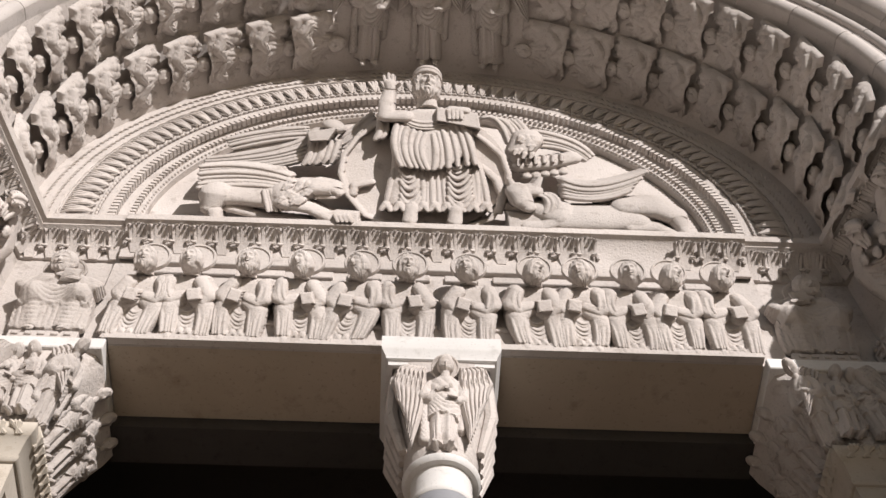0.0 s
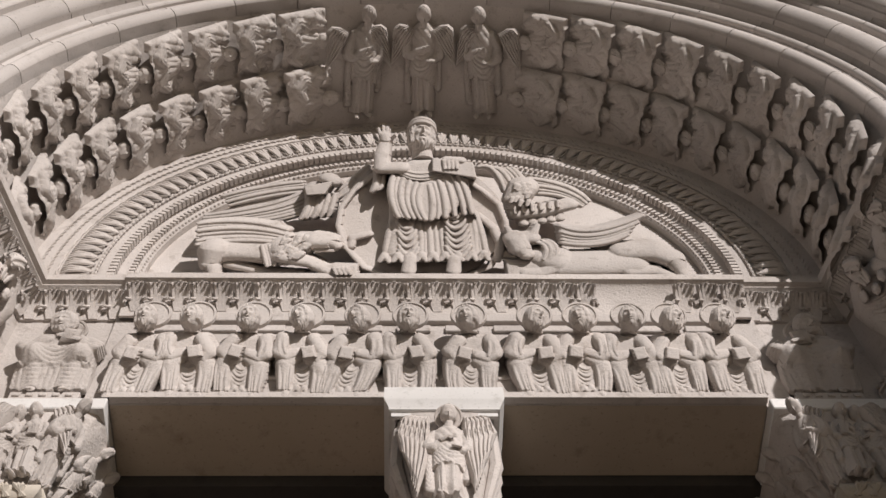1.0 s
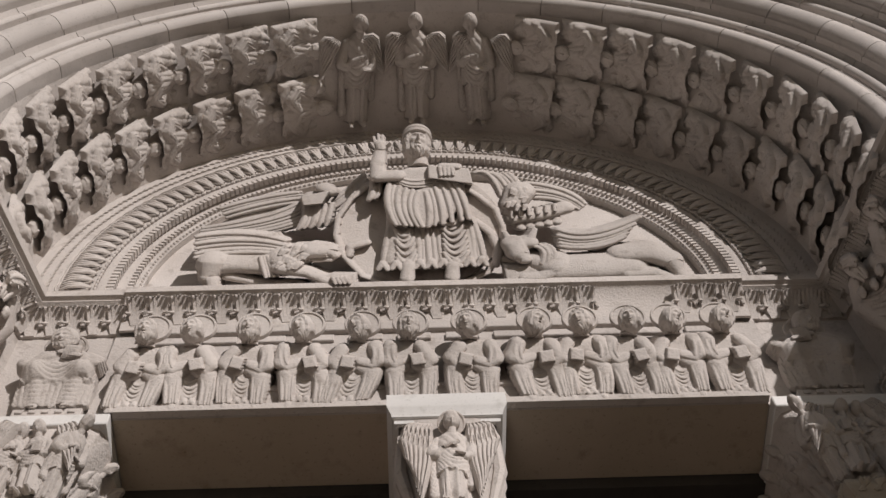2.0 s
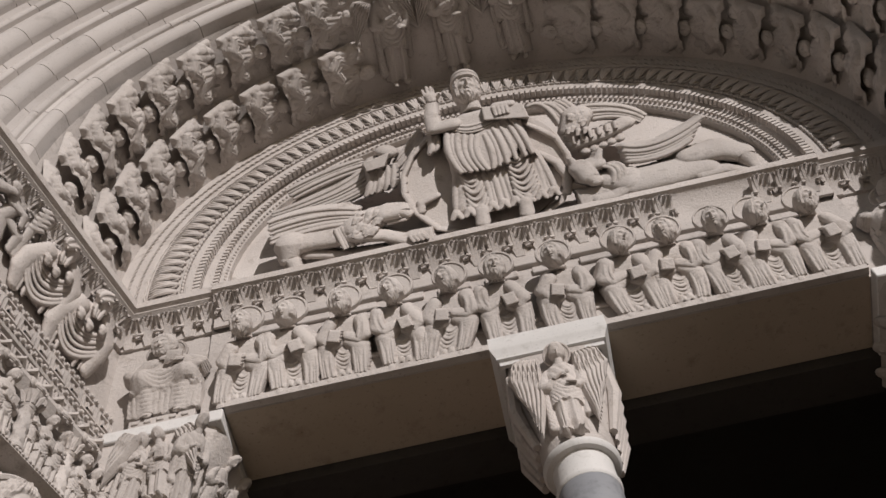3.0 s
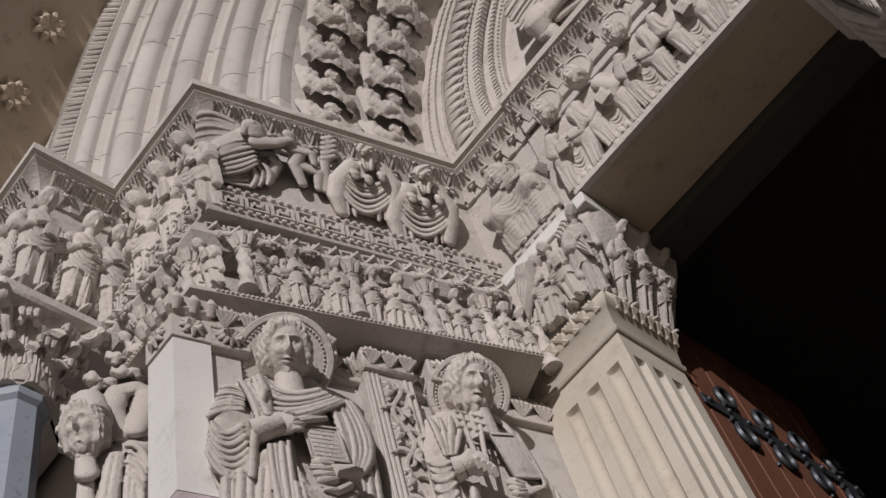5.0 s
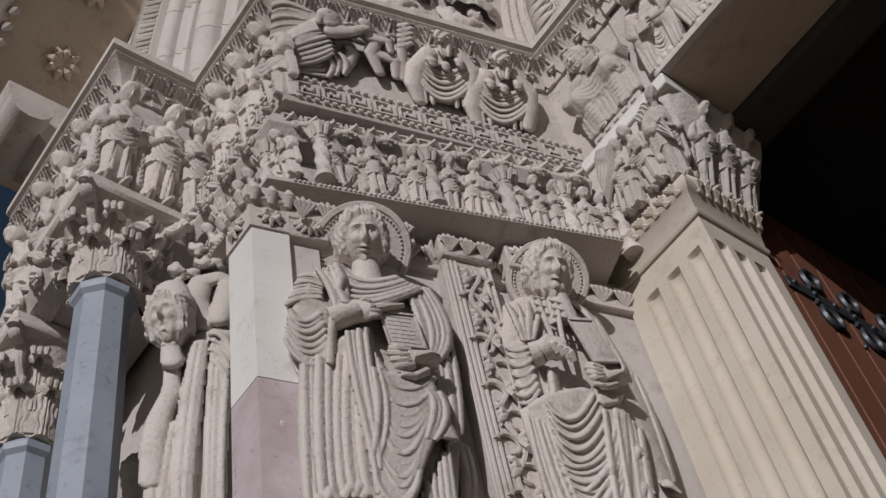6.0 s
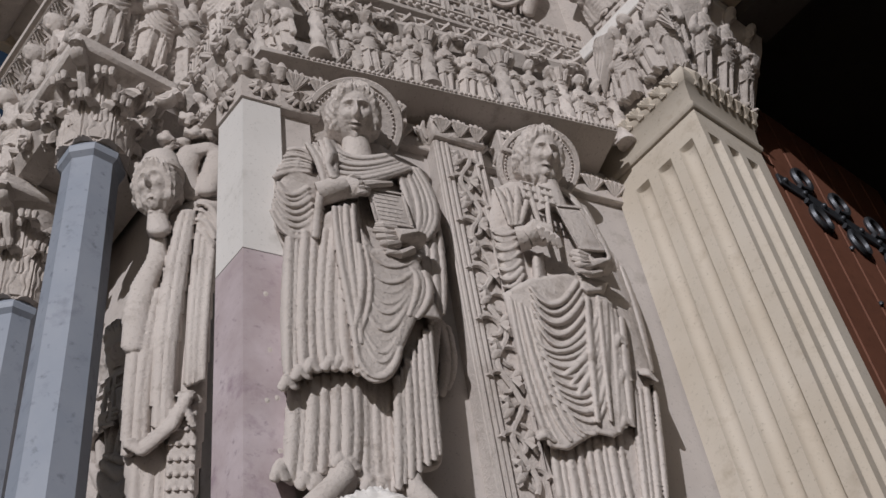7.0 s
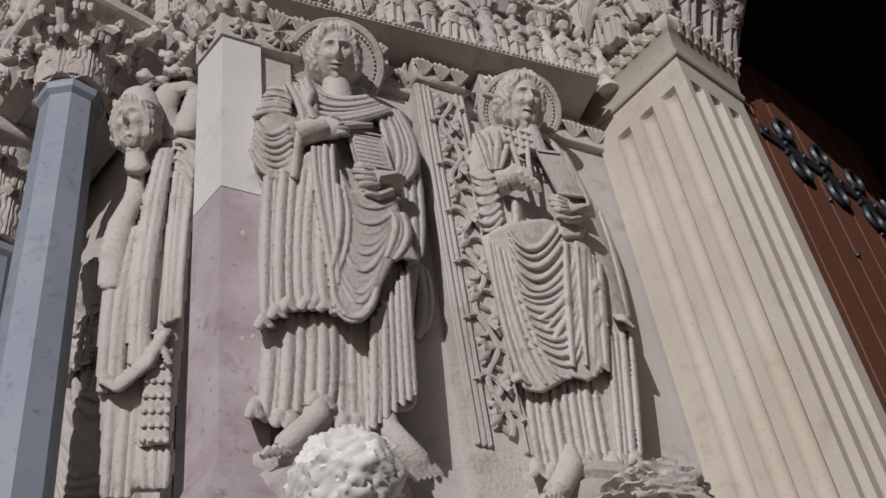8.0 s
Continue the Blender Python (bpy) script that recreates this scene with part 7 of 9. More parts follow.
def eagle(R):
    R.folds([(0.292, 0.782), (0.386, 0.752), (0.450, 0.544)], [(0.518, 0.769), (0.564, 0.681), (0.605, 0.572)], 6, 0.018, 0.07, 1)
    R.limb([(0.570, 0.581), (0.518, 0.460), (0.490, 0.389)], [0.10, 0.085, 0.05], 0.12, 0.8)
    R.limb([(0.584, 0.443), (0.571, 0.405)], [0.018, 0.012], 0.19, 0.8)
    R.limb([(0.567, 0.586), (0.555, 0.547)], [0.018, 0.012], 0.19, 0.8)
    R.limb([(0.584, 0.447), (0.572, 0.409)], [0.018, 0.012], 0.19, 0.8)
    R.limb([(0.594, 0.516), (0.581, 0.477)], [0.018, 0.012], 0.19, 0.8)
    R.limb([(0.572, 0.577), (0.560, 0.539)], [0.018, 0.012], 0.19, 0.8)
    R.limb([(0.584, 0.515), (0.572, 0.476)], [0.018, 0.012], 0.19, 0.8)
    R.limb([(0.518, 0.601), (0.506, 0.562)], [0.018, 0.012], 0.19, 0.8)
    R.limb([(0.583, 0.443), (0.571, 0.405)], [0.018, 0.012], 0.19, 0.8)
    R.limb([(0.487, 0.471), (0.475, 0.433)], [0.018, 0.012], 0.19, 0.8)
    R.limb([(0.534, 0.586), (0.521, 0.548)], [0.018, 0.012], 0.19, 0.8)
    R.limb([(0.514, 0.478), (0.501, 0.440)], [0.018, 0.012], 0.19, 0.8)
    R.limb([(0.594, 0.608), (0.582, 0.569)], [0.018, 0.012], 0.19, 0.8)
    R.limb([(0.561, 0.606), (0.548, 0.567)], [0.018, 0.012], 0.19, 0.8)
    R.limb([(0.572, 0.556), (0.559, 0.518)], [0.018, 0.012], 0.19, 0.8)
    R.limb([(0.587, 0.444), (0.574, 0.407)], [0.018, 0.012], 0.19, 0.8)
    R.limb([(0.539, 0.440), (0.526, 0.402)], [0.018, 0.012], 0.19, 0.8)
    R.folds([(0.622, 0.672), (0.840, 0.592), (0.972, 0.456)], [(0.585, 0.517), (0.780, 0.503), (0.925, 0.401)], 5, 0.019, 0.09, 1)
    R.limb([(0.505, 0.332), (0.664, 0.359), (0.841, 0.419)], [0.065, 0.065, 0.06], 0.1, 0.8)
    R.limb([(0.549, 0.240), (0.551, 0.271)], [0.035, 0.03], 0.1, 0.8)
    R.limb([(0.606, 0.252), (0.607, 0.284)], [0.035, 0.03], 0.1, 0.8)
    R.limb([(0.662, 0.265), (0.664, 0.296)], [0.035, 0.03], 0.1, 0.8)
    R.limb([(0.719, 0.277), (0.721, 0.309)], [0.035, 0.03], 0.1, 0.8)
    R.limb([(0.775, 0.290), (0.778, 0.321)], [0.035, 0.03], 0.1, 0.8)
    R.limb([(0.500, 0.385), (0.498, 0.332)], [0.014, 0.012], 0.16, 0.8)
    R.limb([(0.554, 0.397), (0.551, 0.344)], [0.014, 0.012], 0.16, 0.8)
    R.limb([(0.607, 0.410), (0.604, 0.357)], [0.014, 0.012], 0.16, 0.8)
    R.limb([(0.661, 0.423), (0.658, 0.369)], [0.014, 0.012], 0.16, 0.8)
    R.limb([(0.715, 0.435), (0.711, 0.382)], [0.014, 0.012], 0.16, 0.8)
    R.limb([(0.769, 0.448), (0.765, 0.395)], [0.014, 0.012], 0.16, 0.8)


def ox(R):
    R.limb([(0.707, 0.120), (0.919, 0.127), (1.132, 0.134)], [0.12, 0.125, 0.11], 0.09, 0.8)
    R.limb([(1.078, 0.236), (1.260, 0.243), (1.358, 0.180), (1.391, 0.088), (1.420, 0.015)], [0.08, 0.10, 0.085, 0.05, 0.035], 0.11, 0.8)
    R.limb([(1.095, 0.087), (1.241, 0.082), (1.346, 0.022)], [0.07, 0.05, 0.035], 0.12, 0.8)
    R.limb([(0.597, 0.191), (0.693, 0.157)], [0.09, 0.12], 0.1, 0.8)
    R.limb([(0.466, 0.340), (0.483, 0.263), (0.513, 0.216)], [0.075, 0.07, 0.05], 0.16, 0.8)
    R.limb([(0.447, 0.339), (0.560, 0.353)], [0.055, 0.055], 0.15, 0.8)
    R.limb([(0.441, 0.368), (0.424, 0.436)], [0.03, 0.018], 0.16, 0.8)
    R.limb([(0.568, 0.382), (0.600, 0.463)], [0.03, 0.018], 0.16, 0.8)
    R.limb([(0.559, 0.324), (0.598, 0.315)], [0.03, 0.015], 0.15, 0.8)
    R.folds([(0.585, 0.315), (0.628, 0.268), (0.609, 0.172)], [(0.665, 0.327), (0.694, 0.261), (0.668, 0.165)], 5, 0.014, 0.17, 1)
    R.limb([(0.708, 0.129), (0.606, 0.060), (0.509, 0.057)], [0.06, 0.045, 0.04], 0.14, 0.8)
    R.sheet([(0.394, 0.174), (0.621, 0.154), (0.611, -0.013), (0.400, -0.002)], 0.13, 0.0, 0.02, 0.012)
    R.sheet([(0.735, 0.468), (0.949, 0.456), (1.238, 0.557), (1.142, 0.374), (0.934, 0.289), (0.716, 0.300)], 0.11, 0.0, 0.03, 0.03)
    R.folds([(0.741, 0.458), (0.946, 0.426), (1.238, 0.557)], [(0.743, 0.311), (0.935, 0.303), (1.123, 0.383)], 6, 0.021, 0.13, 1)
    R.folds([(0.933, 0.279), (1.135, 0.306), (1.314, 0.274)], [(0.950, 0.251), (1.131, 0.267), (1.294, 0.244)], 2, 0.018, 0.08, 1)


m = oblique((0, -0.08, 7.9), (1, 0, 0), LEAN, OUT, 0.12)
a = relief(-0.42, 0.36, 1.45, 0.0042, throned, m)
P = lambda x, z, h: m @ Vector((x, -h, z))
a.tube([P(-0.07, 1.02, 0.10), P(-0.076, 1.16, 0.13)], [0.07, 0.06], 16)
head(a, P(-0.076, 1.235, 0.15), 0.098, 1.0, 1.2, 0.12, 0.35, (90, 76))
th = np.linspace(0, 2 * np.pi, 40, endpoint=False)
cr = Matrix.Translation(P(-0.076, 1.245, 0.15)) @ Matrix.Rotation(0.12, 4, "Z") @ Matrix.Rotation(0.35, 4, "X")
a.grid([[(r * math.cos(q), 1.05 * r * math.sin(q), z) for q in th] for r, z in ((0.088, 0.045), (0.096, 0.05), (0.096, 0.075), (0.09, 0.08), (0.094, 0.085), (0.092, 0.105), (0.06, 0.125), (0.01, 0.13))], m=np.array(cr))
obj("seated_statue", a, LIME, label="large crowned seated figure in robes, hand raised, book on knee", category="statue")
obj("mandorla", relief(-0.68, 0.56, 1.30, 0.006, glory, oblique((0, 0.0, 7.9), (1, 0, 0), LEAN, OUT, 0.03)), LIME, label="almond-shaped carved frame behind the seated figure", category="relief")
for name, draw, x0, x1, z1, y, z, lab in (("winged_lion", lion, -1.45, -0.28, 0.8, -0.06, 7.9, "winged lion in high relief with its paw on a book"), ("winged_ox", ox, 0.30, 1.45, 0.8, -0.06, 7.9, "pale winged ox lying in high relief"), ("winged_man", flying_man, -1.45, -0.2, 0.95, -0.02, 8.35, "winged man in flowing robes carved in high relief"), ("winged_eagle", eagle, 0.15, 1.15, 0.95, -0.02, 8.35, "carved eagle clutching a scroll, its wings spread")):
    obj(name, relief(x0, x1, z1, 0.005, draw, oblique((0, y, z), (1, 0, 0), LEAN, OUT, 0.10)), LIME, label=lab, category="relief", group="winged creatures")

# ---- mitred saint on the front of the pier ----
def vestments(R):
    """A tall figure in stiff studded vestments with one hand raised, and carved foliage over it."""
    R.sheet([(-0.226, 1.923), (-0.128, 2.003), (-0.065, 2.034), (0.004, 1.990), (-0.035, 1.499), (-0.045, 1.271), (-0.055, 0.861), (-0.085, 0.340), (-0.267, 0.343), (-0.302, 0.721), (-0.296, 1.210), (-0.264, 1.520)], 0.04, 0.0, 0.05, 0.06)
    R.limb([(-0.238, 1.791), (-0.240, 1.641), (-0.279, 1.501), (-0.294, 1.375), (-0.294, 1.211)], [0.03, 0.038, 0.045, 0.05, 0.045], 0.1, 0.8)
    R.limb([(-0.250, 1.901), (-0.238, 1.804)], [0.035, 0.045], 0.13, 0.8)
    R.limb([(-0.266, 1.900), (-0.274, 1.960)], [0.014, 0.011], 0.15, 0.8)
    R.limb([(-0.252, 1.901), (-0.259, 1.961)], [0.014, 0.011], 0.15, 0.8)
    R.limb([(-0.237, 1.902), (-0.245, 1.962)], [0.014, 0.011], 0.15, 0.8)
    R.folds([(-0.262, 1.490), (-0.290, 1.211), (-0.290, 0.743)], [(-0.207, 1.463), (-0.240, 1.107), (-0.239, 0.813)], 4, 0.02, 0.1, 1)
    R.folds([(-0.154, 1.907), (-0.196, 1.406), (-0.200, 0.860)], [(-0.117, 1.909), (-0.163, 1.268), (-0.162, 0.860)], 4, 0.018, 0.12, 1)
    R.folds([(-0.088, 1.930), (-0.104, 1.438), (-0.108, 1.033)], [(-0.027, 1.861), (-0.057, 1.440), (-0.061, 1.059)], 6, 0.012, 0.11, 1)
    R.folds([(-0.093, 1.964), (-0.046, 1.933), (-0.022, 1.841)], [(-0.096, 1.805), (-0.067, 1.774), (-0.040, 1.712)], 4, 0.012, 0.12, 1)
    R.limb([(-0.106, 0.983), (-0.154, 0.860), (-0.240, 0.762), (-0.279, 0.785)], [0.02, 0.024, 0.026, 0.02], 0.14, 0.9)
    R.limb([(-0.131, 0.982), (-0.087, 0.861)], [0.014, 0.014], 0.14, 0.9)
    R.folds([(-0.261, 0.721), (-0.258, 0.525), (-0.255, 0.343)], [(-0.186, 0.721), (-0.188, 0.525), (-0.188, 0.342)], 4, 0.016, 0.08, 1)
    R.sheet([(-0.170, 0.957), (-0.069, 0.958), (-0.075, 0.532), (-0.165, 0.520)], 0.1, 0.0, 0.02, 0.02)
    R.folds([(-0.158, 0.512), (-0.151, 0.441), (-0.144, 0.377)], [(-0.082, 0.520), (-0.082, 0.440), (-0.083, 0.376)], 5, 0.014, 0.09, 1)
    R.limb([(-0.159, 0.908), (-0.158, 0.903)], [0.008, 0.008], 0.125, 0.8)
    R.limb([(-0.134, 0.909), (-0.133, 0.904)], [0.008, 0.008], 0.125, 0.8)
    R.limb([(-0.109, 0.909), (-0.108, 0.904)], [0.008, 0.008], 0.125, 0.8)
    R.limb([(-0.084, 0.909), (-0.083, 0.904)], [0.008, 0.008], 0.125, 0.8)
    R.limb([(-0.158, 0.846), (-0.158, 0.841)], [0.008, 0.008], 0.125, 0.8)
    R.limb([(-0.133, 0.846), (-0.133, 0.842)], [0.008, 0.008], 0.125, 0.8)
    R.limb([(-0.108, 0.846), (-0.108, 0.842)], [0.008, 0.008], 0.125, 0.8)
    R.limb([(-0.084, 0.847), (-0.083, 0.842)], [0.008, 0.008], 0.125, 0.8)
    R.limb([(-0.157, 0.785), (-0.157, 0.781)], [0.008, 0.008], 0.125, 0.8)
    R.limb([(-0.133, 0.785), (-0.133, 0.781)], [0.008, 0.008], 0.125, 0.8)
    R.limb([(-0.108, 0.785), (-0.108, 0.781)], [0.008, 0.008], 0.125, 0.8)
    R.limb([(-0.084, 0.786), (-0.084, 0.781)], [0.008, 0.008], 0.125, 0.8)
    R.limb([(-0.157, 0.726), (-0.156, 0.721)], [0.008, 0.008], 0.125, 0.8)
    R.limb([(-0.132, 0.726), (-0.132, 0.721)], [0.008, 0.008], 0.125, 0.8)
    R.limb([(-0.108, 0.726), (-0.108, 0.721)], [0.008, 0.008], 0.125, 0.8)
    R.limb([(-0.084, 0.726), (-0.084, 0.721)], [0.008, 0.008], 0.125, 0.8)
    R.limb([(-0.156, 0.667), (-0.156, 0.663)], [0.008, 0.008], 0.125, 0.8)
    R.limb([(-0.132, 0.667), (-0.132, 0.663)], [0.008, 0.008], 0.125, 0.8)
    R.limb([(-0.108, 0.667), (-0.108, 0.663)], [0.008, 0.008], 0.125, 0.8)
    R.limb([(-0.084, 0.667), (-0.084, 0.663)], [0.008, 0.008], 0.125, 0.8)
    R.limb([(-0.155, 0.610), (-0.155, 0.606)], [0.008, 0.008], 0.125, 0.8)
    R.limb([(-0.132, 0.610), (-0.131, 0.606)], [0.008, 0.008], 0.125, 0.8)
    R.limb([(-0.108, 0.610), (-0.108, 0.606)], [0.008, 0.008], 0.125, 0.8)
    R.limb([(-0.084, 0.610), (-0.084, 0.605)], [0.008, 0.008], 0.125, 0.8)
    R.limb([(-0.155, 0.554), (-0.154, 0.550)], [0.008, 0.008], 0.125, 0.8)
    R.limb([(-0.131, 0.554), (-0.131, 0.550)], [0.008, 0.008], 0.125, 0.8)
    R.limb([(-0.108, 0.554), (-0.108, 0.549)], [0.008, 0.008], 0.125, 0.8)
    R.limb([(-0.084, 0.554), (-0.084, 0.549)], [0.008, 0.008], 0.125, 0.8)
    R.limb([(-0.233, 2.381), (-0.250, 2.400), (-0.244, 2.436)], [0.018, 0.032, 0.015], 0.04, 0.9)
    R.limb([(-0.268, 2.215), (-0.284, 2.235), (-0.276, 2.268)], [0.018, 0.032, 0.015], 0.05, 0.9)
    R.limb([(-0.313, 1.997), (-0.318, 1.969), (-0.339, 1.973)], [0.018, 0.032, 0.015], 0.10, 0.9)
    R.limb([(-0.005, 2.523), (-0.025, 2.512), (-0.037, 2.546)], [0.018, 0.032, 0.015], 0.07, 0.9)
    R.limb([(-0.103, 2.410), (-0.122, 2.421), (-0.121, 2.459)], [0.018, 0.032, 0.015], 0.08, 0.9)
    R.limb([(0.013, 2.509), (-0.005, 2.492), (-0.021, 2.522)], [0.018, 0.032, 0.015], 0.08, 0.9)
    R.limb([(-0.255, 2.270), (-0.236, 2.276), (-0.226, 2.243)], [0.018, 0.032, 0.015], 0.07, 0.9)
    R.limb([(-0.146, 2.552), (-0.163, 2.532), (-0.180, 2.559)], [0.018, 0.032, 0.015], 0.07, 0.9)
    R.limb([(-0.325, 2.054), (-0.339, 2.076), (-0.329, 2.105)], [0.018, 0.032, 0.015], 0.04, 0.9)
    R.limb([(-0.111, 2.436), (-0.120, 2.467), (-0.104, 2.494)], [0.018, 0.032, 0.015], 0.06, 0.9)
    R.limb([(-0.078, 2.405), (-0.058, 2.402), (-0.054, 2.364)], [0.018, 0.032, 0.015], 0.04, 0.9)
    R.limb([(-0.088, 2.340), (-0.088, 2.306), (-0.109, 2.296)], [0.018, 0.032, 0.015], 0.07, 0.9)
    R.limb([(-0.125, 2.466), (-0.138, 2.439), (-0.158, 2.455)], [0.018, 0.032, 0.015], 0.06, 0.9)
    R.limb([(-0.205, 2.264), (-0.209, 2.232), (-0.231, 2.233)], [0.018, 0.032, 0.015], 0.06, 0.9)
    R.limb([(-0.056, 2.559), (-0.075, 2.572), (-0.072, 2.612)], [0.018, 0.032, 0.015], 0.08, 0.9)
    R.limb([(-0.231, 2.338), (-0.226, 2.370), (-0.204, 2.369)], [0.018, 0.032, 0.015], 0.05, 0.9)
    R.limb([(-0.271, 2.201), (-0.279, 2.232), (-0.262, 2.253)], [0.018, 0.032, 0.015], 0.05, 0.9)
    R.limb([(-0.225, 2.312), (-0.216, 2.342), (-0.195, 2.334)], [0.018, 0.032, 0.015], 0.07, 0.9)
    R.limb([(-0.022, 2.546), (-0.032, 2.514), (-0.054, 2.524)], [0.018, 0.032, 0.015], 0.08, 0.9)
    R.limb([(-0.009, 2.513), (-0.006, 2.479), (-0.026, 2.462)], [0.018, 0.032, 0.015], 0.05, 0.9)
    R.limb([(-0.151, 2.487), (-0.145, 2.520), (-0.122, 2.518)], [0.018, 0.032, 0.015], 0.09, 0.9)
    R.limb([(-0.275, 2.244), (-0.269, 2.276), (-0.248, 2.273)], [0.018, 0.032, 0.015], 0.08, 0.9)
    R.limb([(-0.041, 2.512), (-0.026, 2.487), (-0.038, 2.453)], [0.018, 0.032, 0.015], 0.06, 0.9)
    R.limb([(-0.046, 2.521), (-0.057, 2.490), (-0.079, 2.502)], [0.018, 0.032, 0.015], 0.07, 0.9)
    R.limb([(-0.189, 2.350), (-0.172, 2.368), (-0.156, 2.341)], [0.018, 0.032, 0.015], 0.05, 0.9)
    R.limb([(-0.324, 1.956), (-0.312, 1.978), (-0.293, 1.961)], [0.018, 0.032, 0.015], 0.10, 0.9)
    R.limb([(-0.177, 2.200), (-0.160, 2.215), (-0.145, 2.189)], [0.018, 0.032, 0.015], 0.05, 0.9)
    R.limb([(-0.063, 2.405), (-0.074, 2.434), (-0.059, 2.463)], [0.018, 0.032, 0.015], 0.07, 0.9)
    R.limb([(-0.237, 2.290), (-0.232, 2.257), (-0.252, 2.242)], [0.018, 0.032, 0.015], 0.04, 0.9)
    R.limb([(-0.127, 2.475), (-0.121, 2.508), (-0.098, 2.505)], [0.018, 0.032, 0.015], 0.04, 0.9)
    R.limb([(-0.001, 2.485), (0.017, 2.503), (0.032, 2.475)], [0.018, 0.032, 0.015], 0.09, 0.9)
    R.limb([(-0.003, 2.499), (0.017, 2.498), (0.022, 2.460)], [0.018, 0.032, 0.015], 0.08, 0.9)
    R.limb([(-0.278, 2.231), (-0.290, 2.258), (-0.276, 2.286)], [0.018, 0.032, 0.015], 0.07, 0.9)
    R.limb([(-0.184, 2.191), (-0.200, 2.210), (-0.192, 2.244)], [0.018, 0.032, 0.015], 0.06, 0.9)
    R.limb([(-0.242, 2.118), (-0.261, 2.112), (-0.271, 2.144)], [0.018, 0.032, 0.015], 0.09, 0.9)
    R.limb([(-0.216, 2.371), (-0.236, 2.377), (-0.239, 2.415)], [0.018, 0.032, 0.015], 0.09, 0.9)
    R.limb([(-0.271, 2.091), (-0.255, 2.107), (-0.239, 2.082)], [0.018, 0.032, 0.015], 0.09, 0.9)
    R.limb([(-0.035, 2.564), (-0.050, 2.589), (-0.039, 2.624)], [0.018, 0.032, 0.015], 0.09, 0.9)
    R.limb([(-0.321, 2.167), (-0.321, 2.135), (-0.342, 2.129)], [0.018, 0.032, 0.015], 0.07, 0.9)
    R.limb([(-0.187, 2.333), (-0.185, 2.366), (-0.163, 2.371)], [0.018, 0.032, 0.015], 0.04, 0.9)
    R.limb([(-0.322, 2.211), (-0.306, 2.190), (-0.315, 2.158)], [0.018, 0.032, 0.015], 0.04, 0.9)
    R.limb([(0.027, 2.469), (0.045, 2.452), (0.039, 2.415)], [0.018, 0.032, 0.015], 0.07, 0.9)
    R.limb([(-0.227, 2.314), (-0.238, 2.286), (-0.259, 2.299)], [0.018, 0.032, 0.015], 0.08, 0.9)
    R.limb([(-0.127, 2.453), (-0.119, 2.422), (-0.136, 2.398)], [0.018, 0.032, 0.015], 0.06, 0.9)
    R.limb([(-0.291, 2.130), (-0.297, 2.160), (-0.278, 2.178)], [0.018, 0.032, 0.015], 0.06, 0.9)
    R.limb([(-0.312, 2.211), (-0.324, 2.187), (-0.344, 2.204)], [0.018, 0.032, 0.015], 0.08, 0.9)
    R.limb([(-0.129, 2.030), (-0.167, 2.175), (-0.139, 2.294), (-0.073, 2.322), (-0.023, 2.295)], [0.05, 0.06, 0.05, 0.045, 0.04], 0.06, 0.8)
    R.limb([(-0.066, 2.055), (-0.036, 2.184), (-0.027, 2.258)], [0.05, 0.055, 0.05], 0.08, 0.8)


def vested_saint():
    m = oblique((-3.03, -1.50, 3.5), (0.522, 0.854, 0), (0, 0, 1), (0.857, -0.514, -0.969), 0.10)
    a = relief(-0.75, 0.45, 2.75, 0.006, vestments, m)
    P = lambda x, z, h: m @ Vector((x, -h, z))
    face = Matrix.Rotation(radians(35), 4, "Z")
    b = Acc()
    head(b, (0, 0, 0), 0.10, 1.0, 1.2, 0.0, 0.35, (64, 54))
    a.add(b.v, b.f, np.array(Matrix.Translation(P(-0.25, 2.03, 0.14)) @ face))
    th = np.linspace(0, 2 * np.pi, 24, endpoint=False)
    a.grid([[(r * math.cos(t), 0.9 * r * math.sin(t), z) for t in th] for r, z in ((0.09, 0.05), (0.10, 0.06), (0.10, 0.09), (0.09, 0.10), (0.07, 0.18), (0.012, 0.25))], m=np.array(Matrix.Translation(P(-0.25, 2.03, 0.14)) @ face))
    return a


bishop = vested_saint()
for sg in (-1, 1):
    obj("saint_statue", bishop if sg < 0 else mirror_x(bishop), LIME, label="tall limestone statue of a mitred saint in vestments", category="statue", group="front statues")

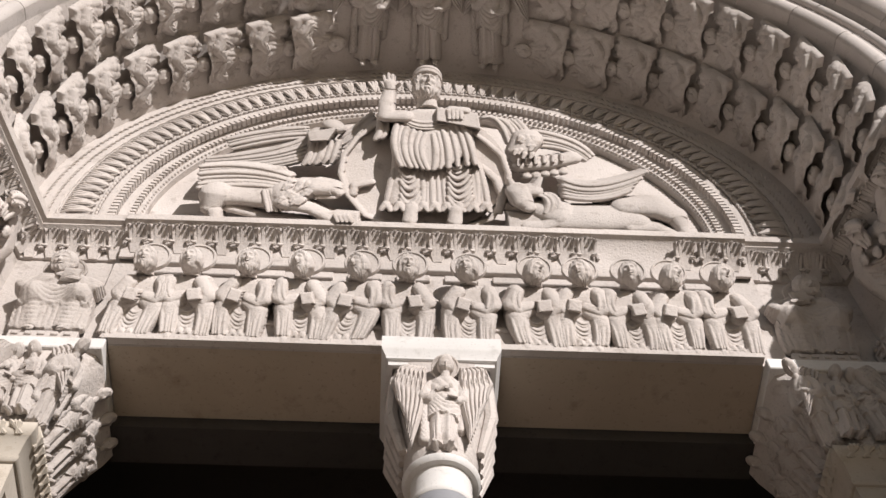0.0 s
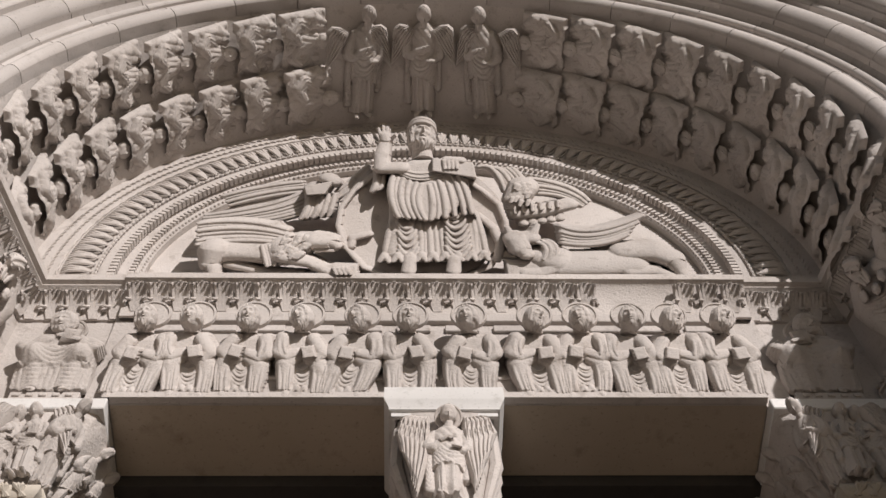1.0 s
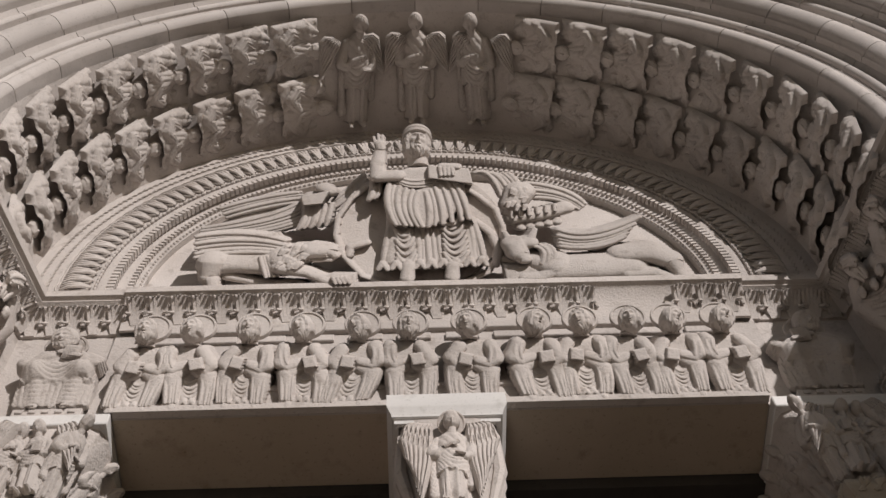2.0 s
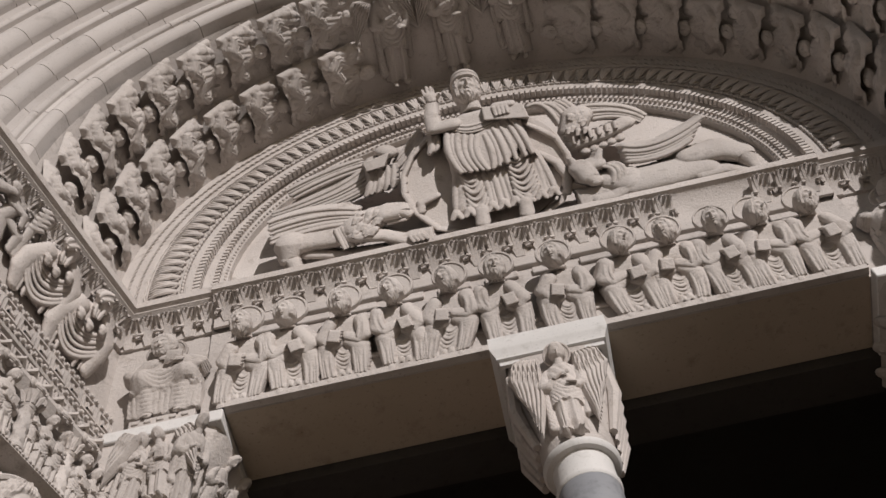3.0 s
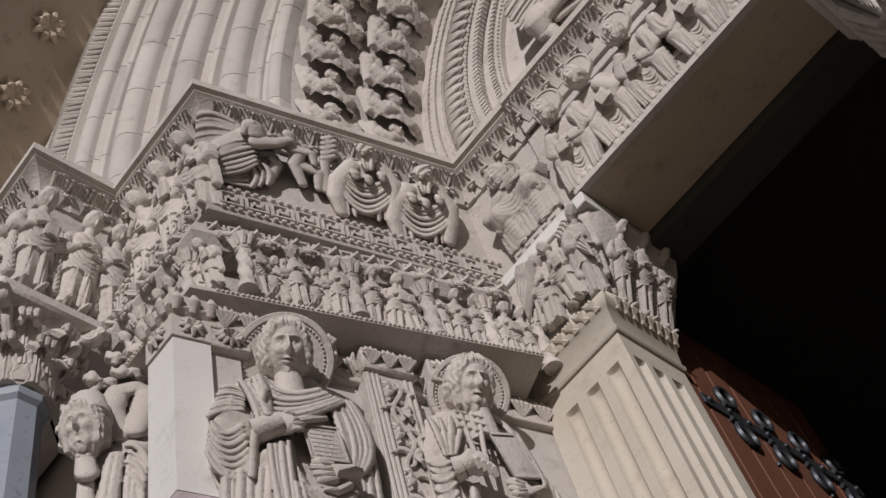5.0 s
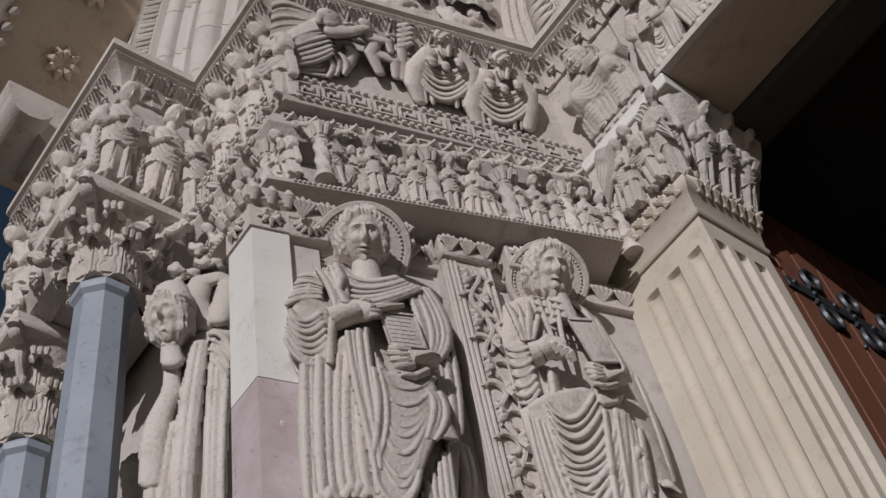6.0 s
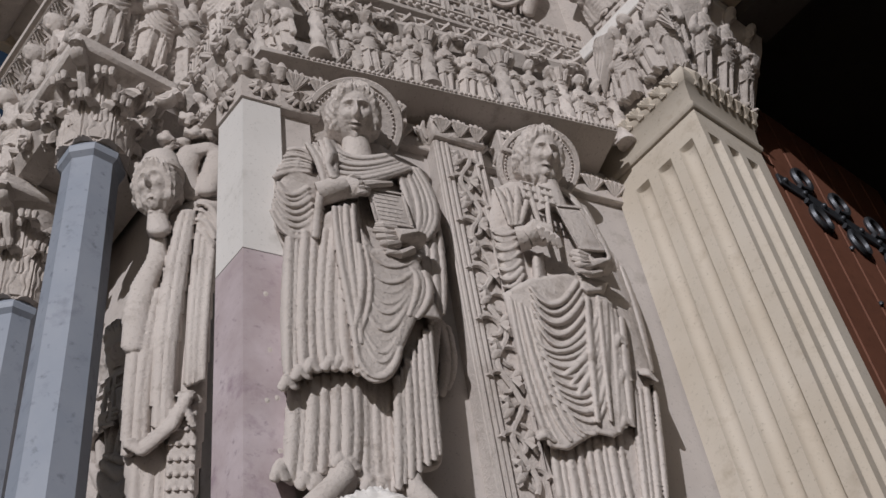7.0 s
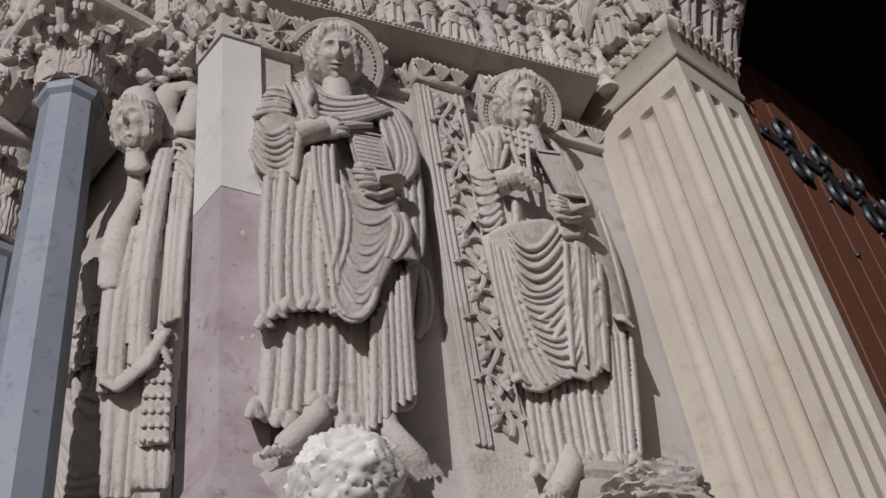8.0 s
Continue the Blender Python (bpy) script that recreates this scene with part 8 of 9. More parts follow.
# ---- seated figures along the lintel ----
def bench_figure(R):
    """A small seated figure with spread knees, a pleated robe and a book."""
    R.sheet([(-0.127, 0.196), (-0.127, 0.291), (-0.080, 0.374), (0.040, 0.378), (0.096, 0.325), (0.125, 0.204)], 0.05, 0.0, 0.05, 0.05)
    R.folds([(-0.100, 0.350), (-0.080, 0.274), (-0.054, 0.198)], [(0.006, 0.369), (0.005, 0.276), (0.002, 0.200)], 6, 0.0104, 0.085, 0.8)
    R.folds([(0.018, 0.370), (0.033, 0.277), (0.057, 0.209)], [(0.084, 0.333), (0.102, 0.272), (0.114, 0.203)], 5, 0.0104, 0.08, 0.8)
    R.sheet([(-0.136, 0.181), (-0.118, 0.219), (0.111, 0.234), (0.153, 0.205), (0.165, 0.006), (0.113, -0.017), (-0.073, -0.023), (-0.111, 0.041)], 0.05, 0.0, 0.04, 0.04)
    R.limb([(-0.033, 0.207), (-0.095, 0.167), (-0.086, 0.086), (-0.066, -0.008)], [0.05, 0.068, 0.06, 0.05], 0.075, 0.8)
    R.limb([(0.040, 0.209), (0.105, 0.181), (0.119, 0.092), (0.123, -0.010)], [0.05, 0.068, 0.06, 0.05], 0.075, 0.8)
    R.folds([(-0.052, 0.183), (0.010, 0.126), (0.070, 0.195)], [(-0.037, 0.043), (0.031, -0.020), (0.089, 0.054)], 7, 0.0092, 0.09, 0.8)
    R.folds([(-0.128, 0.15), (-0.115, 0.08), (-0.098, -0.005)], [(-0.058, 0.16), (-0.052, 0.08), (-0.040, -0.005)], 5, 0.011, 0.112, 1.0)
    R.folds([(0.078, 0.165), (0.090, 0.08), (0.095, -0.010)], [(0.150, 0.16), (0.155, 0.08), (0.160, -0.010)], 5, 0.011, 0.112, 1.0)
    R.limb([(-0.103, -0.020), (-0.087, 0.002), (-0.065, -0.022)], [0.014, 0.018, 0.014], 0.1, 0.9)
    R.limb([(-0.060, -0.019), (-0.043, 0.003), (-0.021, -0.021)], [0.014, 0.018, 0.014], 0.1, 0.9)
    R.limb([(-0.016, -0.017), (0.001, 0.005), (0.023, -0.020)], [0.014, 0.018, 0.014], 0.1, 0.9)
    R.limb([(0.028, -0.016), (0.045, 0.006), (0.066, -0.019)], [0.014, 0.018, 0.014], 0.1, 0.9)
    R.limb([(0.077, -0.015), (0.094, 0.007), (0.115, -0.017)], [0.014, 0.018, 0.014], 0.1, 0.9)
    R.limb([(0.126, -0.013), (0.143, 0.009), (0.165, -0.016)], [0.014, 0.018, 0.014], 0.1, 0.9)
    R.limb([(-0.109, 0.335), (-0.138, 0.241), (-0.095, 0.212), (-0.025, 0.237)], [0.045, 0.05, 0.042, 0.03], 0.1, 0.8)
    R.folds([(-0.130, 0.32), (-0.135, 0.27), (-0.125, 0.22)], [(-0.095, 0.33), (-0.100, 0.28), (-0.090, 0.23)], 3, 0.010, 0.13, 0.9)
    R.limb([(0.079, 0.333), (0.126, 0.249), (0.096, 0.210), (0.044, 0.224)], [0.045, 0.05, 0.042, 0.03], 0.1, 0.8)
    R.sheet([(-0.001, 0.276), (0.077, 0.294), (0.093, 0.218), (0.013, 0.200)], 0.15, 0.0, 0.012, 0.01)
    R.limb([(-0.055, -0.036), (-0.064, -0.051)], [0.03, 0.03], 0.1, 0.8)
    R.limb([(0.115, -0.039), (0.127, -0.053)], [0.03, 0.03], 0.1, 0.8)


def elder_of_lintel(seed, beard, lean):
    rng = random.Random(seed)
    p = [rng.uniform(0, 6.28) for _ in range(4)]
    side = 1 if seed % 2 else -1
    m = oblique((0, -0.03, LINT + 0.08), (1, 0, 0), LEAN, (0, -0.70, -1.15), 0.10)
    R = Relief(-0.19, 0.19, -0.05, 0.46, 0.0042)
    X0, Z0 = R.X, R.Z
    R.X = side * (X0 - lean * Z0 + 0.010 * np.sin(11 * Z0 + p[0])) * (1.16 + 0.05 * math.sin(p[1]))
    R.Z = Z0 + 0.008 * np.sin(13 * X0 + p[2])
    R.whole = True
    bench_figure(R)
    R.X, R.Z = X0, Z0
    b, a = Acc(), Acc()
    R.into(b)
    a.add(b.v, b.f, np.array(m))
    P = lambda x, z, h: m @ Vector((x, -h, z))
    hx = lean * 0.5
    halo(a, (0, 0, 0), 0.096, 0.014, m=np.array(Matrix.Translation(P(hx + 0.012, 0.50, 0.055)) @ Matrix.Rotation(0.25, 4, "X")))
    a.tube([P(lean * 0.36, 0.37, 0.08), P(hx, 0.47, 0.11)], [0.045, 0.036], 10)
    head(a, P(hx, 0.474, 0.135), 0.064, beard, 1.2, rng.uniform(-0.6, 0.6), 0.30, (52, 44))
    return a


HEADS = [-1.50, -1.265, -0.975, -0.70, -0.41, -0.16, 0.145, 0.49, 0.73, 0.985, 1.20, 1.46]
FEET = [-1.50, -1.27, -0.975, -0.705, -0.455, -0.17, 0.18, 0.49, 0.735, 0.96, 1.225, 1.47]
for k, (hx, fx) in enumerate(zip(HEADS, FEET)):
    young = k in (1, 6, 9)
    obj("seated_figure", elder_of_lintel(60 + k, 0.0 if young else 1.0, (hx - fx) / 0.5), LIME, m=Matrix.Translation((fx, 0, 0)), label="young beardless seated figure holding a book" if young else "bearded seated figure with a book in high relief", category="relief", group="seated figures of the lintel")
a = Acc()
a.box(-1.6, 1.6, -0.03, 0.01, 7.49, 7.56, 0.004)
band = obj("bench_band", a, LIME, label="plain moulding behind the seated figures", category="relief", kind="structure")
panel = Acc().box(-0.09, 0.09, -0.02, 0.01, 7.40, 7.46, 0.004).mesh("panel", 0)
plank = Acc().box(-0.125, 0.125, -0.014, 0.01, LINT + 0.20, LINT + 0.235, 0.004).mesh("bench", 0)
for me in (panel, plank):
    me.materials.append(LIME)
for k in range(12):
    m = Matrix.Translation((-1.42 + 0.258 * k, 0, 0))
    obj("panel", panel, None, band, m)
    obj("bench", plank, None, band, m)

# ---- angels of the arch ----
kinds = [flatter(angel_bust(70 + k), 0.62).mesh("angel_relief") for k in range(4)]
for me in kinds:
    me.materials.append(LIME)
for row, (r, y) in enumerate(((2.375, -0.24), (2.475, -0.64))):
    for k in range(24):
        th = radians(-5 + 190 / 23 * k)
        if abs(th - math.pi / 2) < radians(13):
            continue
        rad = Vector((math.cos(th), 0, math.sin(th)))
        tan = Vector((-math.sin(th), 0, math.cos(th))) * (1 if th < math.pi / 2 else -1)
        side = tan.cross(rad)
        mm = Matrix((side, rad, tan)).transposed().to_4x4()
        if mm.determinant() < 0:
            mm = mm @ Matrix.Diagonal((-1, 1, 1, 1))
        mm = Matrix.Translation((CX + r * rad.x, y, CZ + r * rad.z)) @ mm @ Matrix.Rotation(radians(-14), 4, "X") @ Matrix.Scale(1.07 + 0.05 * math.sin(7.3 * k + row), 4)
        obj("angel_relief", kinds[(k + 2 * row) % 4], None, m=mm, label="half-length carved angel emerging from the arch", category="relief", group="angels of the arch")
for k, (dg, lab) in enumerate(((78.5, "flying angel blowing a horn at the arch crown"), (90, "standing angel carved at the arch crown"), (101.5, "flying angel blowing a horn at the arch crown"))):
    th = radians(dg)
    b = flatter(standing_saint(0.80, 90 + k, 0, 0.12 * (k - 1), glory=False, tome=False), 1.3)
    wing(b, (-0.06, -0.06, 0.62), (-0.24, -0.04, 0.36), 0.16, side=1)
    wing(b, (0.06, -0.06, 0.62), (0.24, -0.04, 0.36), 0.16, side=-1)
    mm = Matrix.Translation((CX + 2.31 * math.cos(th), -0.08, CZ + 2.31 * math.sin(th))) @ Matrix.Rotation(radians(-(dg - 90)), 4, "Y") @ Matrix.Rotation(radians(90 - 14), 4, "X")
    obj("angel_relief", b, LIME, m=mm, label=lab, category="relief", group="angels of the arch crown")


# ---- friezes of the jambs and outer piers ----
def scatter(name, items, flip, label, group):
    """One carved figure an object: items of (mesh gatherer, pose)."""
    for acc, m in items:
        obj(name, flip(Acc().add(acc.v, acc.f, np.array(m))), LIME, label=label, category="relief", group=group)


small = [flatter(standing_saint(0.41, 100 + k, 0.7 * (k % 2), 0.06 * (k - 2), glory=False, tome=k % 2 == 0), 1.0, 0.06) for k in range(5)]
tall = [flatter(standing_saint(0.78, 120 + k, 0.7 * (k % 2), 0.05 * (k - 1), glory=False, tome=k == 1), 1.0, 0.08) for k in range(3)]
elder = [flatter(enthroned(130 + k, 1.0), 0.62, 0.08) for k in range(3)]
for b in elder:
    b.v = [(0.62 * x * (0.75 + 0.42 * min(z, 0.6)), y * (0.25 + 0.5 * min(z, 0.66)), 0.45 * z) for x, y, z in b.v]


def colonnette():
    a = Acc()
    zs = np.linspace(0.04, 0.30, 30)
    th = np.linspace(0, 2 * np.pi, 16, endpoint=False)
    a.grid([[(0.032 * (1 + 0.12 * math.sin(4 * t + 60 * z)) * math.cos(t), -0.05 + 0.032 * (1 + 0.12 * math.sin(4 * t + 60 * z)) * math.sin(t), z) for t in th] for z in zs])
    a.grid([[(r * math.cos(t), -0.05 + r * math.sin(t), z) for t in th] for r, z in ((0.045, 0.0), (0.045, 0.02), (0.034, 0.045))])
    a.grid([[(r * math.cos(t), -0.05 + r * math.sin(t), z) for t in th] for r, z in ((0.034, 0.295), (0.04, 0.305), (0.036, 0.315), (0.055, 0.38), (0.06, 0.39))])
    for k in range(6):
        t = math.pi + k * math.pi / 5
        a.tube([(0.036 * math.cos(t), -0.05 + 0.036 * math.sin(t), 0.315), (0.05 * math.cos(t), -0.05 + 0.05 * math.sin(t), 0.355), (0.07 * math.cos(t), -0.05 + 0.07 * math.sin(t), 0.375)], [0.01, 0.014, 0.007], 6)
    return a


crouch = [Acc().add(b.v, b.f, np.array(Matrix.Rotation(q, 4, "Y"))) for b, q in ((flatter(standing_saint(0.34, 144, 0, 0.0, glory=False, tome=False), 0.9, 0.06), 0.35), (flatter(standing_saint(0.34, 146, 0, 0.0, glory=False, tome=False), 0.9, 0.06), -0.35))]


JAMB_OUT = (0.518, -0.607, -1.317)
JAMB_LEAN = Vector((0.2685, -0.0719, 0.961))


def bending_angel(R):
    """A great raised wing, a robe spread in long folds, one arm reaching forward."""
    R.sheet([(-0.857, 0.590), (-0.791, 0.658), (-0.681, 0.650), (-0.599, 0.606), (-0.643, 0.465), (-0.780, 0.311), (-0.876, 0.238), (-0.877, 0.402)], 0.03, 0.0, 0.03, 0.03)
    R.folds([(-0.663, 0.631), (-0.790, 0.641), (-0.867, 0.561)], [(-0.721, 0.396), (-0.807, 0.301), (-0.876, 0.230)], 7, 0.016, 0.05, 1)
    R.limb([(-0.552, 0.623), (-0.540, 0.586)], [0.06, 0.055], 0.11, 0.8)
    R.limb([(-0.593, 0.566), (-0.582, 0.621), (-0.547, 0.659)], [0.02, 0.025, 0.02], 0.14, 0.8)
    R.limb([(-0.581, 0.537), (-0.676, 0.412), (-0.779, 0.280)], [0.07, 0.085, 0.06], 0.06, 0.8)
    R.folds([(-0.552, 0.532), (-0.677, 0.452), (-0.817, 0.266)], [(-0.522, 0.371), (-0.640, 0.259), (-0.788, 0.207)], 7, 0.013, 0.11, 1)
    R.limb([(-0.528, 0.524), (-0.429, 0.561), (-0.351, 0.615)], [0.05, 0.035, 0.025], 0.11, 0.8)
    R.sheet([(-0.788, 0.222), (-0.619, 0.337), (-0.499, 0.396), (-0.448, 0.271), (-0.572, 0.174), (-0.749, 0.175)], 0.04, 0.0, 0.03, 0.03)
    R.folds([(-0.568, 0.347), (-0.528, 0.282), (-0.550, 0.197)], [(-0.482, 0.386), (-0.448, 0.326), (-0.459, 0.251)], 3, 0.013, 0.08, 1)
    R.folds([(-0.783, 0.209), (-0.700, 0.222), (-0.590, 0.292)], [(-0.771, 0.175), (-0.672, 0.186), (-0.561, 0.201)], 4, 0.012, 0.08, 1)


def souls(R):
    R.limb([(-0.362, 0.653), (-0.351, 0.623)], [0.035, 0.03], 0.09, 0.8)
    R.limb([(-0.363, 0.585), (-0.304, 0.540), (-0.330, 0.448), (-0.285, 0.327)], [0.05, 0.045, 0.04, 0.03], 0.06, 0.8)
    R.limb([(-0.340, 0.552), (-0.237, 0.564), (-0.221, 0.495)], [0.03, 0.025, 0.02], 0.08, 0.8)
    R.limb([(-0.294, 0.453), (-0.199, 0.437), (-0.197, 0.325)], [0.04, 0.035, 0.025], 0.05, 0.8)
    R.limb([(-0.448, 0.326), (-0.424, 0.415), (-0.447, 0.439)], [0.03, 0.035, 0.03], 0.05, 0.8)
    R.limb([(-0.161, 0.329), (-0.165, 0.540), (-0.141, 0.702)], [0.03, 0.028, 0.03], 0.04, 0.8)
    R.limb([(-0.166, 0.710), (-0.102, 0.760)], [0.02, 0.014], 0.05, 0.8)
    R.limb([(-0.167, 0.671), (-0.103, 0.720)], [0.02, 0.014], 0.05, 0.8)
    R.limb([(-0.168, 0.632), (-0.105, 0.681)], [0.02, 0.014], 0.05, 0.8)
    R.limb([(-0.170, 0.593), (-0.106, 0.642)], [0.02, 0.014], 0.05, 0.8)
    R.limb([(-0.171, 0.555), (-0.108, 0.603)], [0.02, 0.014], 0.05, 0.8)


def lap_of_souls(R):
    """An elder with a cloth full of small heads across the knees."""
    R.sheet([(-0.120, 0.311), (-0.088, 0.501), (0.004, 0.609), (0.158, 0.665), (0.230, 0.605), (0.245, 0.312), (0.140, 0.223), (-0.071, 0.209)], 0.03, 0.0, 0.04, 0.04)
    R.limb([(-0.011, 0.562), (-0.085, 0.420), (-0.096, 0.303), (-0.071, 0.209)], [0.05, 0.06, 0.06, 0.045], 0.06, 0.8)
    R.limb([(0.155, 0.612), (0.224, 0.518), (0.220, 0.393), (0.204, 0.267)], [0.05, 0.055, 0.055, 0.045], 0.06, 0.8)
    R.folds([(-0.039, 0.493), (0.075, 0.442), (0.202, 0.570)], [(-0.059, 0.340), (0.063, 0.253), (0.208, 0.397)], 6, 0.013, 0.09, 1)
    R.limb([(0.004, 0.509), (0.007, 0.489)], [0.03, 0.025], 0.13, 0.8)
    R.limb([(0.078, 0.501), (0.080, 0.481)], [0.03, 0.025], 0.13, 0.8)
    R.limb([(0.157, 0.554), (0.159, 0.533)], [0.03, 0.025], 0.13, 0.8)
    R.folds([(-0.078, 0.326), (-0.074, 0.263), (-0.066, 0.195)], [(-0.000, 0.303), (0.003, 0.257), (0.006, 0.203)], 3, 0.012, 0.08, 1)
    R.folds([(0.122, 0.320), (0.125, 0.273), (0.128, 0.219)], [(0.213, 0.383), (0.215, 0.318), (0.216, 0.255)], 3, 0.012, 0.08, 1)
    R.limb([(0.078, 0.705), (0.085, 0.664)], [0.06, 0.05], 0.1, 0.8)
    R.folds([(0.033, 0.688), (0.048, 0.738), (0.095, 0.781)], [(0.057, 0.671), (0.079, 0.714), (0.112, 0.744)], 3, 0.012, 0.15, 1)
    R.folds([(0.049, 0.643), (0.059, 0.595), (0.070, 0.565)], [(0.107, 0.664), (0.104, 0.611), (0.102, 0.577)], 3, 0.01, 0.13, 1)
    R.limb([(0.059, 0.698), (0.055, 0.692)], [0.008, 0.008], 0.16, 0.8)
    R.limb([(0.098, 0.712), (0.101, 0.709)], [0.008, 0.008], 0.16, 0.8)


def second_lap(R):
    R.sheet([(0.192, 0.263), (0.231, 0.454), (0.329, 0.563), (0.490, 0.619), (0.563, 0.558), (0.568, 0.263), (0.457, 0.173), (0.239, 0.160)], 0.03, 0.0, 0.04, 0.04)
    R.limb([(0.312, 0.515), (0.231, 0.372), (0.216, 0.255), (0.239, 0.160)], [0.05, 0.06, 0.06, 0.045], 0.06, 0.8)
    R.limb([(0.485, 0.566), (0.553, 0.471), (0.545, 0.345), (0.525, 0.218)], [0.05, 0.055, 0.055, 0.045], 0.06, 0.8)
    R.folds([(0.281, 0.446), (0.397, 0.395), (0.533, 0.523)], [(0.256, 0.292), (0.379, 0.204), (0.533, 0.349)], 6, 0.013, 0.09, 1)
    R.limb([(0.327, 0.462), (0.328, 0.442)], [0.03, 0.025], 0.13, 0.8)
    R.limb([(0.403, 0.454), (0.404, 0.434)], [0.03, 0.025], 0.13, 0.8)
    R.limb([(0.485, 0.507), (0.486, 0.486)], [0.03, 0.025], 0.13, 0.8)
    R.folds([(0.236, 0.277), (0.237, 0.215), (0.244, 0.146)], [(0.315, 0.255), (0.317, 0.208), (0.318, 0.154)], 3, 0.012, 0.08, 1)
    R.folds([(0.442, 0.272), (0.443, 0.224), (0.444, 0.169)], [(0.538, 0.334), (0.537, 0.270), (0.536, 0.206)], 3, 0.012, 0.08, 1)
    R.limb([(0.409, 0.660), (0.415, 0.619)], [0.06, 0.05], 0.1, 0.8)
    R.folds([(0.362, 0.643), (0.380, 0.692), (0.430, 0.737)], [(0.387, 0.626), (0.410, 0.669), (0.446, 0.699)], 3, 0.012, 0.15, 1)
    R.folds([(0.377, 0.597), (0.386, 0.549), (0.396, 0.519)], [(0.438, 0.618), (0.433, 0.565), (0.429, 0.530)], 3, 0.01, 0.13, 1)
    R.limb([(0.389, 0.652), (0.385, 0.647)], [0.008, 0.008], 0.16, 0.8)
    R.limb([(0.430, 0.667), (0.433, 0.663)], [0.008, 0.008], 0.16, 0.8)


def on_jamb(draw):
    m = oblique(jamb(0.8, 0.02, 6.80), (0.2635, 0.9647, 0), JAMB_LEAN, JAMB_OUT, 0.15)
    return relief(-0.85, 0.85, 0.75, 0.005, draw, m)


def frieze_things(sign):
    flip = (lambda q: q) if sign < 0 else mirror_x
    one = Matrix.Identity(4)
    scatter("seated_elder", [(on_jamb(lap_of_souls), one), (on_jamb(second_lap), one), (elder[2], Matrix.Translation((-1.93, 0.03, 6.82)))], flip, "seated elder holding souls in a cloth, in high relief", "seated elders")
    scatter("bending_angel", [(on_jamb(bending_angel), one)], flip, "carved angel with a great wing bending to small figures", "bending angels")
    scatter("soul_figure", [(on_jamb(souls), one)], flip, "small naked souls carved between larger figures", "small souls")
    seats = []
    for m in (Matrix.Translation((-1.93, 0.03, 6.72)),):
        q = Acc().box(-0.17, 0.17, -0.035, 0.02, 0.0, 0.115, 0.004)
        for k in range(5):
            for z in (0.02, 0.07):
                q.box(-0.15 + 0.064 * k, -0.115 + 0.064 * k, -0.045, -0.03, z, z + 0.025, 0.003)
        seats.append((q, m))
    scatter("carved_bench", seats, flip, "low carved bench with square studs beneath an elder", "carved benches")
    scatter("standing_figure", [(tall[k], Matrix.Translation((-2.60 - 0.24 * k - 0.08, -1.41, 6.70))) for k in range(3)] + [(tall[(k + 1) % 3], Matrix.Translation((-3.47, -1.90 + 0.22 * k, 6.70)) @ Matrix.Rotation(math.pi / 2, 4, "Z")) for k in range(3)] + [(tall[k % 3], Matrix.Translation((-3.62 - 0.26 * k, -1.88, 6.70))) for k in range(4)], flip, "robed standing figure carved on the outer frieze", "outer frieze figures")
    scatter("small_column", [(colonnette(), place(u, 0.05, 6.02)) for u in (1.43, 0.93, 0.56, 0.26, -0.02)] + [(colonnette(), Matrix.Translation((x, -1.45, 6.02))) for x in (-2.75, -3.1)], flip, "tiny twisted column between frieze scenes", "frieze columns")
    scatter("crouching_figure", [(crouch[k % 2], place(u, 0.05, 6.02)) for k, u in enumerate((1.36, 1.18, 1.17, 0.99))], flip, "small carved figure bending towards another", "crouching figures")
    scatter("small_figure", [(small[k % 5], place(u, 0.06, 6.02)) for k, u in enumerate((1.36, 1.18, 1.0, 0.85, 0.75, 0.65, 0.49, 0.41, 0.33, 0.19, 0.11, 0.04))] + [(small[k % 5], Matrix.Translation((-2.62 - 0.1 * k, -1.45, 6.02))) for k in range(7)], flip, "small robed figure of the lower frieze", "lower frieze figures")


for sg in (-1, 1):
    frieze_things(sg)


# ---- repeated ornament ----
def along(path, step, start=0.5):
    """Poses along the straight stretches of a plan line, each facing outwards."""
    for p, q in zip(path, path[1:]):
        p, q = np.array(p), np.array(q)
        d = q - p
        n = max(1, round(np.linalg.norm(d) / step))
        rz = math.atan2(d[1], d[0])
        for k in range(n):
            c = p + d * (k + start) / n
            yield Matrix.Translation((c[0], c[1], 0)) @ Matrix.Rotation(rz, 4, "Z")


leaf = Acc()
for d in (-2, -1, 0, 1, 2):
    w = 0.017 * d
    leaf.tube([(w * 0.5, -0.016, 7.60), (w * 0.9, -0.035, 7.655), (w * 1.15, -0.062, 7.71), (w * 1.5, -0.115, 7.762 - 0.01 * abs(d)), (w * 1.6, -0.13, 7.745 - 0.012 * abs(d))], [0.012, 0.015, 0.016, 0.016, 0.008], 6, 0.75)
for sx in (-1, 1):
    leaf.tube([(sx * (0.05 + 0.016 * math.cos(t)), -0.04 - 0.006 * t, 7.65 + 0.022 * math.sin(t) + 0.006 * t) for t in np.linspace(0, 5, 12)], 0.009, 5)
leaf_me = leaf.mesh("acanthus_leaf")
leaf_me.materials.append(LIME)
for par, path in ((cor_l, LEFT), (mid_cornice, [(-1.70, 0.0), (0.88, 0.0)]), (mid_cornice, [(1.30, 0.0), (1.70, 0.0)]), (cor_r, [(-x, y) for x, y in reversed(LEFT)])):
    for m in along(path, 0.118):
        obj("acanthus_leaf", leaf_me, None, par, m)

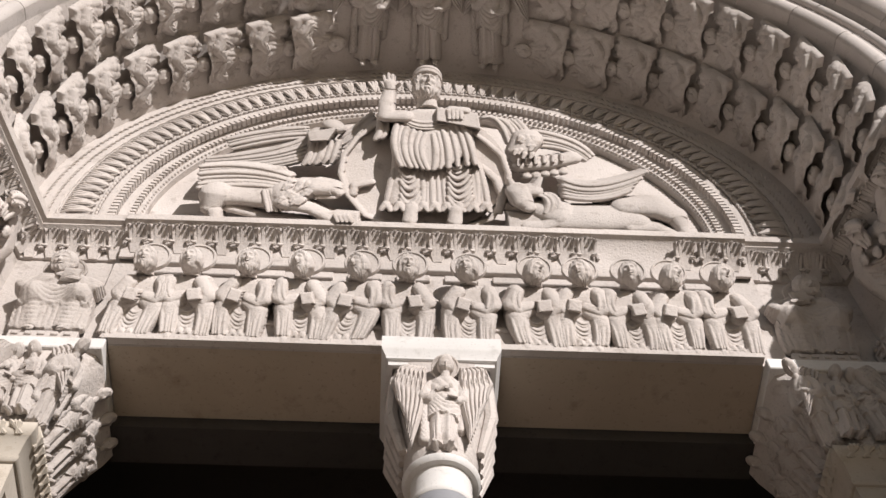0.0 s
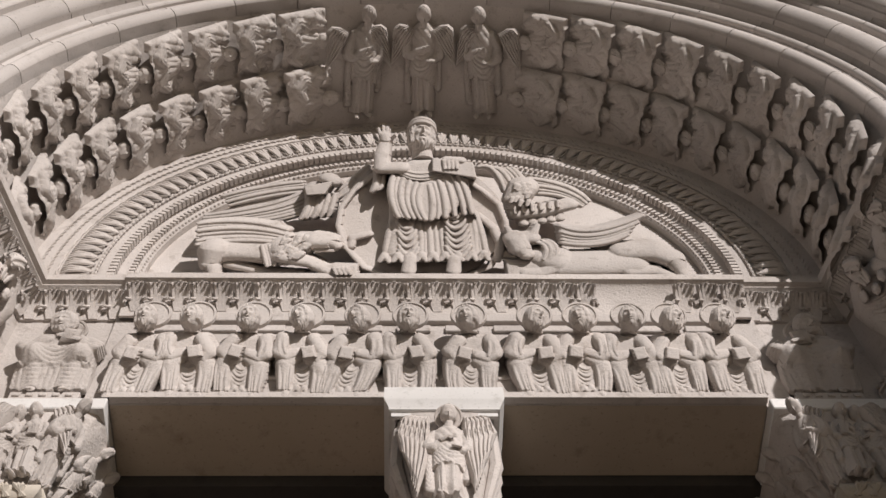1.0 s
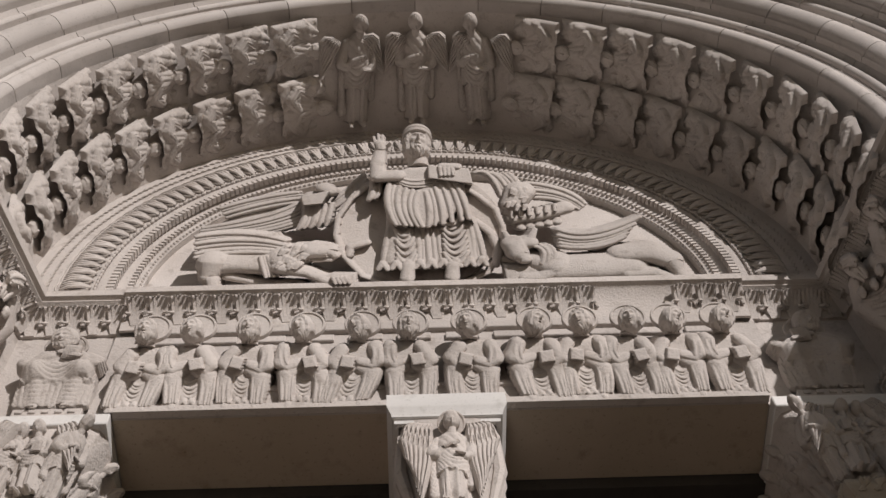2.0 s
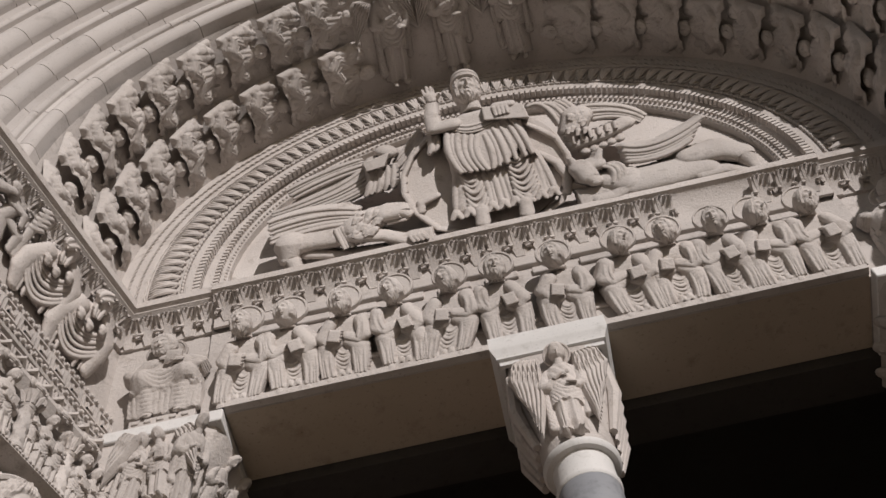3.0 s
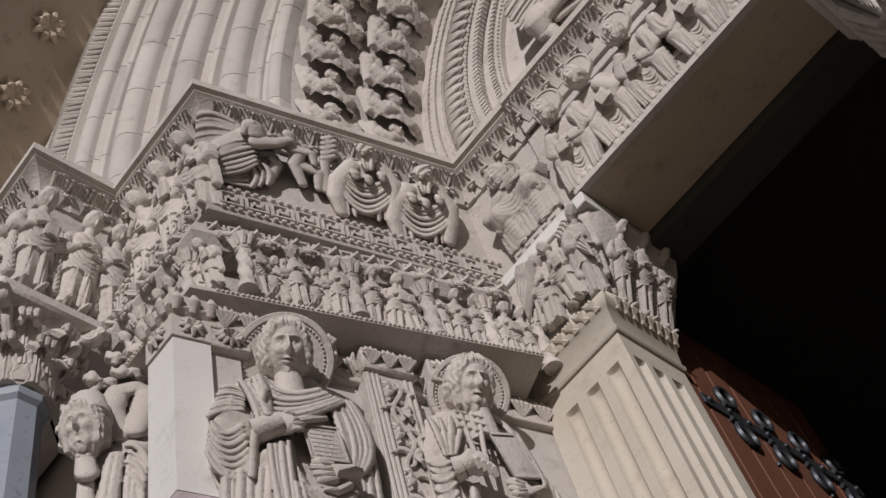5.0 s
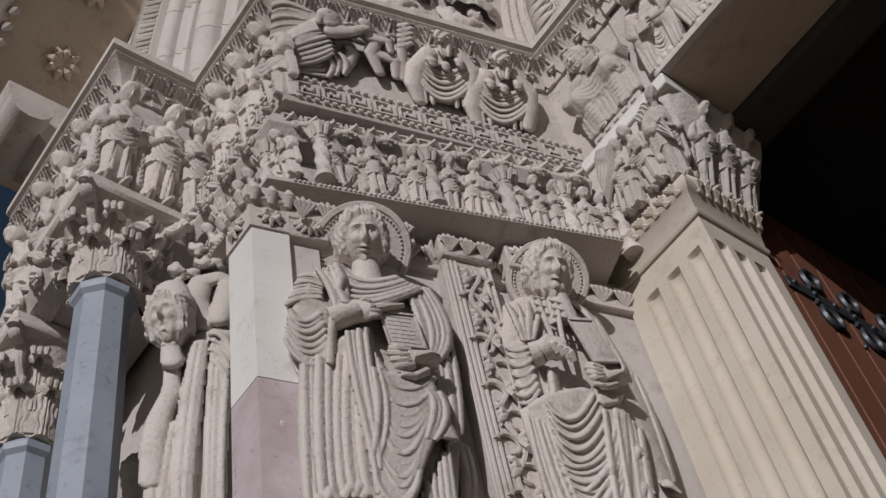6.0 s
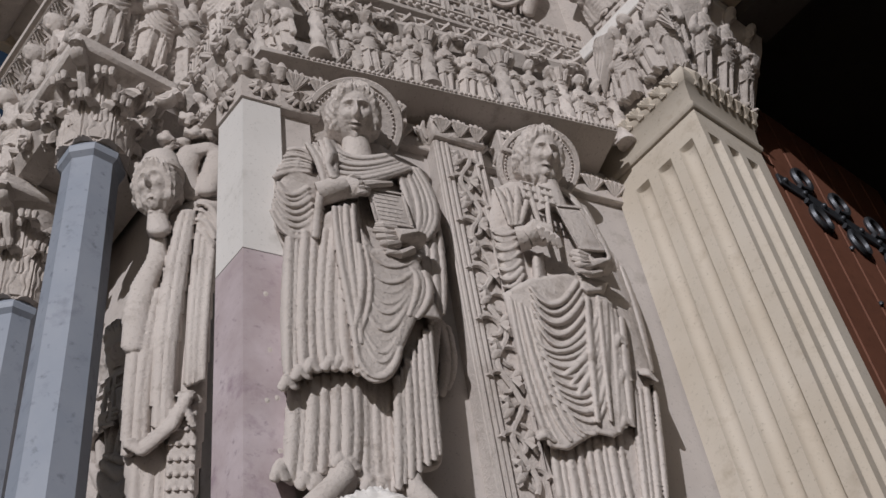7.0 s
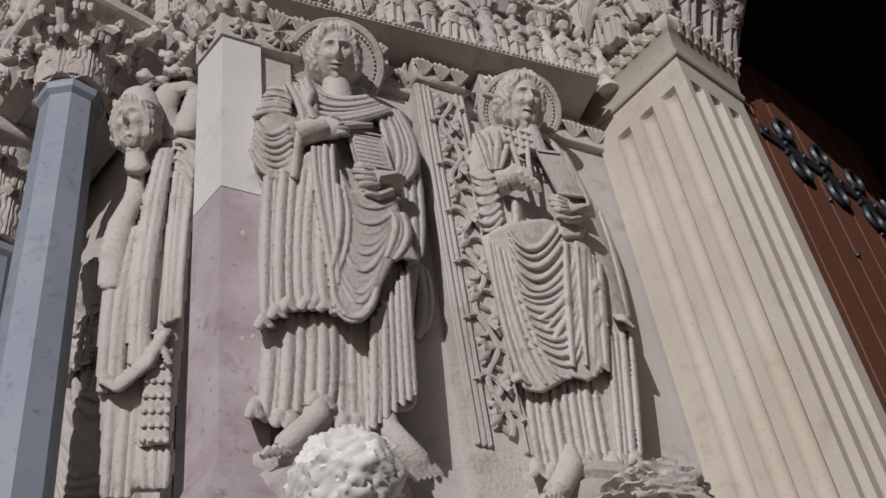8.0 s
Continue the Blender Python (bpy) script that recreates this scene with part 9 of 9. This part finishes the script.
mask = Acc()
for sx in (-1, 1):
    mask.tube([(sx * (0.035 + 0.03 * math.cos(t) * (1 - t / 9)), -0.085 - 0.004 * t, 6.50 + 0.04 * math.sin(t) * (1 - t / 9)) for t in np.linspace(0, 6.5, 18)], 0.013, 6)
    mask.tube([(sx * 0.02, -0.08, 6.55), (sx * 0.055, -0.11, 6.565), (sx * 0.085, -0.09, 6.54)], [0.014, 0.02, 0.008], 6)
mask.ball((0, -0.09, 6.50), (0.028, 0.03, 0.04), 10, 8)
mask.tube([(-0.03, -0.12, 6.475), (0, -0.13, 6.465), (0.03, -0.12, 6.475)], 0.008, 5)
mask_me = mask.mesh("leaf_mask")
mask_me.materials.append(LIME)
key = Acc()
for x0, x1, z0, z1 in ((-0.05, -0.038, 6.59, 6.655), (-0.05, 0.02, 6.643, 6.655), (0.008, 0.02, 6.61, 6.655), (-0.02, 0.02, 6.605, 6.617), (0.035, 0.047, 6.59, 6.655), (-0.05, 0.0, 6.587, 6.598)):
    key.box(x0, x1, -0.066, -0.045, z0, z1)
for k in range(3):
    key.box(-0.045 + 0.035 * k, -0.025 + 0.035 * k, -0.02, 0.01, 6.70, 6.72)
    key.box(-0.045 + 0.035 * k, -0.025 + 0.035 * k, -0.02, 0.01, 6.75, 6.77)
for k in range(2):
    key.box(-0.045 + 0.05 * k, -0.015 + 0.05 * k, -0.025, 0.01, 6.785, 6.80)
key_me = key.mesh("meander_key", 0)
key_me.materials.append(LIME)
bead = Acc()
for k in range(5):
    bead.ball((-0.04 + 0.02 * k, -0.142, 5.985), (0.009, 0.008, 0.010), 6, 5)
bead_me = bead.mesh("bead_row")
bead_me.materials.append(LIME)
thin_l, thin_r = bpy.data.objects["thin_ledge_west"], bpy.data.objects["thin_ledge_east"]
for par, par2, path in ((led_l, thin_l, LOW), (led_r, thin_r, [(-x, y) for x, y in reversed(LOW)])):
    for m in along(path, 0.19):
        obj("leaf_mask", mask_me, None, par, m)
    for m in along(path, 0.105):
        obj("meander_key", key_me, None, par, m)
    for m in along(path[2:] if par2 is thin_l else path[:3], 0.105):
        obj("bead_row", bead_me, None, par2, m)

# meander and studs along the bench under the frieze figures
stud = Acc()
for z in (6.715, 6.895):
    for x in (-0.04, 0.0, 0.04):
        stud.box(x - 0.012, x + 0.012, -0.09, -0.06, z, z + 0.022, 0.004)
for x0, x1, z0, z1 in ((-0.056, -0.044, 6.765, 6.865), (-0.056, 0.03, 6.853, 6.865), (0.018, 0.03, 6.795, 6.865), (-0.02, 0.03, 6.79, 6.802), (-0.02, -0.008, 6.79, 6.83), (0.044, 0.056, 6.765, 6.865), (-0.056, 0.056, 6.755, 6.767)):
    stud.box(x0, x1, -0.086, -0.06, z0, z1)
stud_me = stud.mesh("meander_block", 0)
stud_me.materials.append(LIME)
for par, path in ((bench_l, LEFT[2:5]), (bench_r, [(-x, y) for x, y in reversed(LEFT[2:5])])):
    for m in along(path, 0.125):
        obj("meander_block", stud_me, None, par, m)

# leaf, bead and dentil bands round the tympanum: one carved stone repeated
N = 74
dth = (math.pi + 0.1) / N
u = Acc()
for d in (-1, 0, 1):
    u.tube([(1.925, -0.012, 0.0), (1.98, -0.03, 0.014 * d), (2.05, -0.035, 0.026 * d), (2.10, -0.022, 0.03 * d)], [0.008, 0.015, 0.013, 0.006], 6, 0.7)
u.tube([(2.0 + 0.075 * math.cos(t), -0.014, 0.036 * math.sin(t)) for t in np.linspace(-2.6, 2.6, 13)], 0.007, 5)
for k in range(2):
    z = (-0.25 + 0.5 * k) * 2.22 * dth
    u.tube([(2.165, -0.022, z - 0.022), (2.172, -0.03, z), (2.182, -0.022, z + 0.022)], [0.004, 0.007, 0.004], 5)
    u.tube([(2.225, -0.026, z + 0.012), (2.232, -0.034, z + 0.03), (2.242, -0.026, z + 0.05)], [0.004, 0.007, 0.004], 5)
    u.ball((1.90, -0.012, z * 0.85), (0.011, 0.012, 0.021), 8, 6)
    u.box(1.795, 1.84, -0.012, 0.03, z * 0.82 - 0.013, z * 0.82 + 0.013)
    u.box(1.70, 1.735, 0.02, 0.05, z * 0.77 - 0.010, z * 0.77 + 0.010)
    u.ball((1.672, 0.05, z * 0.75), (0.008, 0.014, 0.012), 6, 5)
u.tube([(2.118, -0.02, -2.118 * dth / 2), (2.122, -0.024, 0), (2.118, -0.02, 2.118 * dth / 2)], 0.007, 5)
u_me = u.mesh("carved_ring_stone")
u_me.materials.append(LIME)
for k in range(N):
    th = -0.05 + dth * (k + 0.5)
    obj("carved_ring_stone", u_me, None, ring, Matrix.Translation((CX, 0, CZ)) @ Matrix.Rotation(-th, 4, "Y"))

# jointed stones of the rolled orders
for r, y, s, r0, r1 in ROLLS:
    ln = 0.46
    n = round((math.pi + 0.14) * r / ln)
    dt = (math.pi + 0.14) / n
    pr = [(r0, y + 0.10)] + [(r0, y - 0.02)] + roll(r, y, s) + [(r1, y + 0.3 * s - 0.07), (r1, y + 0.12)]
    v = Acc()
    e = 0.003 / r
    v.grid([[(q * math.cos(t), w, q * math.sin(t)) for q, w in pr] for t in (-dt / 2 + e, -dt / 2 + 2.5 * e, -dt / 4, 0, dt / 4, dt / 2 - 2.5 * e, dt / 2 - e)])
    me = v.mesh("voussoir")
    me.materials.append(SMOOTH)
    for k in range(n):
        th = -0.07 + dt * (k + 0.5)
        obj("voussoir", me, None, orders, Matrix.Translation((CX, 0, CZ)) @ Matrix.Rotation(-th, 4, "Y"))
# carved leaf label outside the rolls
v = Acc()
for k in range(3):
    v.tube([(3.88, -1.60, -0.05 + 0.05 * k), (3.95, -1.66, -0.03 + 0.05 * k), (4.03, -1.66, 0.02 + 0.05 * k), (4.06, -1.63, 0.05 + 0.05 * k)], [0.014, 0.028, 0.026, 0.012], 7)
me = v.mesh("label_leaf")
me.materials.append(LIME)
for k in range(90):
    obj("label_leaf", me, None, orders, Matrix.Translation((CX, 0, CZ)) @ Matrix.Rotation(-(0.02 + (math.pi - 0.04) * (k + 0.5) / 90), 4, "Y"))

# projecting gable cornice with rosettes below, and its end brackets
def gable(sign):
    flip = (lambda q: q) if sign < 0 else mirror_x
    e = empty("gable_cornice", (0, 0, 0), "projecting limestone gable cornice with rosettes beneath", "cornice", "gable cornices")
    d = Vector((4.9, 0, 4.9 * 0.95)).normalized()
    rot = Matrix.Rotation(-math.atan2(d.z, d.x), 4, "Y")
    m = Matrix.Translation((-5.0, 0, 8.75)) @ rot
    a = Acc()
    a.box(0, 6.9, -2.5, -1.5, 0.0, 0.3, 0.01, m)
    obj("slab", flip(a), SOFFIT, e, smooth=0)
    a = Acc()
    a.box(0, 6.9, -2.62, -2.38, -0.06, 0.34, 0.04, m)
    for k in range(60):
        a.tube([(0.06 + 0.115 * k, -2.38, -0.04), (0.09 + 0.115 * k, -2.35, -0.05), (0.12 + 0.115 * k, -2.37, 0.0)], [0.02, 0.035, 0.012], 6, 1, m)
    obj("carved_edge", flip(a), LIME, e)
    for k in range(12):
        b = Acc()
        for j in range(8):
            t = j * math.pi / 4
            b.tube([(0.3 + 0.55 * k, -1.95, -0.005), (0.3 + 0.55 * k + 0.07 * math.cos(t), -1.95 + 0.07 * math.sin(t), -0.03), (0.3 + 0.55 * k + 0.12 * math.cos(t), -1.95 + 0.12 * math.sin(t), -0.008)], [0.015, 0.03, 0.012], 6, 0.7, m, (0, 0, 1))
        obj("rosette", flip(b), SOFFIT, e)
    b = Acc()
    b.grid([[(x, y, z) for x, y in ((-4.72, -1.3), (-4.72, -1.6 - o), (-4.42, -1.6 - o), (-4.42, -1.3))] for z, o in ((8.1, 0.05), (8.25, 0.2), (8.45, 0.38), (8.6, 0.5), (8.75, 0.62), (8.9, 0.64))])
    b.tube([(-4.8, -2.1, 8.55), (-4.3, -2.1, 8.55)], 0.14, 12)
    obj("bracket", flip(b), LIME, e, label="carved end bracket")
for sg in (-1, 1):
    gable(sg)
